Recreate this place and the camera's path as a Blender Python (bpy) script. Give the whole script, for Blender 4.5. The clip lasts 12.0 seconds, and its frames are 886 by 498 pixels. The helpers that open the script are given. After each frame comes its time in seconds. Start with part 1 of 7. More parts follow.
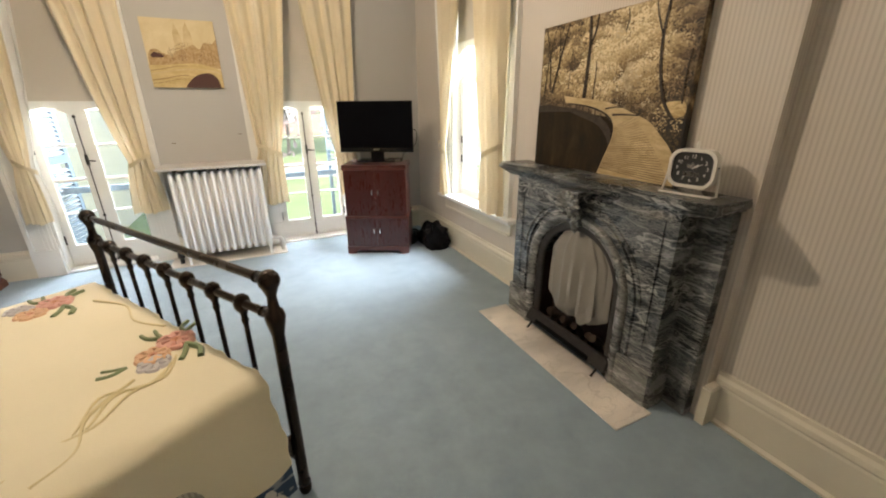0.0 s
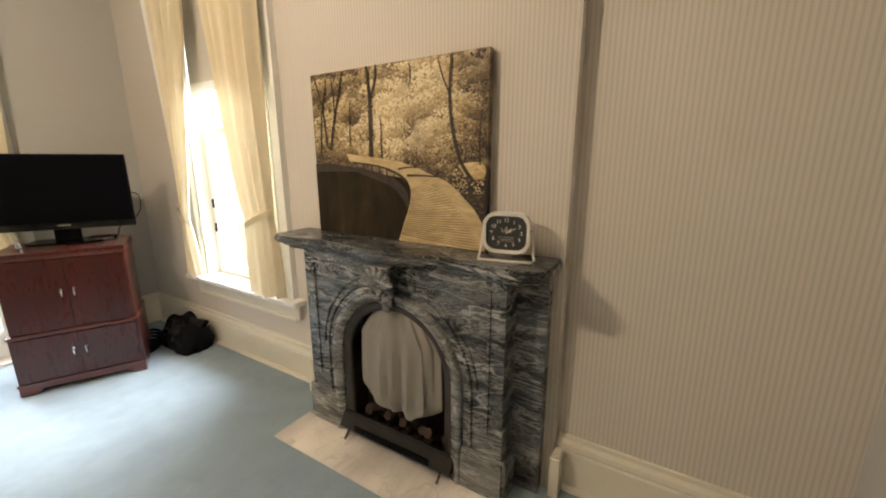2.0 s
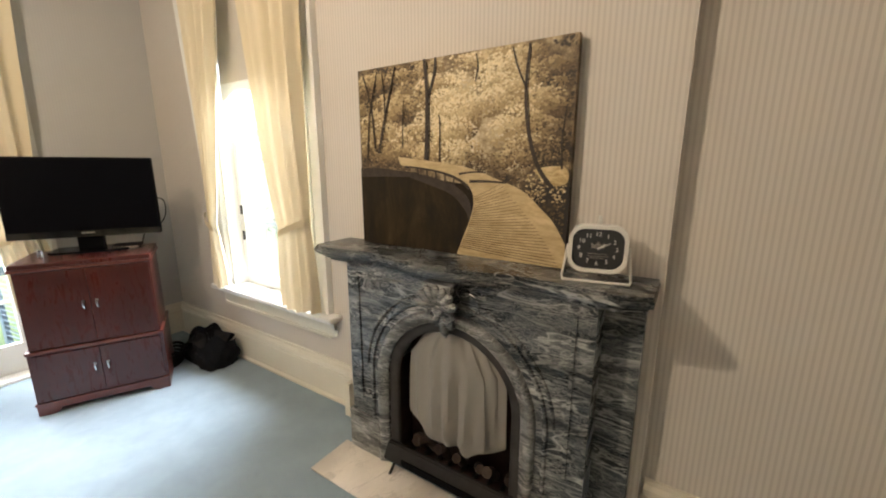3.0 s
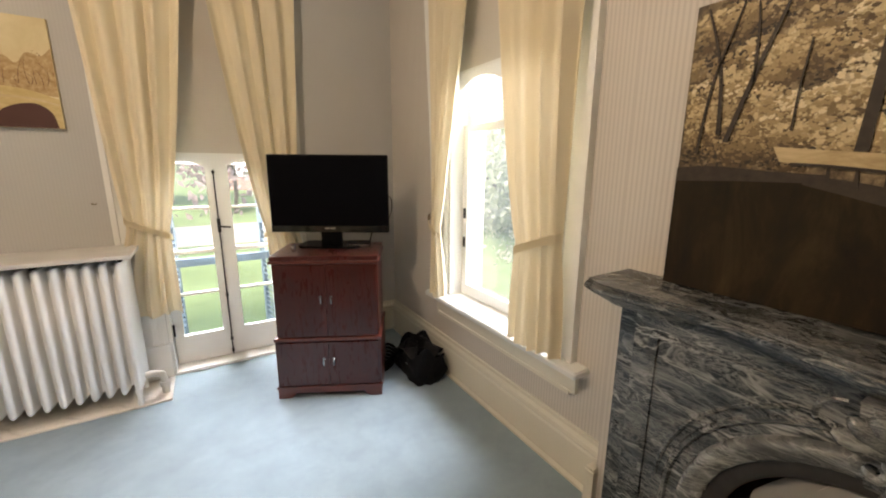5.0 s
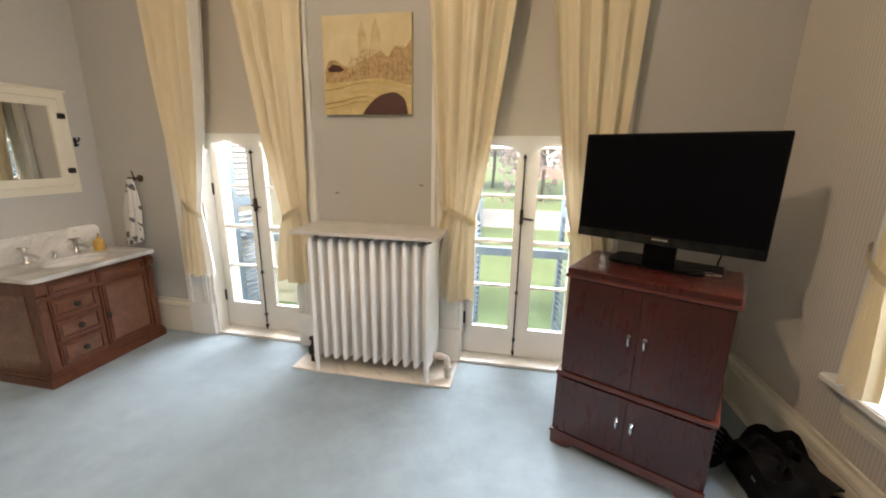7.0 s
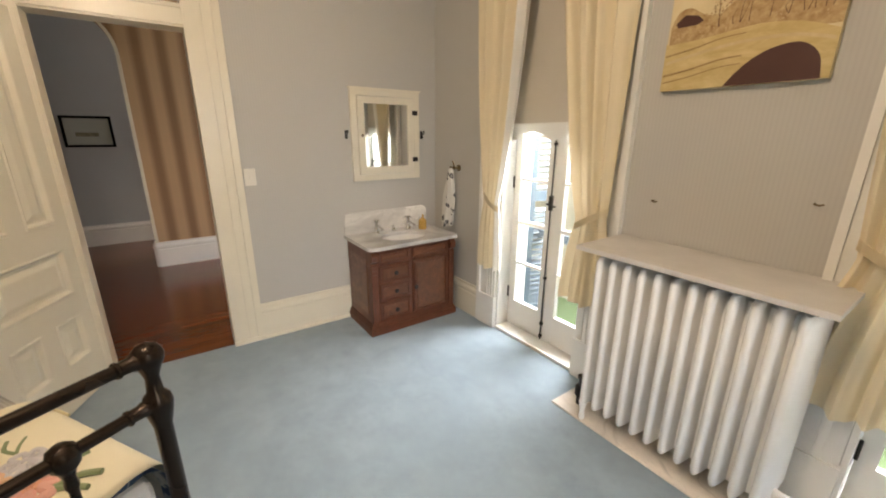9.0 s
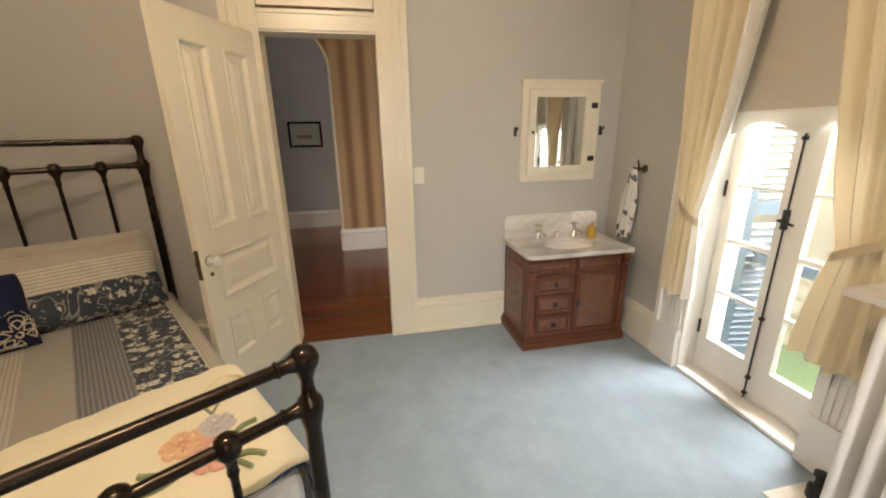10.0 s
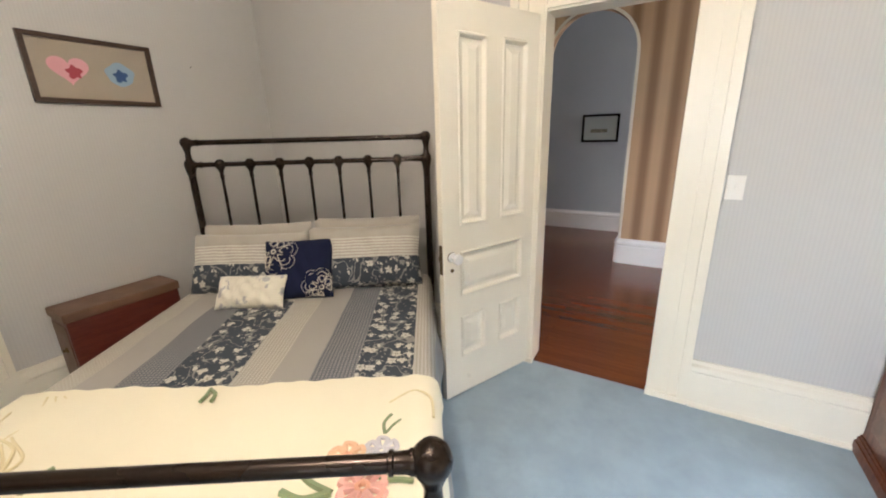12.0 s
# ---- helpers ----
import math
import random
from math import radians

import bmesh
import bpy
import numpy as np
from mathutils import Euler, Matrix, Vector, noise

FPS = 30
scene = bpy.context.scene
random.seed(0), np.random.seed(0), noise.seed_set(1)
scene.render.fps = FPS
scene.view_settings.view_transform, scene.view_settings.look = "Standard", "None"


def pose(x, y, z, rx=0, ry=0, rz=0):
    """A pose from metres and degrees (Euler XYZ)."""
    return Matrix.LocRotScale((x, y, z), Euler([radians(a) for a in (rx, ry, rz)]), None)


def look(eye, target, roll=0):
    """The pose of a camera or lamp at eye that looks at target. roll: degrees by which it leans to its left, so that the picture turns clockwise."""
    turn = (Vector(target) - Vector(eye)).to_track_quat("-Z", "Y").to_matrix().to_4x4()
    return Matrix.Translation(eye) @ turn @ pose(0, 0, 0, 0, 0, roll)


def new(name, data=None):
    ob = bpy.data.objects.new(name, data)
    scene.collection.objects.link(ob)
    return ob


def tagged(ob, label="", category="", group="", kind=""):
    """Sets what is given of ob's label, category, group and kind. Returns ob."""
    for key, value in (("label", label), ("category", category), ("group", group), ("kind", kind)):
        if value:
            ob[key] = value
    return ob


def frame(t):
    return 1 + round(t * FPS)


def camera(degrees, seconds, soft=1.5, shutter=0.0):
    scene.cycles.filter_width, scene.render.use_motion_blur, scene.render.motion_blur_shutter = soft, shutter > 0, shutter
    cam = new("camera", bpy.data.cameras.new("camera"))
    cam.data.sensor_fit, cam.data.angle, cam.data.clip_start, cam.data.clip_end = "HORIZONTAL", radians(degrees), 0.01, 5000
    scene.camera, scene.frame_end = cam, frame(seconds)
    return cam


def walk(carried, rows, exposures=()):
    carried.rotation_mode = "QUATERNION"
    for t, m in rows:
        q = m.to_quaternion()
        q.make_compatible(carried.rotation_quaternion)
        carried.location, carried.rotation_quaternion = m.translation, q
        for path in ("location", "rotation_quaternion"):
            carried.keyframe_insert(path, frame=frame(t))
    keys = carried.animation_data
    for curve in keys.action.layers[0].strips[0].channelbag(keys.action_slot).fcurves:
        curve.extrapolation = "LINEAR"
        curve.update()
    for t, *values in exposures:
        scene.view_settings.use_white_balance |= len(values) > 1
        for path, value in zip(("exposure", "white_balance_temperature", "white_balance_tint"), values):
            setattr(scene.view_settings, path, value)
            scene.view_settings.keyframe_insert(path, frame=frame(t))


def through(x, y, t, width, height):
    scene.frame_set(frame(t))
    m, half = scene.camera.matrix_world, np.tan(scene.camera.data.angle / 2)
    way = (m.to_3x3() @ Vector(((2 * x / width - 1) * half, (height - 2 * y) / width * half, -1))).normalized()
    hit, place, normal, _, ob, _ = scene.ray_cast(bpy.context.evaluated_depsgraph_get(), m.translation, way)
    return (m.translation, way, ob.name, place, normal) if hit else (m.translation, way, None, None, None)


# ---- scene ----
cam = camera(97.9, 12.0, 2.0)
PATH = [
    (0, (1.668, 1.535, 1.493), (2.47, 3.235, 0.808), -0.5),
    (0.5, (1.677, 1.663, 1.513), (2.869, 3.169, 0.952), 0.1),
    (1, (1.698, 1.757, 1.521), (3.164, 3.014, 1.002), 0.1),
    (1.5, (1.805, 1.883, 1.509), (3.424, 2.949, 1.015), 0.1),
    (2, (1.93, 2.025, 1.522), (3.599, 3.034, 1.076), -0.1),
    (2.5, (1.983, 2.16, 1.522), (3.653, 3.171, 1.088), 0.2),
    (2.7, (1.984, 2.226, 1.52), (3.65, 3.246, 1.091), 0.2),
    (4.3, (2.116, 2.872, 1.481), (3.488, 4.271, 1.085), -0.1),
    (4.5, (2.138, 2.929, 1.508), (3.441, 4.389, 1.094), 0.1),
    (5, (2.159, 3.082, 1.503), (3.175, 4.753, 1.083), 0.4),
    (5.5, (2.136, 3.273, 1.486), (2.799, 5.113, 1.069), 0.6),
    (6, (2.127, 3.442, 1.475), (2.461, 5.349, 0.972), 1.3),
    (6.5, (2.169, 3.617, 1.493), (2.178, 5.559, 1.015), 0.4),
    (7, (2.184, 3.757, 1.463), (1.816, 5.664, 0.984), 1.0),
    (7.2, (2.142, 3.816, 1.472), (1.632, 5.684, 0.972), 1.0),
    (8.8, (1.953, 4.253, 1.5), (0.473, 5.48, 0.95), 0.2),
    (9, (1.923, 4.291, 1.5), (0.349, 5.388, 0.934), 0.3),
    (9.5, (1.808, 4.33, 1.48), (0.037, 5.07, 0.92), -0.9),
    (10, (1.699, 4.348, 1.497), (-0.18, 4.725, 0.924), -1.0),
    (10.5, (1.585, 4.376, 1.499), (-0.332, 4.419, 0.931), -1.3),
    (11, (1.463, 4.446, 1.502), (-0.433, 4.141, 0.943), -1.6),
    (11.2, (1.428, 4.46, 1.494), (-0.438, 4.007, 0.935), -1.5),
    (11.5, (1.37, 4.482, 1.49), (-0.426, 3.802, 0.929), -1.5),
    (12, (1.238, 4.462, 1.494), (-0.414, 3.488, 0.925), -1.6),
]
walk(cam, [(t, look(eye, target, roll)) for t, eye, target, roll in PATH], [
    (0.0, 3.07, 6550, 12), (0.5, 3.1, 6650, 13), (1.0, 3.15, 7050, 13), (2.0, 3.22, 6800, 12), (2.5, 3.32, 6350, 12), (4.5, 2.95, 6800, 14), (5.0, 2.80, 6800, 15), (5.5, 2.43, 6900, 16), (6.0, 2.27, 6800, 17), (6.5, 2.42, 6800, 15),
    (7.0, 2.67, 7000, 15), (8.8, 2.82, 7050, 15), (9.5, 2.80, 7350, 15), (10.5, 3.05, 7450, 15), (11.0, 3.33, 6500, 14), (11.5, 3.50, 6100, 13), (12.0, 3.55, 5800, 13)])

# ---- light: daylight through the openings, added fill lamps and one lit ceiling lamp ----
world = bpy.data.worlds.new("sky")
scene.world = world
world.use_nodes = True
wn = world.node_tree
sky = wn.nodes.new("ShaderNodeTexSky")
sky.sky_type, sky.sun_disc = "NISHITA", False
sky.sun_elevation, sky.sun_rotation, sky.air_density, sky.dust_density = radians(50), radians(200), 1.0, 3.0
wn.links.new(sky.outputs[0], wn.nodes["Background"].inputs[0])
wn.nodes["Background"].inputs[1].default_value = 0.085
sun = new("sun", bpy.data.lights.new("sun", "SUN"))
sun.data.energy, sun.data.angle, sun.data.color = 1.5, radians(12), (1.0, 0.95, 0.88)
sun.matrix_world = look((0, 0, 40), (12, 33, 0))
LAMP = (1.3, 4.0, 2.72)
bulb = new("ceiling_bulb", bpy.data.lights.new("ceiling_bulb", "POINT"))
bulb.data.energy, bulb.data.color, bulb.data.shadow_soft_size = 11.5, (1.0, 0.82, 0.62), 0.035
bulb.location = LAMP
# unseen area lamps added for skylight under the half-drawn blinds of the french doors and the tall window, and as hall
# fill
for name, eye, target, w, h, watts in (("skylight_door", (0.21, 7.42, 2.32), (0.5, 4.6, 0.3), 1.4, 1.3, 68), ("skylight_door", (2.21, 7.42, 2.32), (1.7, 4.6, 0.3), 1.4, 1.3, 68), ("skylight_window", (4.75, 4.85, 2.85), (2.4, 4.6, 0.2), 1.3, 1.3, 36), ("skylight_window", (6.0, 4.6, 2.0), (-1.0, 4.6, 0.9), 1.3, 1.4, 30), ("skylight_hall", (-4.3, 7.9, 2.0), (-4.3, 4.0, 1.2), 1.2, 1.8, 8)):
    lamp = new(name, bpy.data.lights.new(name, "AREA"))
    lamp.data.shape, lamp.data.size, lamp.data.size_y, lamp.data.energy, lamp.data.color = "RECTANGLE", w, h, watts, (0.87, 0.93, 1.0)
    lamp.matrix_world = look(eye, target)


# ---- materials ----
def nodes_of(name):
    m = bpy.data.materials.new(name)
    m.use_nodes = True
    t = m.node_tree
    return m, t, t.nodes["Principled BSDF"]


def node(t, kind, **inputs):
    n = t.nodes.new(kind)
    for k, v in inputs.items():
        n.inputs[k.replace("_", " ")].default_value = v
    return n


def mixc(t, fac, a, b, mode="MIX"):
    n = t.nodes.new("ShaderNodeMix")
    n.data_type, n.blend_type = "RGBA", mode
    for sock, v in ((n.inputs[0], fac), (n.inputs[6], a), (n.inputs[7], b)):
        if isinstance(v, bpy.types.NodeSocket):
            t.links.new(v, sock)
        elif isinstance(v, (int, float)):
            sock.default_value = v
        else:
            sock.default_value = (*v, 1)
    return n.outputs[2]


def ramp(t, src, stops, mode="LINEAR"):
    n = t.nodes.new("ShaderNodeValToRGB")
    n.color_ramp.interpolation = mode
    while len(n.color_ramp.elements) < len(stops):
        n.color_ramp.elements.new(0.5)
    for e, (p, c) in zip(n.color_ramp.elements, stops):
        e.position, e.color = p, ((c, c, c, 1) if isinstance(c, (int, float)) else (*c, 1))
    t.links.new(src, n.inputs[0])
    return n.outputs[0]


def math2(t, op, a, b=None):
    n = t.nodes.new("ShaderNodeMath")
    n.operation = op
    for sock, v in zip(n.inputs, (a, b)):
        if isinstance(v, bpy.types.NodeSocket):
            t.links.new(v, sock)
        elif v is not None:
            sock.default_value = v
    return n.outputs[0]


def coords(t, scale=(1, 1, 1), rot=(0, 0, 0)):
    c = t.nodes.new("ShaderNodeTexCoord")
    m = node(t, "ShaderNodeMapping")
    m.inputs["Scale"].default_value = scale
    m.inputs["Rotation"].default_value = rot
    t.links.new(c.outputs["Object"], m.inputs["Vector"])
    return m.outputs[0]


def noise_of(t, vec, scale, detail=4.0, rough=0.55, distort=0.0):
    n = node(t, "ShaderNodeTexNoise", Scale=scale, Detail=detail, Roughness=rough, Distortion=distort)
    t.links.new(vec, n.inputs["Vector"])
    return n.outputs["Fac"]


def bump(t, p, height, strength=0.3, dist=0.002):
    b = node(t, "ShaderNodeBump", Strength=strength, Distance=dist)
    t.links.new(height, b.inputs["Height"])
    t.links.new(b.outputs[0], p.inputs["Normal"])


def surface(name, color, rough=0.5, metal=0.0, vary=0.12, big=1.5, fine=60.0, bumps=0.15, dist=0.001, stretch=(1, 1, 1), coat=0.0):
    """A plain material with stains at a large scale and grain at a fine one."""
    m, t, p = nodes_of(name)
    v = coords(t, stretch)
    stain, grain = noise_of(t, v, big, 5), noise_of(t, v, fine, 3)
    dark = tuple(c * (1 - vary) for c in color)
    light = tuple(min(1, c * (1 + vary * 0.6)) for c in color)
    base = mixc(t, ramp(t, stain, [(0.3, 0.0), (0.7, 1.0)]), dark, light)
    base = mixc(t, 0.25, base, mixc(t, grain, dark, light))
    t.links.new(base, p.inputs["Base Color"])
    t.links.new(ramp(t, stain, [(0.3, min(1, rough * 1.15)), (0.75, rough * 0.85)]), p.inputs["Roughness"])
    p.inputs["Metallic"].default_value = metal
    p.inputs["Coat Weight"].default_value = coat
    bump(t, p, grain, bumps, dist)
    return m


def wallpaper(name, light, dark, period, bumps=0.2, double=0.3, soft=(0.05, 0.55)):
    """Fine upright stripes; x + y runs along either wall direction."""
    m, t, p = nodes_of(name)
    v = coords(t)
    s = t.nodes.new("ShaderNodeSeparateXYZ")
    t.links.new(v, s.inputs[0])
    along = math2(t, "ADD", s.outputs[0], s.outputs[1])
    wave = math2(t, "SINE", math2(t, "MULTIPLY", along, 2 * math.pi / period))
    wave2 = math2(t, "SINE", math2(t, "MULTIPLY", along, 6 * math.pi / period))
    stripes = ramp(t, math2(t, "ADD", math2(t, "MULTIPLY", math2(t, "ADD", wave, math2(t, "MULTIPLY", wave2, double)), 0.25), 0.5), [(0.5 + soft[0] / 4, 0.0), (0.5 + soft[1] / 4, 1.0)])
    base = mixc(t, stripes, light, dark)
    stain = noise_of(t, v, 1.1, 6, 0.6)
    base = mixc(t, ramp(t, stain, [(0.25, 0.16), (0.7, 0.0)]), base, tuple(c * 0.82 for c in dark))
    t.links.new(base, p.inputs["Base Color"])
    p.inputs["Roughness"].default_value = 0.72
    bump(t, p, noise_of(t, v, 160, 2), bumps, 0.0006)
    return m


def carpet_material():
    m, t, p = nodes_of("carpet_pile")
    v = coords(t)
    pile, tread, patch = noise_of(t, v, 420, 2, 0.7), noise_of(t, v, 5.5, 8, 0.68, 0.0), noise_of(t, v, 1.1, 5, 0.6)
    base = mixc(t, ramp(t, tread, [(0.30, 0.0), (0.66, 1.0)]), (0.205, 0.280, 0.330), (0.325, 0.418, 0.475))
    base = mixc(t, ramp(t, patch, [(0.42, 0.0), (0.62, 0.45)]), base, (0.215, 0.292, 0.340))
    base = mixc(t, 0.35, base, mixc(t, pile, (0.15, 0.20, 0.235), (0.38, 0.45, 0.50)))
    t.links.new(base, p.inputs["Base Color"])
    p.inputs["Roughness"].default_value = 0.95
    p.inputs["Sheen Weight"].default_value = 0.25
    bump(t, p, math2(t, "ADD", pile, math2(t, "MULTIPLY", tread, 1.5)), 0.6, 0.004)
    return m


def marble_material(name, body, vein, scale, tilt, sharp=0.035, rough=0.22):
    """Polished stone with thin wavy veins that run mostly along x."""
    m, t, p = nodes_of(name)
    v = coords(t, (0.55, 1.0, 2.4), (0, tilt, 0))
    cloud = noise_of(t, v, scale * 0.45, 5, 0.6, 0.4)
    base = mixc(t, ramp(t, cloud, [(0.35, 0.0), (0.65, 1.0)]), tuple(c * 0.42 for c in body), tuple(c * 1.25 for c in body))
    lines = None
    for k, (sc, amt, wid) in enumerate(((0.7, 0.9, sharp), (1.7, 0.65, sharp * 1.3), (4.2, 0.45, sharp * 1.7))):
        n = noise_of(t, v, scale * sc, 4, 0.55, 1.3 + k * 0.5)
        ridge = math2(t, "ABSOLUTE", math2(t, "SUBTRACT", n, 0.5))
        line = ramp(t, ridge, [(0.0, amt), (wid, 0.0)])
        patch_ = ramp(t, noise_of(t, v, scale * 0.6 + k, 3), [(0.40, 0.15), (0.60, 1.0)])
        line = math2(t, "MULTIPLY", line, patch_)
        lines = line if lines is None else math2(t, "MAXIMUM", lines, line)
    base = mixc(t, lines, base, vein)
    t.links.new(base, p.inputs["Base Color"])
    t.links.new(ramp(t, cloud, [(0.3, rough), (0.7, rough * 1.5)]), p.inputs["Roughness"])
    bump(t, p, cloud, 0.04, 0.001)
    return m


def wood_material(name, dark, light, rough, axis_scale, coat=0.3, vary=0.0):
    m, t, p = nodes_of(name)
    v = coords(t, axis_scale)
    grain, broad = noise_of(t, v, 9, 8, 0.62, 1.2), noise_of(t, v, 2.1, 4, 0.5, 0.8)
    base = mixc(t, ramp(t, grain, [(0.3, 0.0), (0.68, 1.0)]), dark, light)
    base = mixc(t, ramp(t, broad, [(0.35, 0.35), (0.65, 0.0)]), base, tuple(c * 0.6 for c in dark))
    info = t.nodes.new("ShaderNodeObjectInfo")
    base = mixc(t, ramp(t, info.outputs["Random"], [(0.0, 0.0), (1.0, vary)]), base, tuple(c * 0.45 for c in dark))
    t.links.new(base, p.inputs["Base Color"])
    t.links.new(ramp(t, grain, [(0.2, rough * 1.2), (0.8, rough * 0.85)]), p.inputs["Roughness"])
    p.inputs["Coat Weight"].default_value = coat
    p.inputs["Coat Roughness"].default_value = 0.2
    bump(t, p, grain, 0.08, 0.001)
    return m


def cloth_material(name, color, weave=900, vary=0.12, through=0.0, bumps=0.35):
    m, t, p = nodes_of(name)
    v = coords(t)
    w, stain = noise_of(t, v, weave, 2, 0.6), noise_of(t, v, 2.4, 5)
    dark = tuple(c * (1 - vary) for c in color)
    base = mixc(t, ramp(t, stain, [(0.3, 0.0), (0.7, 1.0)]), dark, color)
    base = mixc(t, 0.3, base, mixc(t, w, dark, tuple(min(1, c * 1.1) for c in color)))
    t.links.new(base, p.inputs["Base Color"])
    p.inputs["Roughness"].default_value = 0.9
    p.inputs["Sheen Weight"].default_value = 0.15 if max(color) > 0.1 else 0.0
    p.inputs["Specular IOR Level"].default_value = 0.5 if max(color) > 0.1 else 0.15
    bump(t, p, w, bumps, 0.001)
    if through:
        tr = t.nodes.new("ShaderNodeBsdfTranslucent")
        t.links.new(base, tr.inputs["Color"])
        mx = node(t, "ShaderNodeMixShader", Fac=through)
        t.links.new(p.outputs[0], mx.inputs[1])
        t.links.new(tr.outputs[0], mx.inputs[2])
        t.links.new(mx.outputs[0], t.nodes["Material Output"].inputs["Surface"])
    return m


def glass_material(name, haze, tint=(0.96, 0.98, 0.97)):
    """Clear glass with a thin even film that scatters the daylight, adding haze to the view."""
    m, t, p = nodes_of(name)
    tr = t.nodes.new("ShaderNodeBsdfTransparent")
    tr.inputs[0].default_value = (*tint, 1)
    film = node(t, "ShaderNodeBsdfTranslucent")
    film.inputs[0].default_value = (0.85, 0.87, 0.88, 1)
    veil = t.nodes.new("ShaderNodeMixShader")
    t.links.new(ramp(t, noise_of(t, coords(t), 3.0, 5), [(0.3, haze * 0.8), (0.7, haze * 1.2)]), veil.inputs[0])
    t.links.new(tr.outputs[0], veil.inputs[1])
    t.links.new(film.outputs[0], veil.inputs[2])
    gl = node(t, "ShaderNodeBsdfGlossy", Roughness=0.02)
    fr = node(t, "ShaderNodeLayerWeight", Blend=0.5)
    mx = t.nodes.new("ShaderNodeMixShader")
    t.links.new(ramp(t, fr.outputs["Facing"], [(0.0, 0.03), (0.6, 0.05), (1.0, 0.6)]), mx.inputs[0])
    t.links.new(veil.outputs[0], mx.inputs[1])
    t.links.new(gl.outputs[0], mx.inputs[2])
    t.links.new(mx.outputs[0], t.nodes["Material Output"].inputs["Surface"])
    return m


# one paper, two copies: the east one has brighter, warmer light in its colour
PAPER = wallpaper("faint_striped_wallpaper", (0.500, 0.487, 0.456), (0.482, 0.469, 0.440), 0.0175)
PAPER_EAST_LIT = wallpaper("striped_wallpaper_east_lit", (0.640, 0.585, 0.515), (0.552, 0.500, 0.436), 0.0190, 0.2, 0.3, (0.05, 0.75))
HALL_PAPER = wallpaper("broad_striped_wallpaper", (0.52, 0.345, 0.20), (0.27, 0.155, 0.08), 0.215, 0.2, 0.0, (-0.6, 0.9))
HALL_BLUE = surface("blue_grey_wall_paint", (0.445, 0.48, 0.495), 0.7, vary=0.06)
PLASTER = surface("ceiling_plaster", (0.74, 0.73, 0.70), 0.85, vary=0.05)
CARPET = carpet_material()
CREAM = surface("cream_gloss_paint", (0.74, 0.69, 0.57), 0.32, vary=0.06, big=3, fine=40, bumps=0.08)
WHITE = surface("white_gloss_paint", (0.80, 0.79, 0.75), 0.35, vary=0.06, big=3, fine=40, bumps=0.08)
RAD_WHITE = surface("white_radiator_enamel", (0.86, 0.85, 0.83), 0.55, vary=0.07, big=4, fine=70, bumps=0.15)
SLAB = surface("grey_white_radiator_board", (0.60, 0.57, 0.53), 0.45, vary=0.12, big=4)
MARBLE = marble_material("blue_grey_marble", (0.025, 0.033, 0.038), (0.52, 0.51, 0.48), 6.0, 0.12, 0.040)
MARBLE_LIGHT = marble_material("pale_grey_marble", (0.125, 0.13, 0.128), (0.50, 0.49, 0.46), 9.0, 1.2, 0.045)
HEARTH = marble_material("cream_hearth_marble", (0.72, 0.66, 0.58), (0.50, 0.45, 0.38), 2.2, 0.3, 0.012, 0.4)
TOPMARBLE = marble_material("white_vanity_marble", (0.78, 0.76, 0.72), (0.50, 0.48, 0.46), 2.6, 0.5, 0.014, 0.2)
CHERRY = wood_material("dark_cherry_veneer", (0.040, 0.0055, 0.0035), (0.072, 0.0105, 0.006), 0.28, (5, 5, 0.8), 0.10)
CHERRY_EDGE = wood_material("cherry_edge_moulding", (0.085, 0.018, 0.011), (0.14, 0.032, 0.020), 0.3, (1, 8, 8), 0.4)
WALNUT = wood_material("walnut_washstand_wood", (0.065, 0.018, 0.007), (0.180, 0.053, 0.019), 0.40, (7, 7, 1), 0.1)
BURL = wood_material("burl_veneer", (0.080, 0.028, 0.011), (0.215, 0.080, 0.033), 0.35, (2, 2, 2), 0.3)
TRUNKWOOD = wood_material("red_brown_chest_wood", (0.085, 0.016, 0.010), (0.15, 0.032, 0.020), 0.42, (1, 6, 6), 0.2)
TRUNKTOP = surface("worn_brown_leather", (0.15, 0.085, 0.05), 0.5, vary=0.25, big=6)
HALLFLOOR = wood_material("red_oak_floorboards", (0.135, 0.035, 0.010), (0.200, 0.056, 0.016), 0.22, (5, 0.5, 1), 0.3, 0.35)
IRON = surface("dark_bronze_iron", (0.030, 0.020, 0.014), 0.26, 0.7, vary=0.3, big=8, fine=90, bumps=0.1)
BLACK = surface("black_plastic", (0.003, 0.003, 0.0035), 0.5, vary=0.2)
BLACK.node_tree.nodes["Principled BSDF"].inputs["Specular IOR Level"].default_value = 0.05
SCREEN = surface("black_screen_glass", (0.004, 0.004, 0.005), 0.09, vary=0.1, bumps=0.0)
SCREEN.node_tree.nodes["Principled BSDF"].inputs["Specular IOR Level"].default_value = 0.04
BAGBLACK = cloth_material("black_nylon", (0.007, 0.007, 0.008), 500)
SILVER = surface("chrome_metal", (0.72, 0.71, 0.69), 0.18, 1.0, vary=0.1)
BRASS = surface("aged_brass", (0.16, 0.115, 0.06), 0.4, 1.0, vary=0.3, big=20)
DARKMETAL = surface("blackened_steel", (0.03, 0.027, 0.025), 0.5, 0.6, vary=0.3, big=10)
SOOT = surface("sooty_firebox_brick", (0.035, 0.018, 0.013), 0.9, vary=0.4, big=9, fine=30, bumps=0.6, dist=0.004)
CURTAIN = cloth_material("cream_curtain_cloth", (0.77, 0.672, 0.480), 700, 0.06, 0.06)
LINING = cloth_material("white_curtain_lining", (0.80, 0.78, 0.73), 700, 0.05, 0.08)
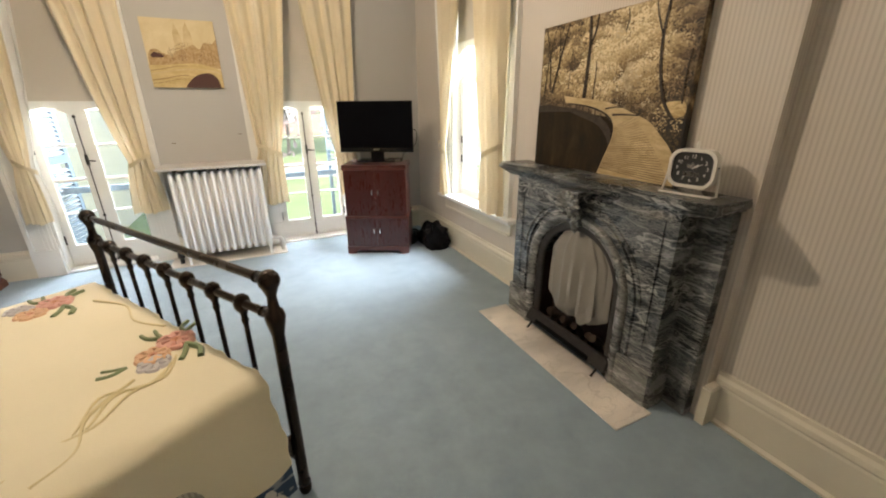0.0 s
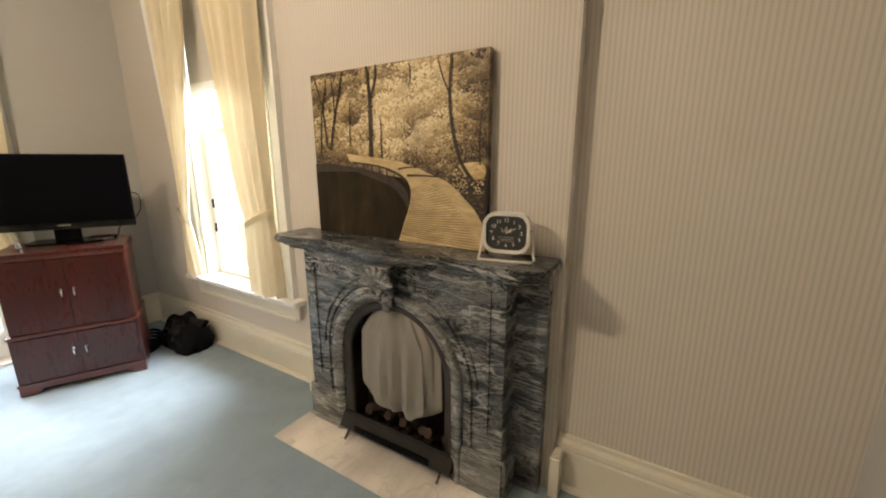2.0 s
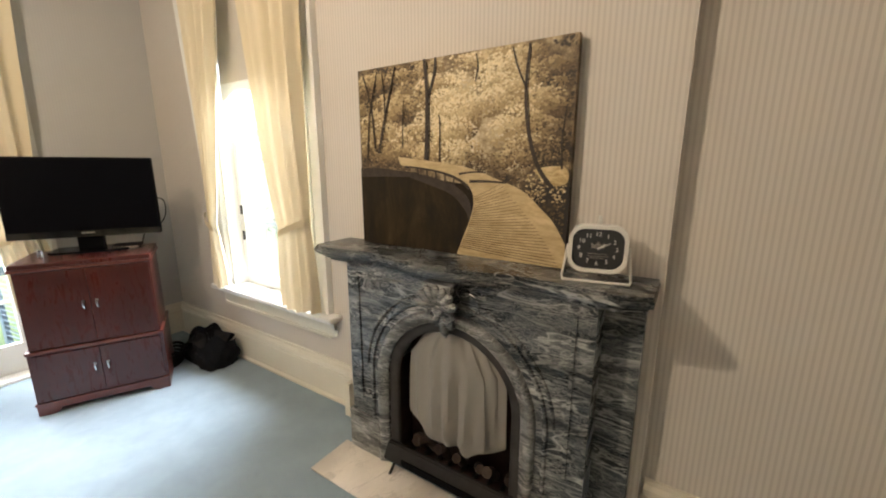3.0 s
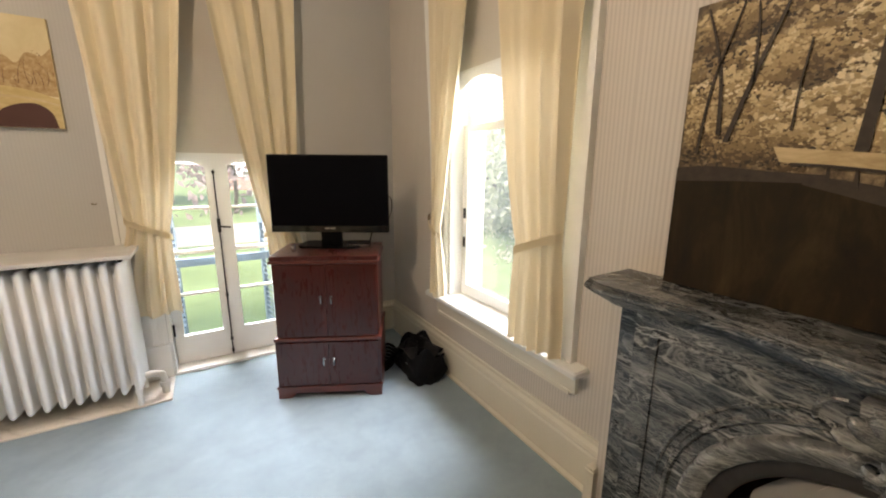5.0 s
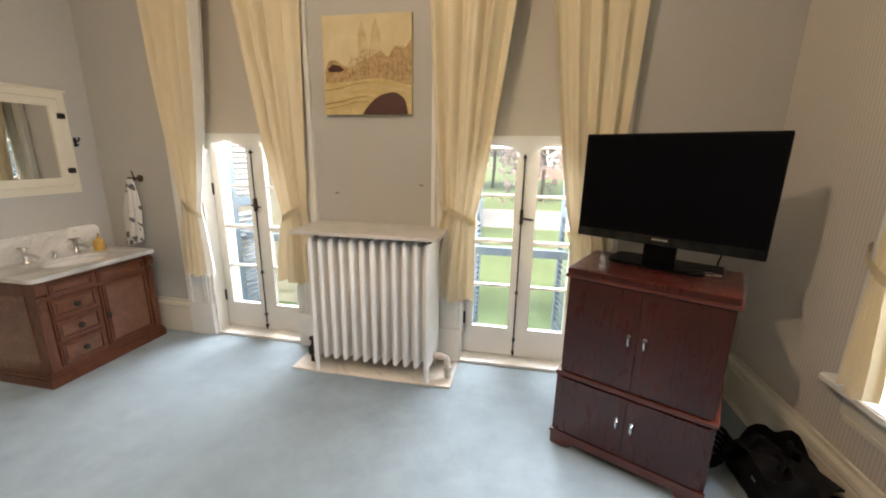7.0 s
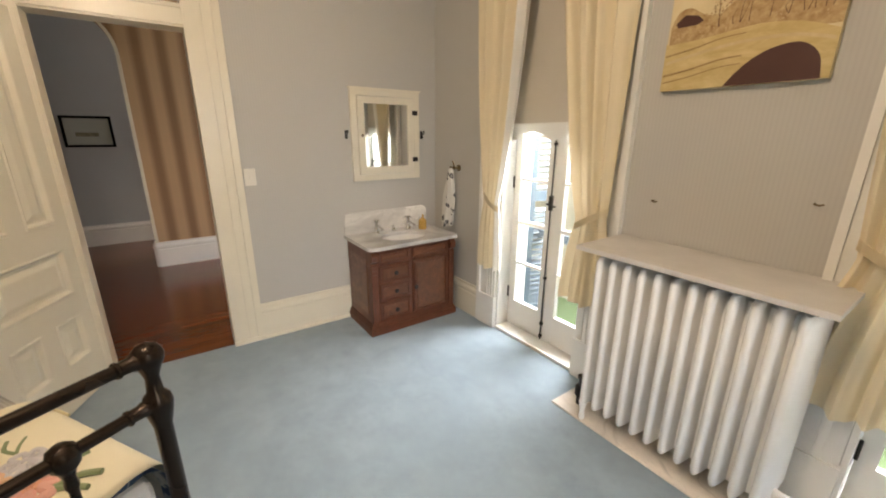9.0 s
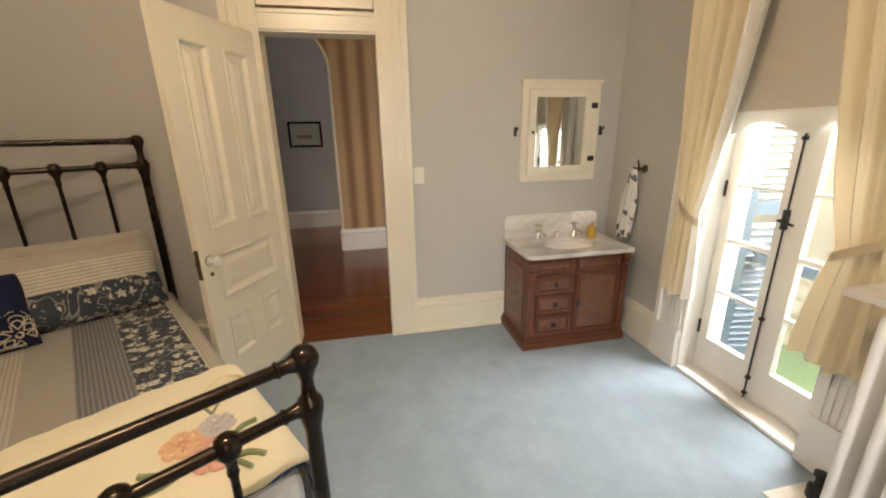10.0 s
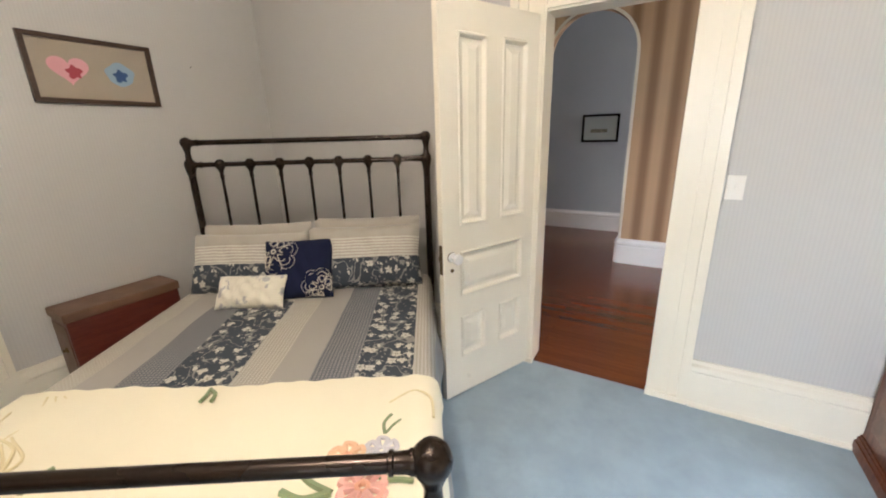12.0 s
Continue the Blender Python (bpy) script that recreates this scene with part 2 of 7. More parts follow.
SCALLOP = cloth_material("white_translucent_hem", (0.80, 0.79, 0.75), 900, 0.04, 0.10)
SHADE = cloth_material("beige_roller_shade", (0.60, 0.55, 0.47), 900, 0.06, 0.03)
PORCELAIN = surface("white_porcelain", (0.80, 0.79, 0.76), 0.15, vary=0.03, bumps=0.0, coat=0.3)
GLASS = glass_material("door_glass", 0.006)
GLASS_HAZY = glass_material("hazy_window_glass", 0.03)
MIRROR = surface("silvered_mirror", (0.86, 0.87, 0.86), 0.03, 1.0, vary=0.03, bumps=0.0)
SHUTTER = surface("blue_grey_shutter_paint", (0.085, 0.12, 0.155), 0.5, vary=0.15)
SWITCHW = surface("ivory_plastic", (0.74, 0.71, 0.64), 0.4, vary=0.03)


# ---- building helpers ----
def box(bm, x0, x1, y0, y1, z0, z1, m=None):
    vs = [bm.verts.new(Vector((x, y, z))) for z in (z0, z1) for x, y in ((x0, y0), (x1, y0), (x1, y1), (x0, y1))]
    for f in ((3, 2, 1, 0), (4, 5, 6, 7), (0, 1, 5, 4), (1, 2, 6, 5), (2, 3, 7, 6), (3, 0, 4, 7)):
        bm.faces.new([vs[i] for i in f])
    if m is not None:
        bmesh.ops.transform(bm, matrix=m, verts=vs)
    return vs


def cube(x0, x1, y0, y1, z0, z1, bevel=0.0, seg=2):
    bm = bmesh.new()
    box(bm, x0, x1, y0, y1, z0, z1)
    if bevel:
        bmesh.ops.bevel(bm, geom=list(bm.edges), offset=bevel, segments=seg, profile=0.6, affect="EDGES")
    return bm


def lathe(bm, profile, seg=16, m=None):
    """Turns (radius, height) pairs about z."""
    rings = []
    for r, z in profile:
        rings.append([bm.verts.new((max(r, 1e-4) * math.cos(2 * math.pi * i / seg), max(r, 1e-4) * math.sin(2 * math.pi * i / seg), z)) for i in range(seg)])
    for a, b in zip(rings, rings[1:]):
        for i in range(seg):
            bm.faces.new((a[i], a[(i + 1) % seg], b[(i + 1) % seg], b[i]))
    bm.faces.new(rings[0][::-1]), bm.faces.new(rings[-1])
    if m is not None:
        bmesh.ops.transform(bm, matrix=m, verts=[v for ring in rings for v in ring])
    return bm


def between(a, b):
    """The pose that lays the z axis from a to b."""
    return Matrix.Translation(a) @ (Vector(b) - Vector(a)).to_track_quat("Z", "Y").to_matrix().to_4x4()


def rod(bm, a, b, r, seg=10, r2=None):
    return lathe(bm, [(r, 0), (r if r2 is None else r2, (Vector(b) - Vector(a)).length)], seg, between(a, b))


def tube(bm, pts, r, seg=8):
    """A round bar along a line of points."""
    pts = [Vector(p) for p in pts]
    rings = []
    for i, p in enumerate(pts):
        d = (pts[min(i + 1, len(pts) - 1)] - pts[max(i - 1, 0)]).normalized()
        q = d.to_track_quat("Z", "Y")
        rings.append([bm.verts.new(p + q @ Vector((r * math.cos(2 * math.pi * k / seg), r * math.sin(2 * math.pi * k / seg), 0))) for k in range(seg)])
    for a, b in zip(rings, rings[1:]):
        best = min(range(seg), key=lambda o: (a[0].co - b[o].co).length)
        for k in range(seg):
            bm.faces.new((a[k], a[(k + 1) % seg], b[(k + 1 + best) % seg], b[(k + best) % seg]))
    bm.faces.new(rings[0][::-1]), bm.faces.new(rings[-1])
    return bm


def prism(bm, outline, depth, m=None):
    """A flat outline in x and y, raised along z."""
    low = [bm.verts.new((x, y, 0)) for x, y in outline]
    top = [bm.verts.new((x, y, depth)) for x, y in outline]
    bm.faces.new(low[::-1]), bm.faces.new(top)
    n = len(outline)
    for i in range(n):
        bm.faces.new((low[i], low[(i + 1) % n], top[(i + 1) % n], top[i]))
    if m is not None:
        bmesh.ops.transform(bm, matrix=m, verts=low + top)
    return bm


def grid(bm, nu, nv, f):
    vs = [[bm.verts.new(f(i / nu, j / nv)) for j in range(nv + 1)] for i in range(nu + 1)]
    for i in range(nu):
        for j in range(nv):
            bm.faces.new((vs[i][j], vs[i + 1][j], vs[i + 1][j + 1], vs[i][j + 1]))
    return bm


def part(name, bm, material, parent=None, label="", smooth=False):
    """One mesh object, under a thing or a part."""
    bmesh.ops.recalc_face_normals(bm, faces=bm.faces)
    me = bpy.data.meshes.new(name)
    bm.to_mesh(me)
    bm.free()
    for m in material if isinstance(material, (list, tuple)) else (material,):
        me.materials.append(m)
    if smooth:
        me.polygons.foreach_set("use_smooth", [True] * len(me.polygons))
        me.set_sharp_from_angle(angle=radians(45))
    ob = new(name, me)
    ob.parent = parent
    return tagged(ob, label)


def thing(name, label, category, x=0.0, y=0.0, z=0.0, turn=0.0, group=""):
    ob = new(name)
    ob.empty_display_size = 0.05
    ob.location, ob.rotation_euler = (x, y, z), (0, 0, radians(turn))
    return tagged(ob, label, category, group)


def solid(name, bm, material, label, kind="structure", category="", smooth=False):
    ob = part(name, bm, material, None, "", smooth)
    return tagged(ob, label, category or name.split("_")[0], "", kind)


# ---- the room ----
XW, XE, XB, YS, YN, H = -1.05, 3.575, 3.50, 1.40, 6.27, 3.15
FD = ((-0.155, 0.575), (1.84, 2.58))
FD_TOP, WIN = 2.75, (4.335, 5.335, 0.60, 2.85)
DOOR = (3.80, 4.486, 2.10)


def wall_along(name, label, run, lo, hi, face, back, holes, mat):
    """A wall from lo to hi along x or y, between the planes face and back, with openings (a, b, low, high)."""
    bm = bmesh.new()

    def piece(a, b, z0, z1):
        if b - a > 1e-4 and z1 - z0 > 1e-4:
            if run == "x":
                box(bm, a, b, min(face, back), max(face, back), z0, z1)
            else:
                box(bm, min(face, back), max(face, back), a, b, z0, z1)
    at = lo
    for a, b, z0, z1 in sorted(holes):
        piece(at, a, 0, H)
        piece(a, b, 0, z0)
        piece(a, b, z1, H)
        at = b
    piece(at, hi, 0, H)
    return solid(name, bm, mat, label)


wall_along("wall_north", "wall with fine striped grey and cream wallpaper between french doors", "x", XW - 0.15, XE + 0.32, YN, YN + 0.30,
           [(a - 0.02, b + 0.02, 0, FD_TOP) for a, b in FD], PAPER)
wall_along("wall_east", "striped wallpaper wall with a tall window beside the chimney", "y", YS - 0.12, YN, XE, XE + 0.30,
           [(WIN[0], WIN[1], WIN[2] - 0.04, WIN[3])], PAPER_EAST_LIT)
wall_along("wall_west", "striped wallpaper wall with the hall doorway", "y", YS - 0.12, YN, XW, XW - 0.14,
           [(DOOR[0] - 0.02, DOOR[1] + 0.02, 0, 2.75)], PAPER)
wall_along("wall_south", "plain pale wall with an open doorway behind the camera", "x", XW, XE, YS, YS - 0.12,
           [(0.98, 1.92, 0, 2.15)], PAPER)
solid("chimney_breast", cube(XB, XE - 0.002, 2.388, 3.975, 0, H - 0.002), PAPER_EAST_LIT, "shallow chimney breast papered in fine stripes", category="wall")
solid("ceiling", cube(XW - 0.15, XE + 0.3, YS - 0.12, YN + 0.3, H, H + 0.15), PLASTER, "flat white plaster ceiling")


def floor_grid():
    bm = bmesh.new()
    box(bm, XW, XE, YS - 0.12, YN, -0.12, 0.0)
    return bm


solid("floor", floor_grid(), CARPET, "blue-grey cut pile carpet, worn and patchy")


def moulded(bm, path_a, path_b, inward, height=0.275, thick=0.028):
    """A tall skirting with a stepped cap between two floor points; inward is the direction into the room."""
    a, b, n = Vector((*path_a, 0)), Vector((*path_b, 0)), Vector((*inward, 0))
    prof = [(0, 0), (thick, 0), (thick, height * 0.70), (thick * 0.8, height * 0.74), (thick * 1.25, height * 0.80), (thick * 1.1, height * 0.88), (thick * 0.55, height * 0.93), (thick * 0.5, height), (0, height)]
    ends = [[bm.verts.new(p + n * d + Vector((0, 0, z))) for d, z in prof] for p in (a, b)]
    k = len(prof)
    for i in range(k):
        bm.faces.new((ends[0][i], ends[0][(i + 1) % k], ends[1][(i + 1) % k], ends[1][i]))
    bm.faces.new(ends[0][::-1]), bm.faces.new(ends[1])


def skirting(name, runs):
    bm = bmesh.new()
    for a, b, n in runs:
        moulded(bm, a, b, n)
    solid(name, bm, CREAM, "tall cream painted skirting board with a moulded cap", category="baseboard")


e = 0.001
skirting("baseboard_north", [((XW, YN - e), (FD[0][0] - 0.225, YN - e), (0, -1)), ((FD[0][1] + 0.225, YN - e), (FD[1][0] - 0.225, YN - e), (0, -1)), ((FD[1][1] + 0.225, YN - e), (XE, YN - e), (0, -1))])
skirting("baseboard_east", [((XE - e, YS), (XE - e, 2.375), (-1, 0)), ((XE - e, 3.975), (XE - e, YN), (-1, 0))])
skirting("baseboard_west", [((XW + e, YS), (XW + e, DOOR[0] - 0.20), (1, 0)), ((XW + e, DOOR[1] + 0.20), (XW + e, YN), (1, 0))])
skirting("baseboard_south", [((XW, YS + e), (0.83, YS + e), (0, 1)), ((2.07, YS + e), (XE, YS + e), (0, 1))])
for name, runs in (("trim_shoe_east", ((XE - 0.048, XE - 0.028, YS, 2.34), (XE - 0.048, XE - 0.028, 4.01, YN - 0.03))), ("trim_shoe_west", ((XW + 0.028, XW + 0.046, YS, DOOR[0] - 0.21), (XW + 0.028, XW + 0.046, DOOR[1] + 0.21, YN - 0.03)))):
    bm = bmesh.new()
    for x0, x1, y0, y1 in runs:
        vs = box(bm, x0, x1, y0, y1, 0, 0.022)
        for v in vs:
            if v.co.z > 0.01 and abs(v.co.x) < min(abs(x0), abs(x1)) + 0.001:
                v.co.z = 0.012
    solid(name, bm, CREAM, "slim cream shoe moulding along the carpet's edge", category="trim")
bm = bmesh.new()
for y in (2.365, 3.985):
    box(bm, 3.465, 3.545, y - 0.022, y + 0.022, 0, 0.20)
    box(bm, 3.47, 3.545, y - 0.018, y + 0.018, 0.20, 0.215)
solid("trim_chimney_plinths", bm, CREAM, "small cream plinth blocks at the chimney corners", category="trim")

# ---- openings ----
def casing(bm, run, a, b, face, out, top, w=0.15, plinth=0.26):
    """Fluted upright casings and a head round an opening from a to b; out is the sign into the room."""
    def bar(p0, p1, z0, z1, d):
        lo, hi = sorted((face, face + out * d))
        if run == "x":
            box(bm, p0, p1, lo, hi, z0, z1)
        else:
            box(bm, lo, hi, p0, p1, z0, z1)
    for s, edge in ((-1, a), (1, b)):
        p = sorted((edge, edge + s * w))
        bar(p[0] - 0.006, p[1] + 0.006, 0, plinth, 0.034)
        bar(p[0] + 0.003, p[1] - 0.003, plinth, top - 0.002, 0.018)
        for k in (0.02, 0.05, 0.08):
            q = sorted((edge + s * (k + 0.005), edge + s * (k + 0.024)))
            bar(q[0], q[1], plinth, top, 0.026)
        q = sorted((edge + s * (w - 0.03), edge + s * w))
        bar(q[0], q[1], plinth, top, 0.036)
    bar(a - w, b + w, top, top + w, 0.026)
    bar(a - w - 0.02, b + w + 0.02, top + w, top + w + 0.04, 0.05)


def french_door(index, a, b):
    mid, y0, y1 = (a + b) / 2, YN + 0.115, YN + 0.155
    bm = bmesh.new()
    casing(bm, "x", a - 0.02, b + 0.02, YN, -1, FD_TOP, 0.20)
    for x in (a - 0.02, b):
        box(bm, x, x + 0.02, YN, YN + 0.30, 0, FD_TOP)
    box(bm, a, b, YN, YN + 0.30, FD_TOP - 0.02, FD_TOP)
    box(bm, a, b, YN - 0.012, YN + 0.32, 0.002, 0.022)
    door = solid("door_%d" % index, bm, WHITE, "white painted frame of a pair of glazed french doors, closed")
    for side in (-1, 1):
        lo, hi = (a + 0.003, mid - 0.002) if side < 0 else (mid + 0.002, b - 0.003)
        g0, g1 = (lo + 0.062, hi - 0.048) if side < 0 else (lo + 0.092, hi - 0.035)
        lb = bmesh.new()
        box(lb, lo, g0, y0, y1, 0.028, FD_TOP - 0.03)
        box(lb, g1, hi, y0, y1, 0.028, FD_TOP - 0.03)
        box(lb, g0, g1, y0, y1, 0.028, 0.24)
        box(lb, g0, g1, y0, y1, FD_TOP - 0.12, FD_TOP - 0.03)
        zs = [0.24 + 0.318 * k for k in range(8)]
        for k, z in enumerate(zs[1:-1]):
            box(lb, g0, g1, y0 + 0.006, y1 - 0.006, z - (0.014 if k == 1 else 0.009), z + (0.014 if k == 1 else 0.009))
        leaf = part("door_leaf", lb, WHITE, door, "white glazed door leaf with small panes")
        for z0, z1 in zip(zs, zs[1:]):
            pane = part("pane", cube(g0, g1, y0 + 0.018, y0 + 0.022, z0, z1), GLASS, leaf)
            pane.visible_shadow = False
        hb = bmesh.new()
        hx = lo + 0.003 if side < 0 else hi - 0.003
        for z in (0.30, 1.17, 2.2):
            rod(hb, (hx, y0 - 0.008, z - 0.045), (hx, y0 - 0.008, z + 0.045), 0.007, 8)
        part("hinge", hb, DARKMETAL, door, "dark steel hinges")
    bm = bmesh.new()
    rod(bm, (mid, y0 - 0.010, 0.03), (mid, y0 - 0.010, 2.6), 0.0048, 8)
    for z in (0.06, 0.16, 0.52, 1.45, 2.0):
        box(bm, mid - 0.010, mid + 0.010, y0 - 0.018, y0, z - 0.009, z + 0.009)
    box(bm, mid - 0.011, mid + 0.011, y0 - 0.022, y0, 1.01, 1.11)
    tube(bm, [(mid, y0 - 0.03, 1.06), (mid, y0 - 0.055, 1.06), (mid + 0.03, y0 - 0.06, 1.055), (mid + 0.075, y0 - 0.058, 1.05)], 0.0065)
    part("bolt", bm, DARKMETAL, door, "dark steel cremone bolt with a lever")
    return door


for i, (a, b) in enumerate(FD):
    french_door(i + 1, a, b)


def scalloped(name, label, run, a, b, plane, low, high, dips=2):
    bm = bmesh.new()
    n = 48
    def edge(s):
        q = (s * dips) % 1.0
        return low + 0.058 * (1 - abs(math.cos(math.pi * q)) ** 1.5) - 0.007 * math.cos(4 * math.pi * q)
    pts = [(a + (b - a) * k / n, edge(k / n)) for k in range(n + 1)]
    band = bmesh.new()
    for k in range(n):
        for d in (0, 0.003):
            for target, z00, z01, z10, z11 in ((band, pts[k][1], low + 0.10, pts[k + 1][1], low + 0.10), (bm, low + 0.10, high, low + 0.10, high)):
                q = [(pts[k][0], z00), (pts[k + 1][0], z10), (pts[k + 1][0], z11), (pts[k][0], z01)]
                target.faces.new([target.verts.new((x, plane + d, z) if run == "x" else (plane + d, x, z)) for x, z in q])
    hem = bmesh.new()
    if run == "x":
        box(hem, a, b, plane - 0.004, plane - 0.001, low + 0.094, low + 0.107)
    else:
        box(hem, plane - 0.004, plane - 0.001, a, b, low + 0.094, low + 0.107)
    root = thing(name, label, "blind")
    part("shade_cloth", bm, SHADE, root)
    part("scalloped_edge", band, SCALLOP, root, "white scalloped edging")
    part("hem", hem, SCALLOP, root)


for a, b in FD:
    scalloped("roller_blind", "beige roller blind with a scalloped hem, half down", "x", a + 0.002, b - 0.002, YN + 0.075, 1.475, FD_TOP - 0.03)
scalloped("roller_blind", "beige scalloped roller blind at the top of the tall window", "y", WIN[0] + 0.03, WIN[1] - 0.03, XE + 0.05, 1.985, WIN[3] - 0.03)

# the tall window
y0, y1, z0, z1 = WIN
bm = bmesh.new()
for s, edge in ((-1, y0), (1, y1)):
    p = sorted((edge, edge + s * 0.15))
    box(bm, XE - 0.02, XE + 0.001, p[0] + 0.004, p[1] - 0.004, z0 + 0.001, z1 + 0.147)
    q = sorted((edge + s * 0.12, edge + s * 0.15))
    box(bm, XE - 0.042, XE, q[0], q[1], z0, z1 + 0.15)
    q = sorted((edge + s * 0.012, edge + s * 0.04))
    box(bm, XE - 0.028, XE, q[0], q[1], z0 + 0.001, z1 + 0.144)
box(bm, XE - 0.024, XE, y0, y1, z1, z1 + 0.15)
for y in (y0, y1 - 0.02):
    box(bm, XE, XE + 0.16, y, y + 0.02, z0, z1)
win = solid("window_1", bm, WHITE, "tall white sash window with moulded casing", category="window")
bm = bmesh.new()
box(bm, XE - 0.10, XE + 0.16, 4.11, 5.50, z0 - 0.035, z0)
bmesh.ops.bevel(bm, geom=list(bm.edges), offset=0.006, segments=2, affect="EDGES")
part("window_sill", bm, WHITE, win)
bm = cube(XE - 0.026, XE, 4.16, 5.45, z0 - 0.155, z0 - 0.036, 0.004)
box(bm, XE - 0.034, XE, 4.19, 5.42, z0 - 0.165, z0 - 0.145)
part("apron", bm, CREAM, win)
for x, lo, hi, name in ((XE + 0.10, z0 + 0.005, 1.765, "lower_sash"), (XE + 0.135, 1.735, z1 - 0.005, "upper_sash")):
    bm = bmesh.new()
    box(bm, x, x + 0.035, y0 + 0.02, y0 + 0.075, lo, hi), box(bm, x, x + 0.035, y1 - 0.075, y1 - 0.02, lo, hi)
    box(bm, x, x + 0.035, y0 + 0.075, y1 - 0.075, lo, lo + (0.075 if lo < 1 else 0.04))
    box(bm, x, x + 0.035, y0 + 0.075, y1 - 0.075, hi - 0.04, hi)
    sash = part(name, bm, WHITE, win)
    pane = part("pane", cube(x + 0.015, x + 0.019, y0 + 0.075, y1 - 0.075, lo + 0.04, hi - 0.04), GLASS_HAZY, sash)
    pane.visible_shadow = False
bm = bmesh.new()
for z in (0.95, 1.15):
    box(bm, XE + 0.088, XE + 0.10, y1 - 0.060, y1 - 0.045, z, z + 0.07)
part("catch", bm, DARKMETAL, win, "small dark steel catches")


# the hall door: casing, transom, leaf standing open
bm = bmesh.new()
ya, yb, zt = DOOR
for s, edge in ((-1, ya), (1, yb)):
    def up(k0, k1, d, lo=0.0, hi=2.95):
        q = sorted((edge + s * k0, edge + s * k1))
        box(bm, XW - 0.001, XW + d, q[0], q[1], lo, hi)
    up(0.003, 0.197, 0.016, 0, 2.948), up(0.0, 0.085, 0.026), up(0.012, 0.035, 0.033, 0, 2.946), up(0.155, 0.20, 0.038, 0, 2.944), up(0.10, 0.115, 0.03, 0, 2.946)
    up(-0.004, 0.206, 0.042, 0, 0.03)
    q = sorted((edge, edge + s * 0.02))
    box(bm, XW - 0.14, XW - 0.001, q[0], q[1], 0, 2.75)
box(bm, XW - 0.14, XW + 0.012, ya, yb, zt, zt + 0.125)
box(bm, XW + 0.012, XW + 0.026, ya, yb, zt + 0.012, zt + 0.03), box(bm, XW + 0.012, XW + 0.022, ya, yb, zt + 0.10, zt + 0.12)
box(bm, XW - 0.03, XW - 0.006, ya + 0.004, yb - 0.004, zt + 0.147, 2.74)
box(bm, XW - 0.006, XW + 0.008, ya + 0.05, yb - 0.05, zt + 0.20, 2.70)
box(bm, XW - 0.14, XW + 0.02, ya, yb, 2.75, 2.95)
solid("door_3", bm, CREAM, "cream painted doorway with broad moulded casing and a transom above")

leaf = thing("hall_door", "cream panelled wooden door standing wide open into the room", "door", XW + 0.008, ya - 0.02, 0.012, -24.0)
W, HD, T = 0.70, 2.075, 0.038
bm = bmesh.new()
RAILS = ((0, 0.24), (0.50, 0.62), (0.88, 1.02), (1.94, HD))
for x0, x1 in ((0, 0.11), (W - 0.11, W)):
    box(bm, x0, x1, -T, 0, 0, HD)
for r0, r1 in RAILS:
    box(bm, 0.11, W - 0.11, -T, 0, r0, r1)
box(bm, W / 2 - 0.05, W / 2 + 0.05, -T, 0, 1.02, 1.94), box(bm, W / 2 - 0.05, W / 2 + 0.05, -T, 0, 0.24, 0.50)
part("door_frame", bm, CREAM, leaf)
for x0, x1, q0, q1 in ((0.11, W / 2 - 0.05, 1.02, 1.94), (W / 2 + 0.05, W - 0.11, 1.02, 1.94), (0.11, W - 0.11, 0.62, 0.88), (0.11, W / 2 - 0.05, 0.24, 0.50), (W / 2 + 0.05, W - 0.11, 0.24, 0.50)):
    bm = cube(x0, x1, -T + 0.012, -0.019, q0, q1)
    loops = []
    for inset, y in ((0.0, 0.001), (0.006, 0.007), (0.014, 0.005), (0.026, -0.014), (0.042, -0.016), (0.068, -0.005), (0.074, -0.004)):
        loops.append([bm.verts.new(v) for v in ((x0 + inset, y, q0 + inset), (x1 - inset, y, q0 + inset), (x1 - inset, y, q1 - inset), (x0 + inset, y, q1 - inset))])
    for l0, l1 in zip(loops, loops[1:]):
        for k in range(4):
            bm.faces.new((l0[k], l0[(k + 1) % 4], l1[(k + 1) % 4], l1[k]))
    bm.faces.new(loops[-1])
    part("panel", bm, CREAM, leaf)
bm = bmesh.new()
lathe(bm, [(0.026, 0), (0.026, 0.006), (0.010, 0.010), (0.010, 0.030), (0.022, 0.038), (0.029, 0.050), (0.026, 0.064), (0.012, 0.070)], 18, pose(W - 0.055, 0, 0.86, -90))
part("knob", bm, PORCELAIN, leaf, "white porcelain door knob", True)
bm = lathe(bmesh.new(), [(0.028, 0), (0.027, 0.004)], 18, pose(W - 0.055, 0.0, 0.86, -90))
lathe(bm, [(0.011, 0), (0.011, 0.004)], 12, pose(W - 0.055, 0.0, 0.785, -90))
box(bm, W, W + 0.003, -T + 0.006, -0.006, 0.77, 0.93)
box(bm, W + 0.003, W + 0.012, -T + 0.012, -0.016, 0.845, 0.875)
part("lock", bm, BRASS, leaf, "aged brass lock plate and rose")

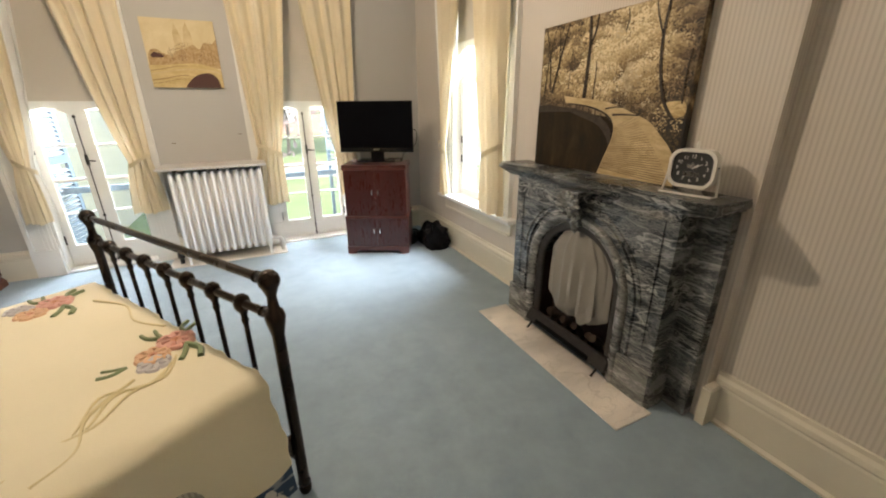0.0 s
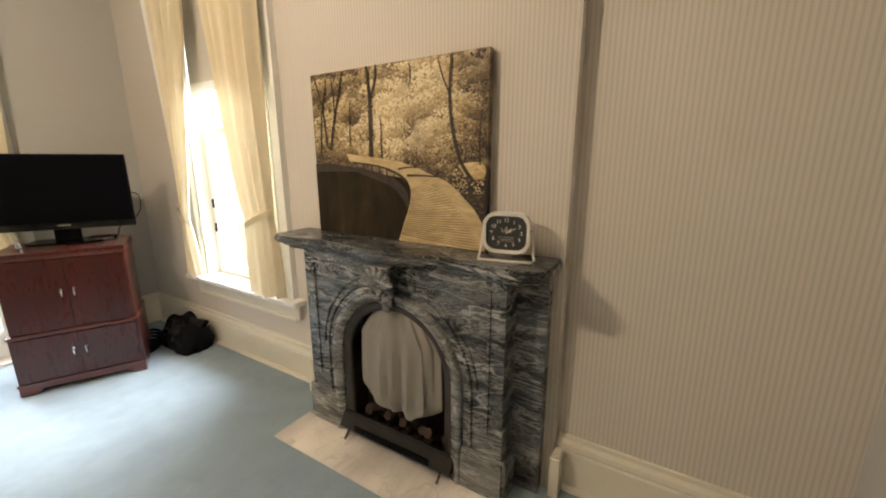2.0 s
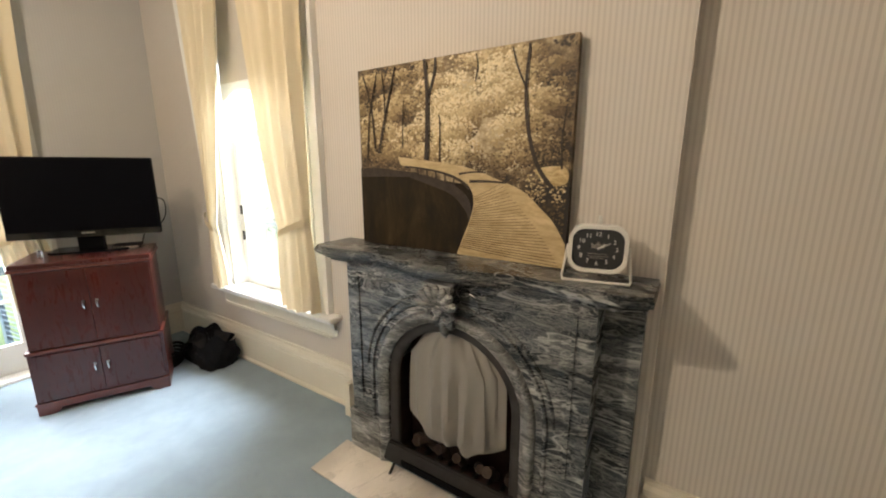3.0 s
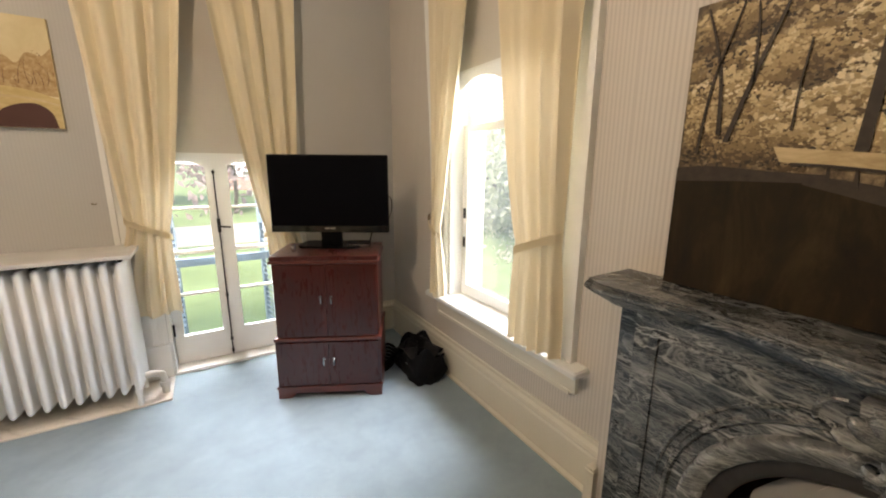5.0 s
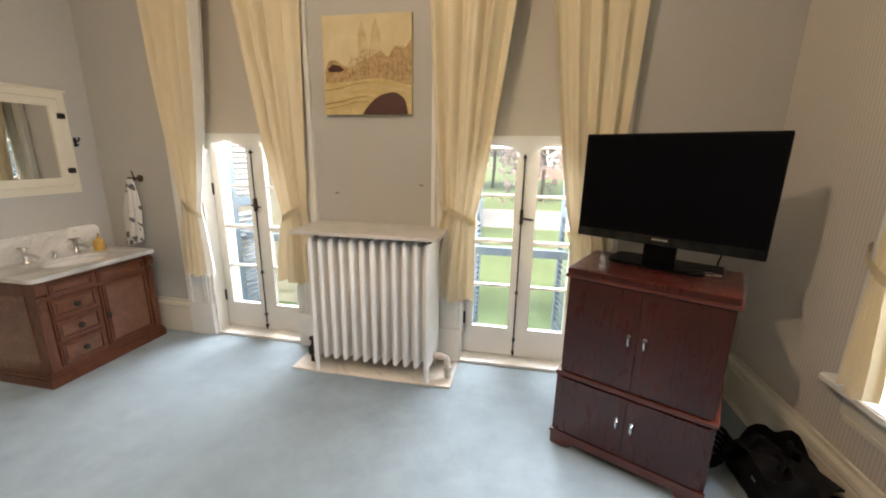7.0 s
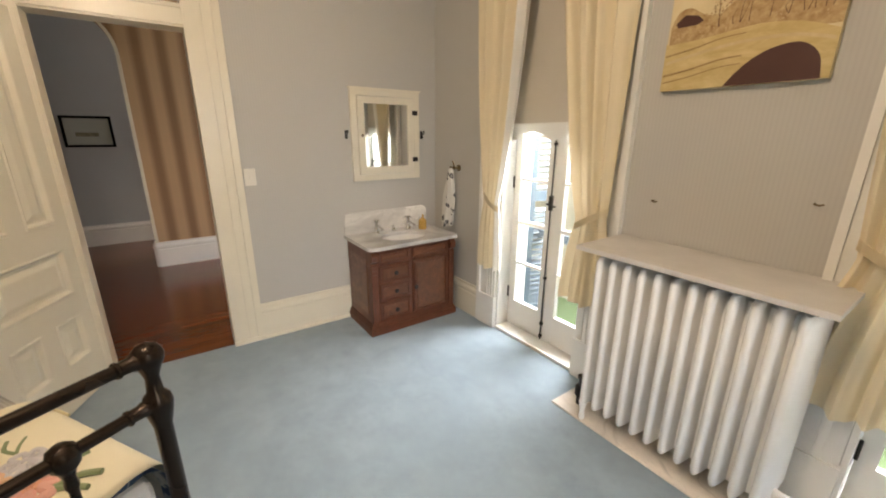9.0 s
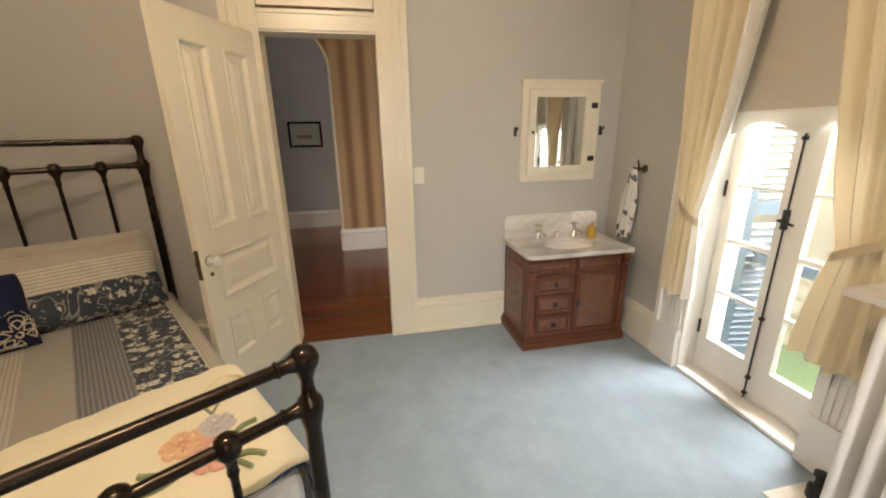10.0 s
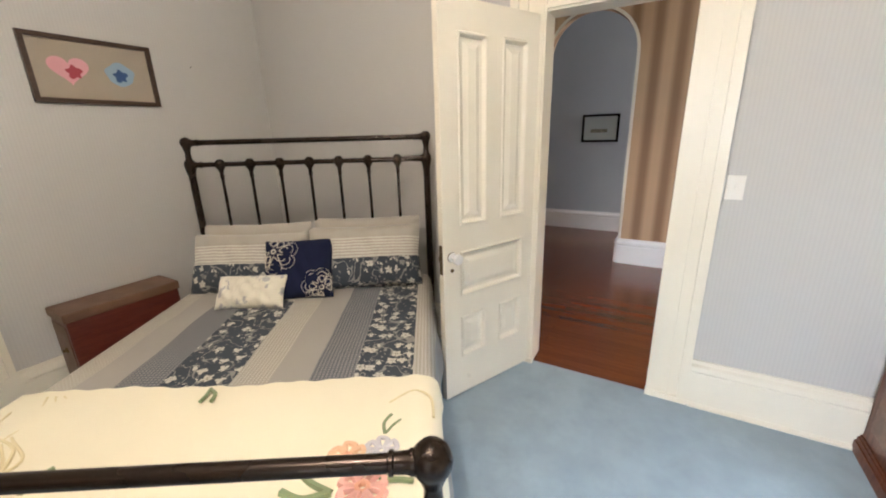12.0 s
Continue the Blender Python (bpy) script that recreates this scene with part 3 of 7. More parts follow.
# ---- the hall beyond ----
bm = bmesh.new()
box(bm, -7.2, XW - 0.001, 1.0, 7.5, -0.12, -0.014)
hall_floor = solid("floor_hall", bm, surface("dark_subfloor", (0.03, 0.012, 0.006), 0.8), "red oak strip floorboards in the hall")
solid("wall_hall_far", cube(-5.2, -5.05, 1.0, 7.5, 0, H), HALL_BLUE, "blue-grey hall wall", category="wall")
# unseen openings added in both end walls to let daylight into the hall
wall_along("wall_hall_south", "blue-grey hall wall with an unseen opening added to light the hall", "x", -5.05, XW - 0.14, 1.15, 1.0, [(-2.0, -1.3, 0.9, 1.9)], HALL_BLUE)
wall_along("wall_hall_north", "striped hall wall with two unseen openings added to light the hall", "x", -5.05, XW - 0.14, 7.35, 7.5, [(-4.95, -3.7, 0.25, 2.95), (-3.4, -1.3, 0.25, 2.95)], HALL_PAPER)
solid("ceiling_hall", cube(-5.2, XW - 0.14, 1.0, 7.5, H, H + 0.15), PLASTER, "plain hall ceiling", category="ceiling")
bm = bmesh.new()
AY0, AY1, SPR = 3.13, 4.02, 2.26
R = (AY1 - AY0) / 2
box(bm, -3.62, -3.5, 1.15, AY0, 0, H), box(bm, -3.62, -3.5, AY1, 7.35, 0, H)
N = 24
arc = [(AY0 + R - R * math.cos(math.pi * k / N), SPR + R * math.sin(math.pi * k / N)) for k in range(N + 1)]
for (p, q), (r, s) in zip(arc, arc[1:]):
    for x in (-3.62, -3.5):
        bm.faces.new([bm.verts.new((x, *v)) for v in ((p, q), (r, s), (r, H), (p, H))])
    bm.faces.new([bm.verts.new(v) for v in ((-3.62, p, q), (-3.5, p, q), (-3.5, r, s), (-3.62, r, s))])
solid("wall_hall_arch", bm, HALL_PAPER, "hall wall in broad tan and brown striped paper with an arched opening", category="wall")
bm = bmesh.new()
for (p, q), (r, s) in zip(arc, arc[1:]):
    m0, m1 = Vector((0, p - AY0 - R, q - SPR)).normalized() * 0.03, Vector((0, r - AY0 - R, s - SPR)).normalized() * 0.03
    a4 = [Vector((-3.49, p, q)), Vector((-3.49, r, s)), Vector((-3.49, r, s)) + m1, Vector((-3.49, p, q)) + m0]
    bm.faces.new([bm.verts.new(v) for v in a4])
for y in (AY0 - 0.03, AY1):
    box(bm, -3.5, -3.49, y, y + 0.03, 0.29, SPR)
solid("trim_arch", bm, CREAM, "slim cream bead round the arch", category="trim")
bm = bmesh.new()
moulded(bm, (-3.499, AY1), (-3.499, 7.35), (1, 0), 0.29), moulded(bm, (-3.499, 1.15), (-3.499, AY0), (1, 0), 0.29)
moulded(bm, (-5.049, 1.15), (-5.049, 7.35), (1, 0), 0.285), moulded(bm, (-3.62, AY1 - e), (-3.5, AY1 - e), (0, -1), 0.29)
solid("baseboard_hall", bm, WHITE, "tall white hall skirting board", category="baseboard")
pic = thing("hall_picture", "small dark-framed pale print on the blue hall wall", "picture", -5.05, 3.49, 1.52)
bm = bmesh.new()
for q in ((-0.255, 0.255, 0.165, 0.195), (-0.255, 0.255, -0.195, -0.165), (-0.255, -0.225, -0.165, 0.165), (0.225, 0.255, -0.165, 0.165)):
    box(bm, 0, 0.022, q[0], q[1], q[2], q[3])
part("frame", bm, BLACK, pic)
part("mat_board", cube(0, 0.008, -0.225, 0.225, -0.165, 0.165), surface("pale_green_print", (0.42, 0.46, 0.42), 0.6, vary=0.1), pic)
part("print", cube(0.008, 0.011, -0.13, 0.10, -0.06, -0.01), surface("faded_brown_ink", (0.25, 0.24, 0.17), 0.7, vary=0.4, big=25), pic)

# ---- outdoors ----
GRASS = surface("spring_grass", (0.15, 0.205, 0.085), 0.9, vary=0.3, big=0.8, fine=30, bumps=0.5, dist=0.02)
ROADM = surface("pale_gravel_drive", (0.42, 0.40, 0.36), 0.9, vary=0.12, big=0.7, fine=25)
SIDING = surface("cream_siding_paint", (0.66, 0.60, 0.47), 0.6, vary=0.05)
BRICKFAR = surface("weathered_red_brick_far", (0.32, 0.20, 0.17), 0.8, vary=0.15)
bm = bmesh.new()
box(bm, -400, 400, -300, 500, -0.9, -0.7)
solid("ground", bm, GRASS, "spring lawn around the house", category="ground")
solid("road", cube(-60, 60, 15.5, 19.5, -0.7, -0.68), ROADM, "pale gravel drive across the lawn", category="road")
house = thing("neighbour_house", "cream clapboard house wing beside the lawn", "house", 0, 0, -0.7)
bm = bmesh.new()
for k in range(34):
    z = k * 0.18
    vs = box(bm, -14, -0.85, 8.6, 8.62, z, z + 0.18)
    for v in vs:
        if v.co.y < 8.61 and v.co.z < z + 0.01:
            v.co.y -= 0.02
box(bm, -14, -0.87, 8.62, 15, 0, 6.1)
part("wall", bm, SIDING, house, "cream clapboard siding")
bm = bmesh.new()
box(bm, -0.91, -0.79, 8.55, 8.67, 0, 6.1)
part("corner_board", bm, WHITE, house)
prism_m = pose(-14.3, 8.2, 6.1, 90, 0, 90)
bm = prism(bmesh.new(), [(0, 0), (6.8, 0), (3.4, 2.4)], 13.6, prism_m)
part("roof", bm, SHUTTER, house)
for x in (-5.2, -9.0):
    w = part("window", cube(x, x + 1.0, 8.54, 8.585, 1.3, 3.0), WHITE, house)
    part("pane", cube(x + 0.08, x + 0.92, 8.525, 8.538, 1.38, 2.92), SCREEN, w)
far = thing("far_house", "pinkish brick house behind the trees", "house", 9.5, 42, -0.7)
part("wall", cube(-7, 7, 0, 8, 0, 6), BRICKFAR, far)
part("roof", prism(bmesh.new(), [(-0.5, 0), (8.5, 0), (4, 3)], 15, pose(-7.5, 0, 6, 90, 0, 90)), SHUTTER, far)
for x in (-5, -1.6, 1.8):
    for z in (1.2, 3.9):
        part("window", cube(x, x + 1.2, -0.05, 0, z, z + 1.4), WHITE, far)


LOUVRE = bpy.data.meshes.new("louvre")
bm = cube(0.05, 0.31, -0.02, 0.02, 0, 0.006)
bm.to_mesh(LOUVRE)
bm.free()
LOUVRE.materials.append(SHUTTER)


def shutter(x, y, turn):
    s = thing("shutter", "blue-grey louvred shutter folded back outside a french door", "shutter", x, y, 0.0, turn, "shutters by the french doors")
    bm = bmesh.new()
    for q in ((0, 0.05), (0.31, 0.36)):
        box(bm, q[0], q[1], -0.016, 0.016, 0.03, 2.7)
    for z in (0.03, 1.0, 1.85, 2.62):
        box(bm, 0.05, 0.31, -0.016, 0.016, z, z + 0.08)
    part("frame", bm, SHUTTER, s)
    for k in range(56):
        z = 0.12 + k * 0.0448
        if not any(q - 0.03 < z < q + 0.085 for q in (1.0, 1.85)):
            ob = new("louvre", LOUVRE)
            ob.parent, ob.matrix_local = s, pose(0, 0, z, 35)


for a, b in FD:
    shutter(a - 0.02, YN + 0.31, 80), shutter(b + 0.02, YN + 0.31, 100)
    g = thing("guard_bar", "blue-grey wooden guard bar outside a french door", "railing", 0, 0, 0)
    part("bar", cube(a - 0.10, b + 0.10, YN + 0.42, YN + 0.46, 0.70, 0.765, 0.004), SHUTTER, g)
    part("bracket", cube(a - 0.10, a - 0.06, YN + 0.30, YN + 0.42, 0.70, 0.765), SHUTTER, g)
    part("bracket", cube(b + 0.06, b + 0.10, YN + 0.30, YN + 0.42, 0.70, 0.765), SHUTTER, g)
LEAF = [cloth_material("spring_leaves_%d" % k, c, 40, 0.25, 0.5) for k, c in enumerate(((0.46, 0.50, 0.34), (0.38, 0.43, 0.28), (0.52, 0.52, 0.40), (0.46, 0.36, 0.36)))]
BARK = surface("grey_bark", (0.12, 0.10, 0.08), 0.9, vary=0.3, big=8, bumps=0.6, dist=0.01)
rng = random.Random(4)


def tree(x, y, height, spread, leaf, label, low=0.35, count=1500, size=0.16, name="tree"):
    t = thing(name, label, name.replace("_", " "), x, y, -0.7)
    bm = bmesh.new()
    tube(bm, [(0.1 * math.sin(k), 0.1 * math.cos(2 * k), height * 0.75 * k / 5) for k in range(6)], 0.06 * spread ** 0.5, 8)
    tips = []
    for k in range(9):
        z, ang, reach = height * rng.uniform(low, 0.75), rng.uniform(0, 6.28), spread * rng.uniform(0.5, 1)
        tip = (reach * math.cos(ang), reach * math.sin(ang), z + height * 0.2)
        tube(bm, [(0, 0, z), (tip[0] * 0.5, tip[1] * 0.5, z + height * 0.07), tip], 0.025 * spread ** 0.5, 6)
        tips.append(tip)
    part("trunk", bm, BARK, t)
    bm = bmesh.new()
    clumps = tips + [(rng.uniform(-0.6, 0.6) * spread, rng.uniform(-0.6, 0.6) * spread, height * rng.uniform(low, 1)) for _ in range(14 if low > 0.05 else 30)]
    for _ in range(count):
        c, s = rng.choice(clumps), spread * 0.30
        p = Vector((rng.gauss(c[0], s), rng.gauss(c[1], s), max(0.1, rng.gauss(c[2], s))))
        m = Matrix.Translation(p) @ Euler((rng.uniform(0, 6.3), rng.uniform(0, 6.3), 0)).to_matrix().to_4x4()
        w = size * rng.uniform(0.6, 1.4)
        bm.faces.new([bm.verts.new(m @ Vector(v)) for v in ((-w, 0, 0), (0, -w * 0.5, w * 0.1), (w, 0, 0), (0, w * 0.5, w * 0.1))])
    part("crown", bm, leaf, t)


tree(-2.5, 26, 9, 3.2, LEAF[0], "tall leafy green tree beyond the drive", size=0.22)
tree(3.2, 23, 6, 2.3, LEAF[3], "small pink blossoming tree beyond the drive", 0.25, size=0.18)
tree(6.5, 27, 8, 3.0, LEAF[1], "leafy green tree beyond the drive", size=0.22)
tree(0.4, 30, 8, 3.0, LEAF[2], "pale yellow-green spring tree beyond the drive", size=0.22)
tree(10.5, 9.5, 4.6, 2.3, LEAF[2], "pale spring shrub outside the tall window", 0.02, 9000, 0.085)
tree(11.5, 13.5, 5.2, 2.7, LEAF[0], "green shrub outside the tall window", 0.02, 9000, 0.09)
tree(12.0, 6.0, 5.0, 2.3, LEAF[0], "bushy green shrub near the tall window", 0.02, 9000, 0.085)
tree(17.0, 16.5, 9, 3.5, LEAF[1], "tall green tree at the lawn's edge", 0.1, 1800, 0.24)

tree(19.0, 11.0, 8, 3.4, LEAF[0], "green tree behind the lawn", 0.05, 2600, 0.26)
tree(20.0, 21.0, 9, 3.8, LEAF[2], "pale spring tree behind the lawn", 0.05, 2600, 0.28)
tree(16.0, 8.0, 6, 3.0, LEAF[1], "broad green shrub behind the lawn", 0.03, 2600, 0.22)

# ---- curtains ----
def curtain(label, run, plane, into, top, tie, hem, folds, lining=None, seed=0):
    """A tied-back curtain. top, tie and hem are (edge, edge, height); into points into the room; lining is the edge side that shows white."""
    ob = thing("curtain", label, "curtain", 0, 0, 0, 0, "cream curtains")
    r = random.Random(seed)
    ph = [r.uniform(0, 6.28) for _ in range(4)]

    def place(s, z, off):
        if z >= tie[2]:
            k = (z - tie[2]) / (top[2] - tie[2])
            k = k ** 0.80 if k > 0 else 0
            a, b = tie[0] + (top[0] - tie[0]) * k, tie[1] + (top[1] - tie[1]) * k
            amp = 0.020 + 0.024 * min(1, k * 1.6)
        else:
            k = (tie[2] - z) / (tie[2] - hem[2])
            k = 1 - max(0.0, 1 - k) ** 1.7
            a, b = tie[0] + (hem[0] - tie[0]) * k, tie[1] + (hem[1] - tie[1]) * k
            amp = 0.020 + 0.016 * k
        s2 = s + 0.02 * math.sin(2 * math.pi * folds * 0.5 * s + ph[1])
        w = math.sin(2 * math.pi * folds * s2 + ph[0] + 0.35 * math.sin(1.3 * z + ph[2]))
        d = amp * (0.75 * w + 0.25 * math.sin(2 * math.pi * folds * 1.9 * s + ph[3] + 0.5 * z)) + 0.012 * math.sin(2.2 * z + 3 * s + ph[2])
        p, q = a + (b - a) * s, plane + into * (0.055 + d + off)
        return (p, q, z) if run == "x" else (q, p, z)
    nz = 56
    zs = lambda v: hem[2] + (top[2] - hem[2]) * v
    cut = 0.80 if lining == "b" else (0.20 if lining == "a" else None)
    bm = bmesh.new()
    lo, hi = (0.0, 1.0) if cut is None else ((0.0, cut) if lining == "b" else (cut, 1.0))
    grid(bm, folds * 12, nz, lambda u, v: place(lo + (hi - lo) * u, zs(v) + (0.012 * math.sin(9 * u) if v == 0 else 0), 0))
    part("cloth", bm, CURTAIN, ob, smooth=True)
    if cut is not None:
        bm = bmesh.new()
        lo2, hi2 = (cut, 1.0) if lining == "b" else (0.0, cut)
        grid(bm, 12, nz, lambda u, v: place(lo2 + (hi2 - lo2) * u, zs(v), -0.004))
        part("lining", bm, LINING, ob, "white turned-back lining", True)
    bm = bmesh.new()
    pts = []
    for k in range(17):
        s = k / 16
        x = tie[0] - 0.01 + (tie[1] - tie[0] + 0.02) * s
        q = plane + into * (0.055 + 0.045 * math.sin(math.pi * s) ** 0.5)
        z = tie[2] + 0.12 * (s - 0.5) * tie[3]
        pts.append((x, q, z) if run == "x" else (q, x, z))
    rows = [[bm.verts.new((p[0], p[1], p[2] + dz)) for p in pts] for dz in (-0.020, -0.008, 0.008, 0.020)]
    for r0, r1 in zip(rows, rows[1:]):
        for k in range(16):
            bm.faces.new((r0[k], r0[k + 1], r1[k + 1], r1[k]))
    bmesh.ops.solidify(bm, geom=list(bm.faces), thickness=0.004)
    part("tieback", bm, CURTAIN, ob, "cloth tie-back band")


PL = YN - 0.035
curtain("cream curtain with white lining edge tied beside a french door", "x", PL, -1, (-0.40, 0.19, 2.9), (-0.235, -0.105, 1.05, -1), (-0.30, -0.045, 0.53), 5, "b", 1)
curtain("cream curtain tied back behind the white radiator", "x", PL, -1, (0.235, 0.80, 2.9), (0.565, 0.745, 1.05, 1), (0.50, 0.80, 0.535), 4, None, 2)
curtain("cream curtain tied back between radiator and french door", "x", PL, -1, (1.59, 2.18, 2.9), (1.70, 1.925, 1.09, -1), (1.60, 1.935, 0.50), 4, None, 3)
curtain("cream curtain tied back behind the television", "x", PL, -1, (2.225, 2.82, 2.9), (2.50, 2.72, 1.05, 1), (2.52, 2.80, 0.52), 4, None, 4)
PE = XE - 0.045
curtain("cream curtain tied back on the tall window's far side", "y", PE, -1, (5.00, 5.50, 2.9), (5.28, 5.41, 1.10, 1), (5.22, 5.40, 0.615), 5, "b", 5)
curtain("cream curtain tied back on the tall window's chimney side", "y", PE, -1, (4.21, 4.87, 2.9), (4.25, 4.54, 1.14, -1), (4.22, 4.57, 0.606), 5, None, 6)
for a, b, run in ((-0.45, 0.88, "x"), (1.53, 2.88, "x"), (4.2, 5.6, "y")):
    rodt = thing("curtain_rod", "brass curtain rod above the window", "curtain rod")
    p0, p1 = ((a, PL - 0.05, 2.93), (b, PL - 0.05, 2.93)) if run == "x" else ((PE - 0.05, a, 2.93), (PE - 0.05, b, 2.93))
    part("rod", rod(bmesh.new(), p0, p1, 0.012, 10), BRASS, rodt, smooth=True)
    for p in (p0, p1):
        part("bracket", rod(bmesh.new(), p, (p[0], YN + 0.001, 2.93) if run == "x" else (XE + 0.001, p[1], 2.93), 0.008, 8), BRASS, rodt)

# ---- radiator ----
rad = thing("radiator", "white cast-iron column radiator with a flat board on top", "radiator", 0.875, 5.91, 0.012)
n, pitch = 12, 0.0693
FIN = [(0.000, 0.090), (0.004, 0.060), (0.012, 0.020), (0.019, 0.004), (0.029, 0.0), (0.039, 0.004), (0.046, 0.020), (0.054, 0.060), (0.058, 0.090), (0.058, 0.270), (0.048, 0.296), (0.029, 0.30), (0.010, 0.296), (0.000, 0.270)]
for k in range(n):
    x = k * pitch
    bm = bmesh.new()
    rings = []
    # each section draws in towards its rounded foot and crown
    for z, shrink in ((0.096, 0.55), (0.104, 0.80), (0.122, 1.0), (0.895, 1.0), (0.914, 0.82), (0.925, 0.55)):
        rings.append([bm.verts.new((x + 0.029 + (px - 0.029) * shrink, 0.15 + (py - 0.15) * (1 - (1 - shrink) * 0.22), z)) for px, py in FIN])
    for r0, r1 in zip(rings, rings[1:]):
        for j in range(len(FIN)):
            bm.faces.new((r0[j], r0[(j + 1) % len(FIN)], r1[(j + 1) % len(FIN)], r1[j]))
    bm.faces.new(rings[0][::-1]), bm.faces.new(rings[-1])
    if k < n - 1:
        box(bm, x + 0.050, x + pitch + 0.008, 0.078, 0.26, 0.118, 0.900)
    if k in (0, n - 1):
        for y in (0.012, 0.25):
            lathe(bm, [(0.014, 0), (0.017, 0.02), (0.012, 0.05), (0.022, 0.11)], 10, pose(x + 0.029, y + 0.01, 0))
    part("section", bm, RAD_WHITE, rad, smooth=True)
part("top_board", cube(-0.07, 0.87, -0.045, 0.352, 0.955, 0.978, 0.004), SLAB, rad, "grey-white painted board")
for x in (0.05, 0.42, 0.79):
    part("spacer", cube(x, x + 0.02, 0.04, 0.26, 0.925, 0.955), BLACK, rad)
bm = bmesh.new()
lathe(bm, [(0.020, 0), (0.020, 0.05), (0.032, 0.06), (0.032, 0.11), (0.018, 0.12), (0.012, 0.16), (0.024, 0.165), (0.024, 0.18)], 14, pose(-0.055, 0.12, 0.0))
rod(bm, (-0.055, 0.12, 0.09), (0.01, 0.12, 0.14), 0.018)
part("valve", bm, DARKMETAL, rad, "dark green-black steam valve", True)
bm = bmesh.new()
tube(bm, [(0.80, 0.12, 0.15), (0.87, 0.12, 0.15), (0.905, 0.12, 0.135), (0.915, 0.12, 0.09), (0.915, 0.12, 0.0)], 0.022, 10)
lathe(bm, [(0.030, 0), (0.030, 0.03)], 12, pose(0.915, 0.12, 0.05))
part("pipe_elbow", bm, SLAB, rad, "worn painted pipe elbow", True)
solid("trim_radiator_slab", cube(0.715, 1.828, 5.915, 6.24, 0.0, 0.012, 0.003), HEARTH, "pale stone slab under the radiator", category="trim")


# ---- sepia canvas pictures ----
def sepia(name, stops, scale, detail=8, stretch=(1, 1, 1), lines=0):
    m, t, p = nodes_of(name)
    v = coords(t, stretch)
    f = noise_of(t, v, scale, detail, 0.68, 0.5)
    base = ramp(t, f, stops)
    if lines:
        w = node(t, "ShaderNodeTexWave", Scale=lines, Distortion=3.0, Detail=3.0)
        w.bands_direction = "Z"
        t.links.new(v, w.inputs["Vector"])
        base = mixc(t, ramp(t, w.outputs["Fac"], [(0.15, 0.75), (0.4, 0.0)]), base, (0.055, 0.032, 0.012))
    t.links.new(base, p.inputs["Base Color"])
    p.inputs["Roughness"].default_value = 0.75
    p.inputs["Specular IOR Level"].default_value = 0.2
    return m


INK, TAN, PALE = (0.014, 0.010, 0.007), (0.26, 0.175, 0.085), (0.66, 0.53, 0.32)


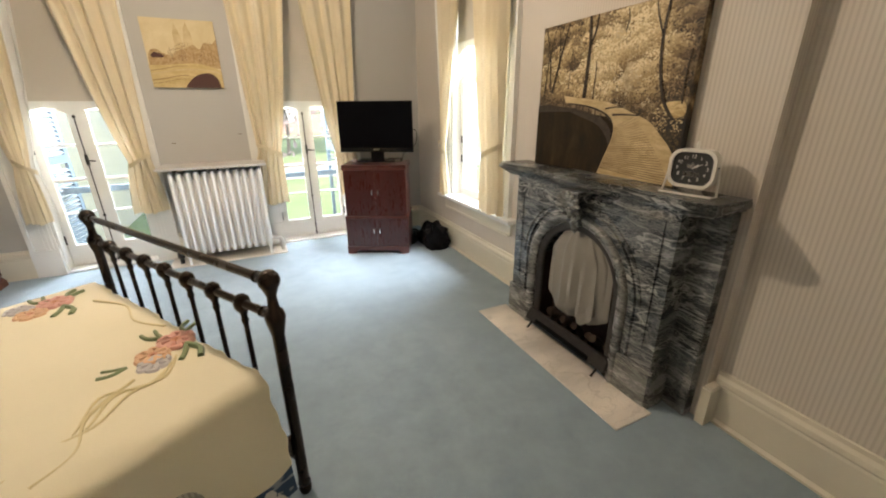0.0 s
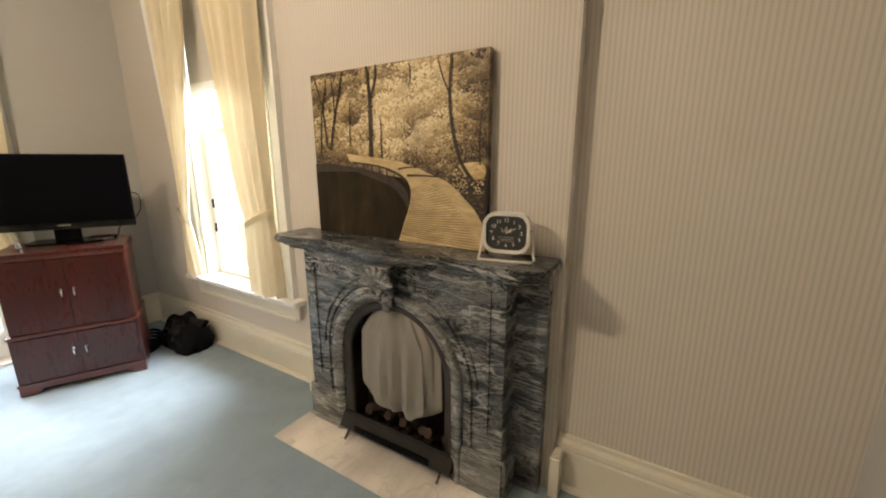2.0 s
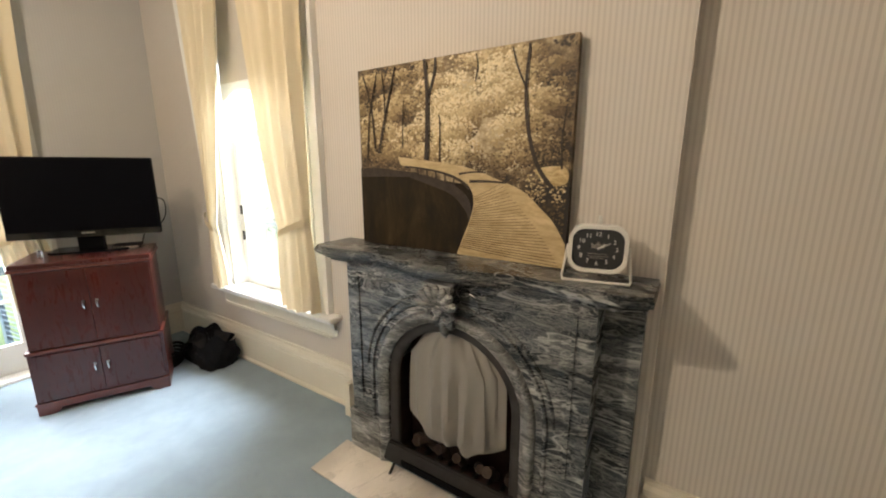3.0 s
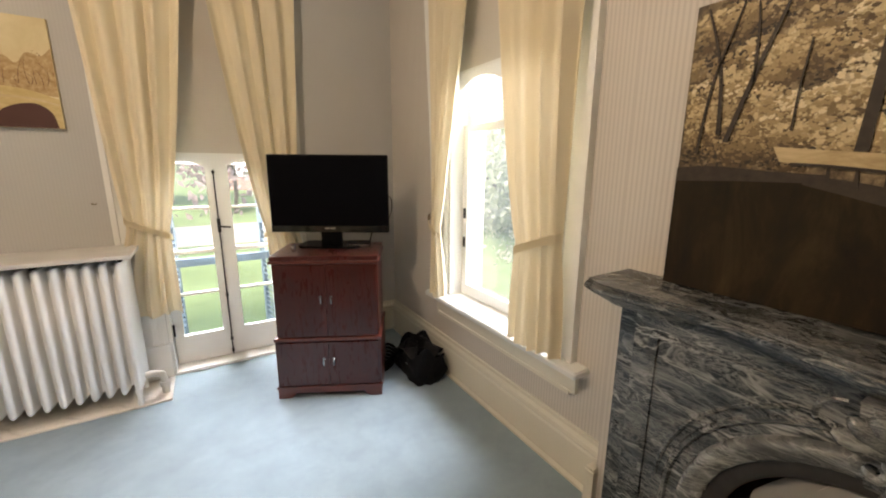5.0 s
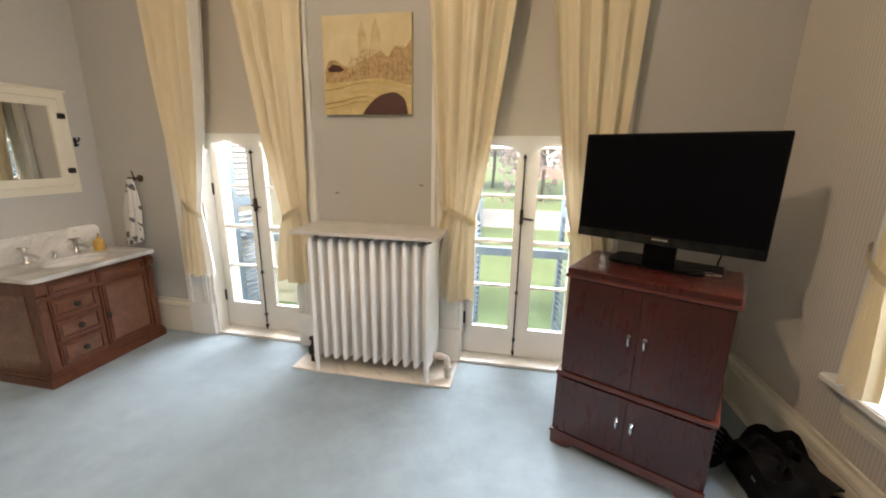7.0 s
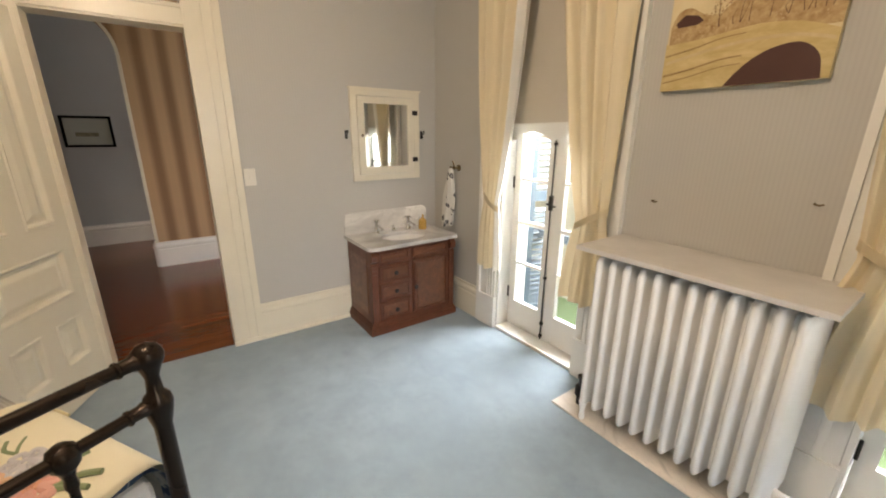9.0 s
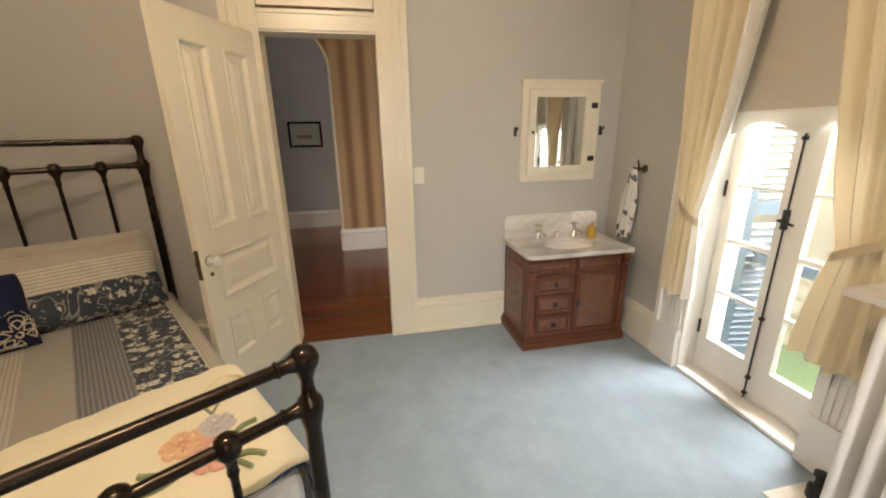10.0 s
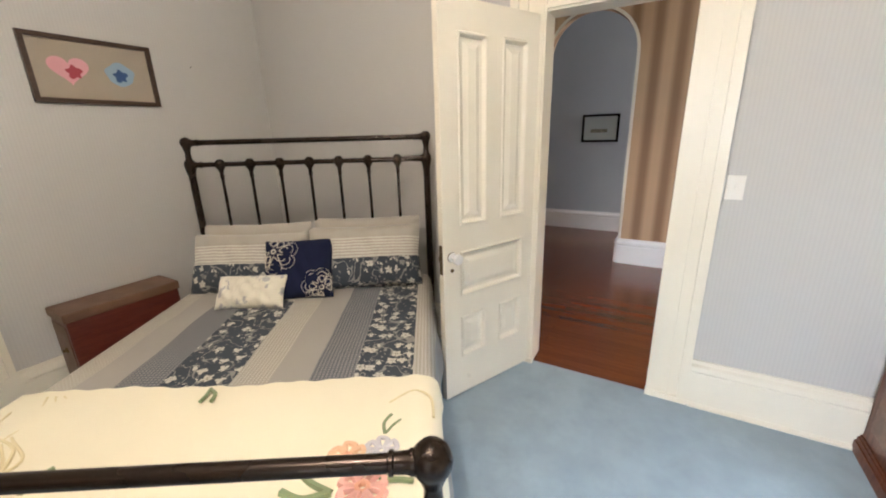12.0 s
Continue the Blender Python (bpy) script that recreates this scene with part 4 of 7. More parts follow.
def woodland(name, wide, high):
    """Printed sepia woodland: puffs of pale foliage, shaded hollows, a dark bank and undergrowth."""
    m, t, p = nodes_of(name)
    v = coords(t)
    s = t.nodes.new("ShaderNodeSeparateXYZ")
    t.links.new(v, s.inputs[0])
    x, z = math2(t, "MULTIPLY", s.outputs[0], 1 / wide), math2(t, "MULTIPLY", s.outputs[2], 1 / high)
    warp = node(t, "ShaderNodeTexNoise", Scale=22.0, Detail=6.0, Roughness=0.6)
    t.links.new(v, warp.inputs["Vector"])
    mv = t.nodes.new("ShaderNodeVectorMath")
    mv.operation = "MULTIPLY_ADD"
    mv.inputs[1].default_value = (0.05, 0.05, 0.05)
    t.links.new(warp.outputs["Color"], mv.inputs[0])
    t.links.new(v, mv.inputs[2])
    puffs = node(t, "ShaderNodeTexVoronoi", Scale=13.0)
    puffs.feature = "SMOOTH_F1"
    t.links.new(mv.outputs[0], puffs.inputs["Vector"])
    small = node(t, "ShaderNodeTexVoronoi", Scale=46.0)
    t.links.new(mv.outputs[0], small.inputs["Vector"])
    mass, leaves = noise_of(t, v, 5.5, 3, 0.5, 0.4), noise_of(t, v, 75, 8, 0.75)
    lum = math2(t, "ADD", math2(t, "MULTIPLY", mass, 0.60), 0.25)
    lum = math2(t, "ADD", lum, math2(t, "MULTIPLY", math2(t, "SUBTRACT", 0.45, puffs.outputs["Distance"]), 0.45))
    lum = math2(t, "ADD", lum, math2(t, "MULTIPLY", math2(t, "SUBTRACT", 0.40, small.outputs["Distance"]), 0.20))
    lum = math2(t, "ADD", lum, math2(t, "MULTIPLY", math2(t, "SUBTRACT", leaves, 0.5), 0.55))
    # the brightest tree stands right of the middle
    dx, dz = math2(t, "SUBTRACT", x, 0.58), math2(t, "SUBTRACT", z, 0.72)
    far = math2(t, "SQRT", math2(t, "ADD", math2(t, "MULTIPLY", dx, dx), math2(t, "MULTIPLY", math2(t, "MULTIPLY", dz, dz), 0.5)))
    lum = math2(t, "ADD", lum, math2(t, "MULTIPLY", math2(t, "SUBTRACT", 0.24, far), 0.55))
    ragged = math2(t, "MULTIPLY", math2(t, "SUBTRACT", noise_of(t, v, 16, 7, 0.7), 0.5), 0.55)
    # undergrowth: low on the water's far bank, beside the boardwalk and along the edge
    low = ramp(t, math2(t, "ADD", math2(t, "SUBTRACT", math2(t, "MULTIPLY_ADD", x, -0.35), math2(t, "ADD", z, -0.06)), ragged), [(0.0, 0.0), (0.14, 0.85)])
    side = math2(t, "SUBTRACT", math2(t, "MULTIPLY", x, 0.16), math2(t, "SUBTRACT", z, 0.345))
    side = math2(t, "MULTIPLY", ramp(t, math2(t, "ADD", side, ragged), [(0.0, 0.0), (0.10, 1.0)]), ramp(t, x, [(0.56, 0.0), (0.70, 1.0)]))
    edge = ramp(t, math2(t, "ADD", math2(t, "SUBTRACT", x, 0.95), ragged), [(0.0, 0.0), (0.12, 0.8)])
    shade = math2(t, "MAXIMUM", math2(t, "MAXIMUM", low, side), edge)
    lum = math2(t, "SUBTRACT", lum, math2(t, "MULTIPLY", shade, 0.26))
    base = ramp(t, lum, [(0.10, INK), (0.30, (0.075, 0.048, 0.022)), (0.46, (0.22, 0.155, 0.078)), (0.60, (0.44, 0.34, 0.195)), (0.80, (0.74, 0.64, 0.44))])
    t.links.new(base, p.inputs["Base Color"])
    p.inputs["Roughness"].default_value = 0.6
    bump(t, p, noise_of(t, v, 900, 2), 0.15, 0.0005)
    return m


FOREST = woodland("sepia_forest_print", 1.06, 0.835)
WATERP = sepia("sepia_still_water", [(0.36, INK), (0.52, (0.024, 0.016, 0.0075)), (0.68, (0.044, 0.029, 0.013)), (0.85, (0.08, 0.053, 0.023))], 7, 5, (1.3, 1, 0.45))
BOARDS = sepia("sepia_boardwalk_planks", [(0.3, (0.38, 0.275, 0.135)), (0.7, (0.66, 0.52, 0.30))], 10, 6, (1, 0.4, 3))
BOUGH = surface("sepia_tree_ink", (0.035, 0.021, 0.009), 0.6, vary=0.4, big=30)
GAPS = surface("sepia_plank_gap", (0.13, 0.08, 0.03), 0.6, vary=0.4, big=30)
BANK = sepia("sepia_bright_bank", [(0.35, (0.35, 0.23, 0.09)), (0.6, (0.70, 0.55, 0.30))], 18, 8, (1, 0.5, 2))


def flat(outline, d=0.0012):
    """A thin printed patch in the picture's own plane: outline in (across, up)."""
    return prism(bmesh.new(), outline, d, pose(0, 0, 0, 90, 0, 0))


def smooth_line(pts, n=8):
    out = []
    for i in range(len(pts) - 1):
        p0, p1, p2, p3 = (Vector(pts[max(i - 1, 0)]), Vector(pts[i]), Vector(pts[i + 1]), Vector(pts[min(i + 2, len(pts) - 1)]))
        for k in range(n):
            t = k / n
            out.append(tuple(0.5 * ((2 * p1) + (p2 - p0) * t + (2 * p0 - 5 * p1 + 4 * p2 - p3) * t * t + (3 * p1 - p0 - 3 * p2 + p3) * t ** 3)))
    return out + [tuple(pts[-1])]


def stroke(pts, w0, w1):
    """A tapering painted line as an outline."""
    line = [Vector(p) for p in smooth_line(pts, 5)]
    left, right = [], []
    for i, p in enumerate(line):
        d = (line[min(i + 1, len(line) - 1)] - line[max(i - 1, 0)]).normalized()
        w = w0 + (w1 - w0) * i / (len(line) - 1)
        left.append(tuple(p + Vector((-d.y, d.x)) * w / 2)), right.append(tuple(p - Vector((-d.y, d.x)) * w / 2))
    return left + right[::-1]


CW, CH = 1.045, 0.835
art = thing("canvas_print", "large sepia canvas print of a woodland boardwalk on the mantel", "picture", 3.452, 3.770, 1.129, -90)
# across runs from 0 to CW along the wall, up from 0 to CH; the print faces the room
part("canvas", cube(0, CW, 0, 0.036, 0, CH, 0.003), FOREST, art)


def patch(name, outline, mat, lift, label=""):
    ob = part(name, flat([(x * CW, z * CH) for x, z in outline]), mat, art, label)
    ob.location = (0, -0.0005 - lift * 0.0011, 0)


# printed foliage: dabs of six tones, crown by crown, paler towards each crown's top
TONES = [surface("sepia_foliage_tone_%d" % k, c, 0.6, vary=0.25, big=60, fine=300) for k, c in enumerate(((0.035, 0.022, 0.009), (0.105, 0.066, 0.026), (0.225, 0.150, 0.064), (0.39, 0.280, 0.135), (0.58, 0.450, 0.245), (0.76, 0.640, 0.40)))]
rf = random.Random(21)
dabs = [bmesh.new() for _ in TONES]
CROWNS = 110
for k in range(CROWNS):
    cx, cz = rf.uniform(0.0, 1.0), 1.02 - 0.54 * (k / CROWNS) ** 0.9 + rf.uniform(-0.03, 0.03)
    low_right = max(0.0, min(1.0, (cx - 0.6) * 5)) * max(0.0, min(1.0, (0.52 - cz) * 14))
    if cz < 0.47:
        continue
    rx, rz = rf.uniform(0.05, 0.12), rf.uniform(0.045, 0.095)
    glow = 0.66 - 1.25 * max(0.0, math.hypot(cx - 0.56, (cz - 0.74) * 0.75) - 0.16) + rf.uniform(-0.16, 0.20) + (0.12 if cx < 0.3 and 0.52 < cz < 0.75 else 0)
    glow -= 0.30 * max(0.0, min(1.0, (cx - 0.86) * 8)) + 0.2 * low_right
    glow = max(0.10, glow)
    for j in range(int(2600 * rx)):
        a, q = rf.uniform(0, 2 * math.pi), rf.uniform(0, 1) ** 0.55
        x, z = cx + rx * q * math.cos(a), cz + rz * q * math.sin(a)
        if not (0.008 < x < 0.992 and 0.455 < z < 0.990):
            continue
        tone = glow + 0.30 * q * math.sin(a) - 0.16 * q * math.cos(a) + rf.uniform(-0.06, 0.06)
        target = dabs[max(0, min(5, int(tone * 6)))]
        d, size, turn = -0.0007 - 0.0016 * k / CROWNS - rf.uniform(0, 0.00018), rf.uniform(0.0038, 0.0085), rf.uniform(0, 6.28)
        target.faces.new([target.verts.new((x * CW + size * rf.uniform(0.6, 1.2) * math.cos(turn + e_), d, z * CH + size * rf.uniform(0.45, 0.95) * math.sin(turn + e_))) for e_ in (0, 1.26, 2.5, 3.77, 5.0)])
for j in range(1500):
    # undergrowth beside the boardwalk and on the far bank
    x = rf.uniform(0.58, 0.992) if j % 3 else rf.uniform(0.008, 0.30)
    top = 0.53 if x > 0.5 else 0.56 - 0.2 * x
    bottom = max(0.10, 0.45 - 0.75 * max(0, x - 0.60)) if x > 0.5 else 0.42
    z = bottom + (top - bottom) * rf.uniform(0, 1)
    tone = 0.10 + 0.42 * (z - bottom) / max(0.05, top - bottom) * rf.uniform(0.3, 1.1) + rf.uniform(-0.08, 0.16)
    if 0.84 < x and 0.30 < z < 0.43:
        tone += 0.38
    target = dabs[max(0, min(5, int(tone * 6)))]
    size, turn = rf.uniform(0.003, 0.007), rf.uniform(0, 6.28)
    d = -0.0024 - rf.uniform(0, 0.0003)
    target.faces.new([target.verts.new((x * CW + size * rf.uniform(0.6, 1.2) * math.cos(turn + e_), d, z * CH + size * rf.uniform(0.45, 0.95) * math.sin(turn + e_))) for e_ in (0, 1.26, 2.5, 3.77, 5.0)])
for bm, mat_ in zip(dabs, TONES):
    tagged(part("printed_foliage", bm, mat_, art), kind="stuff")
LEFT = [(0.543, 0.002), (0.574, 0.10), (0.603, 0.19), (0.619, 0.265), (0.616, 0.325), (0.592, 0.372), (0.535, 0.412), (0.45, 0.440), (0.342, 0.455), (0.248, 0.468)]
RIGHT = [(0.230, 0.515), (0.343, 0.499), (0.520, 0.474), (0.632, 0.442), (0.725, 0.400), (0.826, 0.350), (0.896, 0.277), (0.951, 0.210), (0.998, 0.115)]
patch("water", [(0.001, 0.001)] + [(x, z) for x, z in LEFT[:6]] + [(0.50, 0.385), (0.32, 0.415), (0.16, 0.425), (0.001, 0.42)], WATERP, 2, "dark still water")
patch("bank", smooth_line([(0.001, 0.45), (0.10, 0.455), (0.22, 0.44), (0.34, 0.43)]) + [(0.34, 0.405), (0.16, 0.405), (0.001, 0.40)], BOUGH, 2.3)
patch("walkway_shadow", smooth_line([(0.30, 0.43), (0.42, 0.405), (0.53, 0.365), (0.595, 0.30), (0.612, 0.22)]) + smooth_line([(0.60, 0.19), (0.575, 0.25), (0.51, 0.32), (0.40, 0.365), (0.30, 0.40)]), BOUGH, 2.8)
patch("boardwalk", smooth_line(LEFT) + smooth_line(RIGHT) + [(0.998, 0.002)], BOARDS, 3, "pale plank boardwalk")
for k in range(30):
    s_ = (k / 30) ** 1.1
    lx, lz = 0.543 + 0.078 * math.sin(min(1, s_ * 1.15) * math.pi * 0.5), 0.012 + 0.31 * s_
    rx, rz = 0.998 - 0.27 * s_ ** 1.15, -0.06 + 0.455 * s_ ** 0.85
    if rz > 0.004:
        patch("plank_gap", stroke([(lx, lz), ((lx + rx) / 2, (lz + rz) / 2 - 0.003), (rx, rz)], 0.0050 - 0.0030 * s_, 0.0032 - 0.0018 * s_), GAPS, 3.6)
patch("shadow_bar", stroke([(0.60, 0.388), (0.68, 0.39), (0.76, 0.385)], 0.014, 0.008), BOUGH, 3.8)
patch("shadow_bar", stroke([(0.55, 0.425), (0.62, 0.435), (0.67, 0.432)], 0.011, 0.005), BOUGH, 3.8)
patch("rail", stroke([(0.27, 0.462), (0.36, 0.452), (0.46, 0.432), (0.55, 0.395), (0.60, 0.35)], 0.008, 0.013), BOUGH, 4)
for x, z, d in ((0.342, 0.45, 0.05), (0.39, 0.445, 0.055), (0.437, 0.437, 0.06), (0.483, 0.42, 0.065), (0.525, 0.40, 0.07)):
    patch("rail_post", stroke([(x, z), (x + 0.002, z - d)], 0.006, 0.008), BOUGH, 4)
patch("bright_ground", smooth_line([(0.865, 0.445), (0.92, 0.462), (0.985, 0.455), (0.99, 0.39), (0.93, 0.372)]), BANK, 4)
for pts, w0, w1 in (([(0.389, 0.495), (0.394, 0.68), (0.394, 0.84), (0.381, 0.999)], 0.024, 0.014), ([(0.396, 0.81), (0.428, 0.91), (0.436, 0.999)], 0.014, 0.008), ([(0.12, 0.535), (0.161, 0.725), (0.198, 0.875), (0.228, 0.992)], 0.014, 0.006),
                    ([(0.10, 0.56), (0.083, 0.78), (0.034, 0.98)], 0.012, 0.004), ([(0.05, 0.50), (0.07, 0.74), (0.12, 0.97)], 0.009, 0.004), ([(0.165, 0.72), (0.16, 0.86), (0.15, 0.97)], 0.008, 0.003),
                    ([(0.937, 0.370), (0.885, 0.456), (0.849, 0.577), (0.83, 0.71), (0.825, 0.824), (0.834, 0.988)], 0.018, 0.009), ([(0.828, 0.80), (0.79, 0.90), (0.77, 0.985)], 0.008, 0.003), ([(0.455, 0.487), (0.458, 0.67), (0.452, 0.722)], 0.006, 0.004),
                    ([(0.26, 0.56), (0.262, 0.70), (0.27, 0.82)], 0.005, 0.003), ([(0.97, 0.45), (0.965, 0.58), (0.975, 0.72)], 0.007, 0.004), ([(0.62, 0.86), (0.63, 0.93), (0.62, 0.985)], 0.005, 0.003)):
    patch("tree_trunk", stroke(pts, w0, w1), BOUGH, 5)

PW, PH = 0.585, 0.585
bridge = thing("bridge_picture", "square sepia canvas print of a stone bridge above the radiator", "picture", 0.905, YN - 0.031, 1.70)
SKYP = sepia("sepia_park_sky", [(0.3, (0.60, 0.49, 0.28)), (0.7, (0.74, 0.64, 0.42))], 3, 5)
TREESP = sepia("sepia_park_trees", [(0.25, (0.26, 0.14, 0.06)), (0.5, (0.44, 0.30, 0.15)), (0.75, (0.62, 0.49, 0.28))], 30, 8)
STONEP = sepia("sepia_bridge_stone", [(0.3, (0.47, 0.34, 0.14)), (0.7, (0.66, 0.53, 0.28))], 8, 8, (1, 1, 3))
DARKP = surface("sepia_bridge_shadow", (0.07, 0.020, 0.012), 0.6, vary=0.3)
TRUNKP = surface("sepia_park_trunk", (0.16, 0.075, 0.035), 0.6, vary=0.3)
DECKP = surface("sepia_deck_shadow", (0.30, 0.185, 0.07), 0.6, vary=0.3, big=20)
TOWERP = sepia("sepia_far_towers", [(0.3, (0.50, 0.37, 0.19)), (0.7, (0.66, 0.54, 0.32))], 7, 5)
part("canvas", cube(0, PW, 0, 0.03, 0, PH, 0.003), SKYP, bridge)


def patch2(name, outline, mat, lift):
    ob = part(name, flat([(x * PW, z * PH) for x, z in outline]), mat, bridge)
    ob.location = (0, -0.0005 - lift * 0.0011, 0)


patch2("tower", [(0.40, 0.40), (0.41, 0.80), (0.45, 0.94), (0.50, 0.80), (0.53, 0.62), (0.57, 0.88), (0.61, 0.96), (0.66, 0.80), (0.68, 0.40)], TOWERP, 1)
patch2("tree_line", smooth_line([(0.02, 0.45), (0.06, 0.54), (0.14, 0.56), (0.24, 0.50), (0.34, 0.48), (0.42, 0.54), (0.55, 0.58), (0.66, 0.64), (0.74, 0.58), (0.82, 0.68), (0.92, 0.66), (0.999, 0.74)]) + [(0.999, 0.30), (0.02, 0.32)], TREESP, 2)
patch2("roof", [(0.05, 0.47), (0.11, 0.52), (0.20, 0.50), (0.24, 0.46), (0.20, 0.44), (0.07, 0.44)], DARKP, 3)
patch2("bridge_deck", [(0.001, 0.001), (0.001, 0.34)] + smooth_line([(0.02, 0.33), (0.25, 0.34), (0.45, 0.36), (0.62, 0.37), (0.82, 0.34), (0.999, 0.27)]) + [(0.999, 0.001)], STONEP, 3)
patch2("parapet", stroke([(0.02, 0.20), (0.22, 0.24), (0.42, 0.27), (0.60, 0.28), (0.80, 0.27), (0.99, 0.22)], 0.022, 0.02), TOWERP, 4)
for z, w in ((0.30, 0.010), (0.16, 0.014), (0.11, 0.008)):
    patch2("deck_line", stroke([(0.01, z - 0.05), (0.20, z - 0.02), (0.38, z + 0.02), (0.52, z + 0.03)], w, w * 0.6), DECKP, 4)
patch2("arch", smooth_line([(0.44, 0.001), (0.50, 0.08), (0.60, 0.17), (0.72, 0.22), (0.84, 0.22), (0.93, 0.14), (0.96, 0.001)]), DARKP, 4)
rb = random.Random(5)
for k in range(14):
    x, h = rb.uniform(0.34, 0.97), rb.uniform(0.08, 0.26)
    patch2("branch", stroke([(x, 0.40), (x + rb.uniform(-0.02, 0.02), 0.40 + h * 0.5), (x + rb.uniform(-0.05, 0.05), 0.40 + h)], 0.006, 0.0015), TRUNKP, 2.4)
TWIGS = [surface("sepia_twigs_%d" % k, c, 0.6, vary=0.2) for k, c in enumerate(((0.17, 0.085, 0.035), (0.34, 0.205, 0.09), (0.56, 0.42, 0.22)))]
for tone, mat_ in enumerate(TWIGS):
    bm = bmesh.new()
    for k in range(420):
        x = rb.uniform(0.03, 0.985)
        z = 0.36 + rb.uniform(0, 1) ** 1.3 * (0.14 if x < 0.3 else 0.22 + 0.12 * math.sin(9 * x) ** 2)
        q, turn = rb.uniform(0.002, 0.0055), rb.uniform(0, 6.28)
        bm.faces.new([bm.verts.new((x * PW + q * math.cos(turn + e_), -0.0034 - 0.0002 * tone - rb.uniform(0, 0.00015), z * PH + q * math.sin(turn + e_))) for e_ in (0, 1.5, 3.1, 4.6)])
    tagged(part("printed_twigs", bm, mat_, bridge), kind="stuff")

# ---- fireplace ----
fp = thing("fireplace", "blue-grey veined marble fireplace surround with an arched opening", "fireplace", 3.50, 3.165, 0.0, 90)
# local x runs along the wall with its centre at 0, local y points into the room
OPW, SPZ = 0.345, 0.50


def arch_pts(r, z, n=20):
    return [(r * math.cos(math.pi * k / n), z + r * math.sin(math.pi * k / n)) for k in range(n + 1)]


def arch_front(bm, inner, outer_w, top, d0, d1):
    """A slab with an arched hole, between depths d0 and d1 in front of the wall."""
    a = arch_pts(inner, SPZ)
    outline = [(inner, 0)] + a + [(-inner, 0)]
    for d in (d0, d1):
        for (x0, z0), (x1, z1) in zip(a, a[1:]):
            t0 = top
            bm.faces.new([bm.verts.new((p, d, q)) for p, q in ((x0, z0), (x1, z1), (x1, t0), (x0, t0))])
        for s in (-1, 1):
            bm.faces.new([bm.verts.new((p, d, q)) for p, q in ((s * inner, 0), (s * outer_w, 0), (s * outer_w, top), (s * inner, top))])
    for (x0, z0), (x1, z1) in zip(outline, outline[1:]):
        bm.faces.new([bm.verts.new(v) for v in ((x0, d0, z0), (x1, d0, z1), (x1, d1, z1), (x0, d1, z0))])
    for s in (-1, 1):
        bm.faces.new([bm.verts.new(v) for v in ((s * outer_w, d0, 0), (s * outer_w, d1, 0), (s * outer_w, d1, top), (s * outer_w, d0, top))])


bm = bmesh.new()
arch_front(bm, OPW, 0.60, 1.055, 0.06, 0.185)
part("surround", bm, MARBLE, fp)
part("backing_slab", (lambda b: (arch_front(b, OPW + 0.002, 0.735, 1.06, 0.002, 0.058), b)[1])(bmesh.new()), MARBLE, fp)
for s in (-1, 1):
    bm = bmesh.new()
    x0, x1 = sorted((s * (OPW + 0.045), s * 0.625))
    box(bm, x0, x1, 0.06, 0.205, 0.0, 0.205)
    box(bm, x0 + 0.004, x1 - 0.004, 0.06, 0.197, 0.205, 0.225)
    bmesh.ops.bevel(bm, geom=[ed for ed in bm.edges if abs(ed.verts[0].co.z - ed.verts[1].co.z) > 0.15], offset=0.015, segments=2, affect="EDGES")
    part("plinth", bm, MARBLE_LIGHT, fp)
    # raised border of the spandrel panel
    bm = bmesh.new()
    q = sorted((s * 0.52, s * 0.535))
    box(bm, q[0], q[1], 0.185, 0.192, 0.32, 0.985)
    q = sorted((s * 0.13, s * 0.535))
    box(bm, q[0], q[1], 0.185, 0.192, 0.985, 1.0)
    pts = [(s * r, z) for r, z in [((OPW + 0.135) * math.cos(a), SPZ + (OPW + 0.135) * math.sin(a)) for a in [math.pi * (0.02 + 0.36 * k / 12) for k in range(13)]]]
    tube(bm, [(p, 0.187, z) for p, z in pts], 0.007, 6)
    tube(bm, [(s * (0.10 + 0.05 * math.sin(a)), 0.187, 0.955 + 0.05 * math.cos(a)) for a in [math.pi * k / 8 for k in range(9)]], 0.006, 6)
    part("panel_moulding", bm, MARBLE, fp)


def arch_sweep(profile, n=32):
    """Runs a closed (radius offset, depth) profile up one jamb, round the arch and down the other."""
    bm = bmesh.new()
    stations = [(1.0, 0.0, 0.0)] + [(math.cos(math.pi * k / n), math.sin(math.pi * k / n), SPZ) for k in range(n + 1)] + [(-1.0, 0.0, 0.0)]
    rings = [[bm.verts.new((c * (OPW + r), d, z + s_ * (OPW + r))) for r, d in profile] for c, s_, z in stations]
    m = len(profile)
    for r0, r1 in zip(rings, rings[1:]):
        for j in range(m):
            bm.faces.new((r0[j], r0[(j + 1) % m], r1[(j + 1) % m], r1[j]))
    bm.faces.new(rings[0][::-1]), bm.faces.new(rings[-1])
    return bm


part("arch_moulding", arch_sweep([(0.001, 0.12), (0.001, 0.188), (0.006, 0.196), (0.034, 0.210), (0.046, 0.213), (0.056, 0.208), (0.060, 0.198), (0.063, 0.186), (0.063, 0.12)]), MARBLE_LIGHT, fp, "stepped pale marble arch moulding", True)
part("outer_moulding", arch_sweep([(0.092, 0.17), (0.092, 0.188), (0.097, 0.196), (0.107, 0.196), (0.112, 0.188), (0.112, 0.17)]), MARBLE, fp, smooth=True)
part("iron_frame", arch_sweep([(-0.046, 0.150), (-0.046, 0.166), (-0.040, 0.172), (-0.004, 0.180), (0.0, 0.178), (0.0, 0.150)]), surface("dull_iron_frame", (0.050, 0.044, 0.040), 0.6, 0.3, vary=0.3, big=10), fp, "dull dark iron frame inside the arch", True)
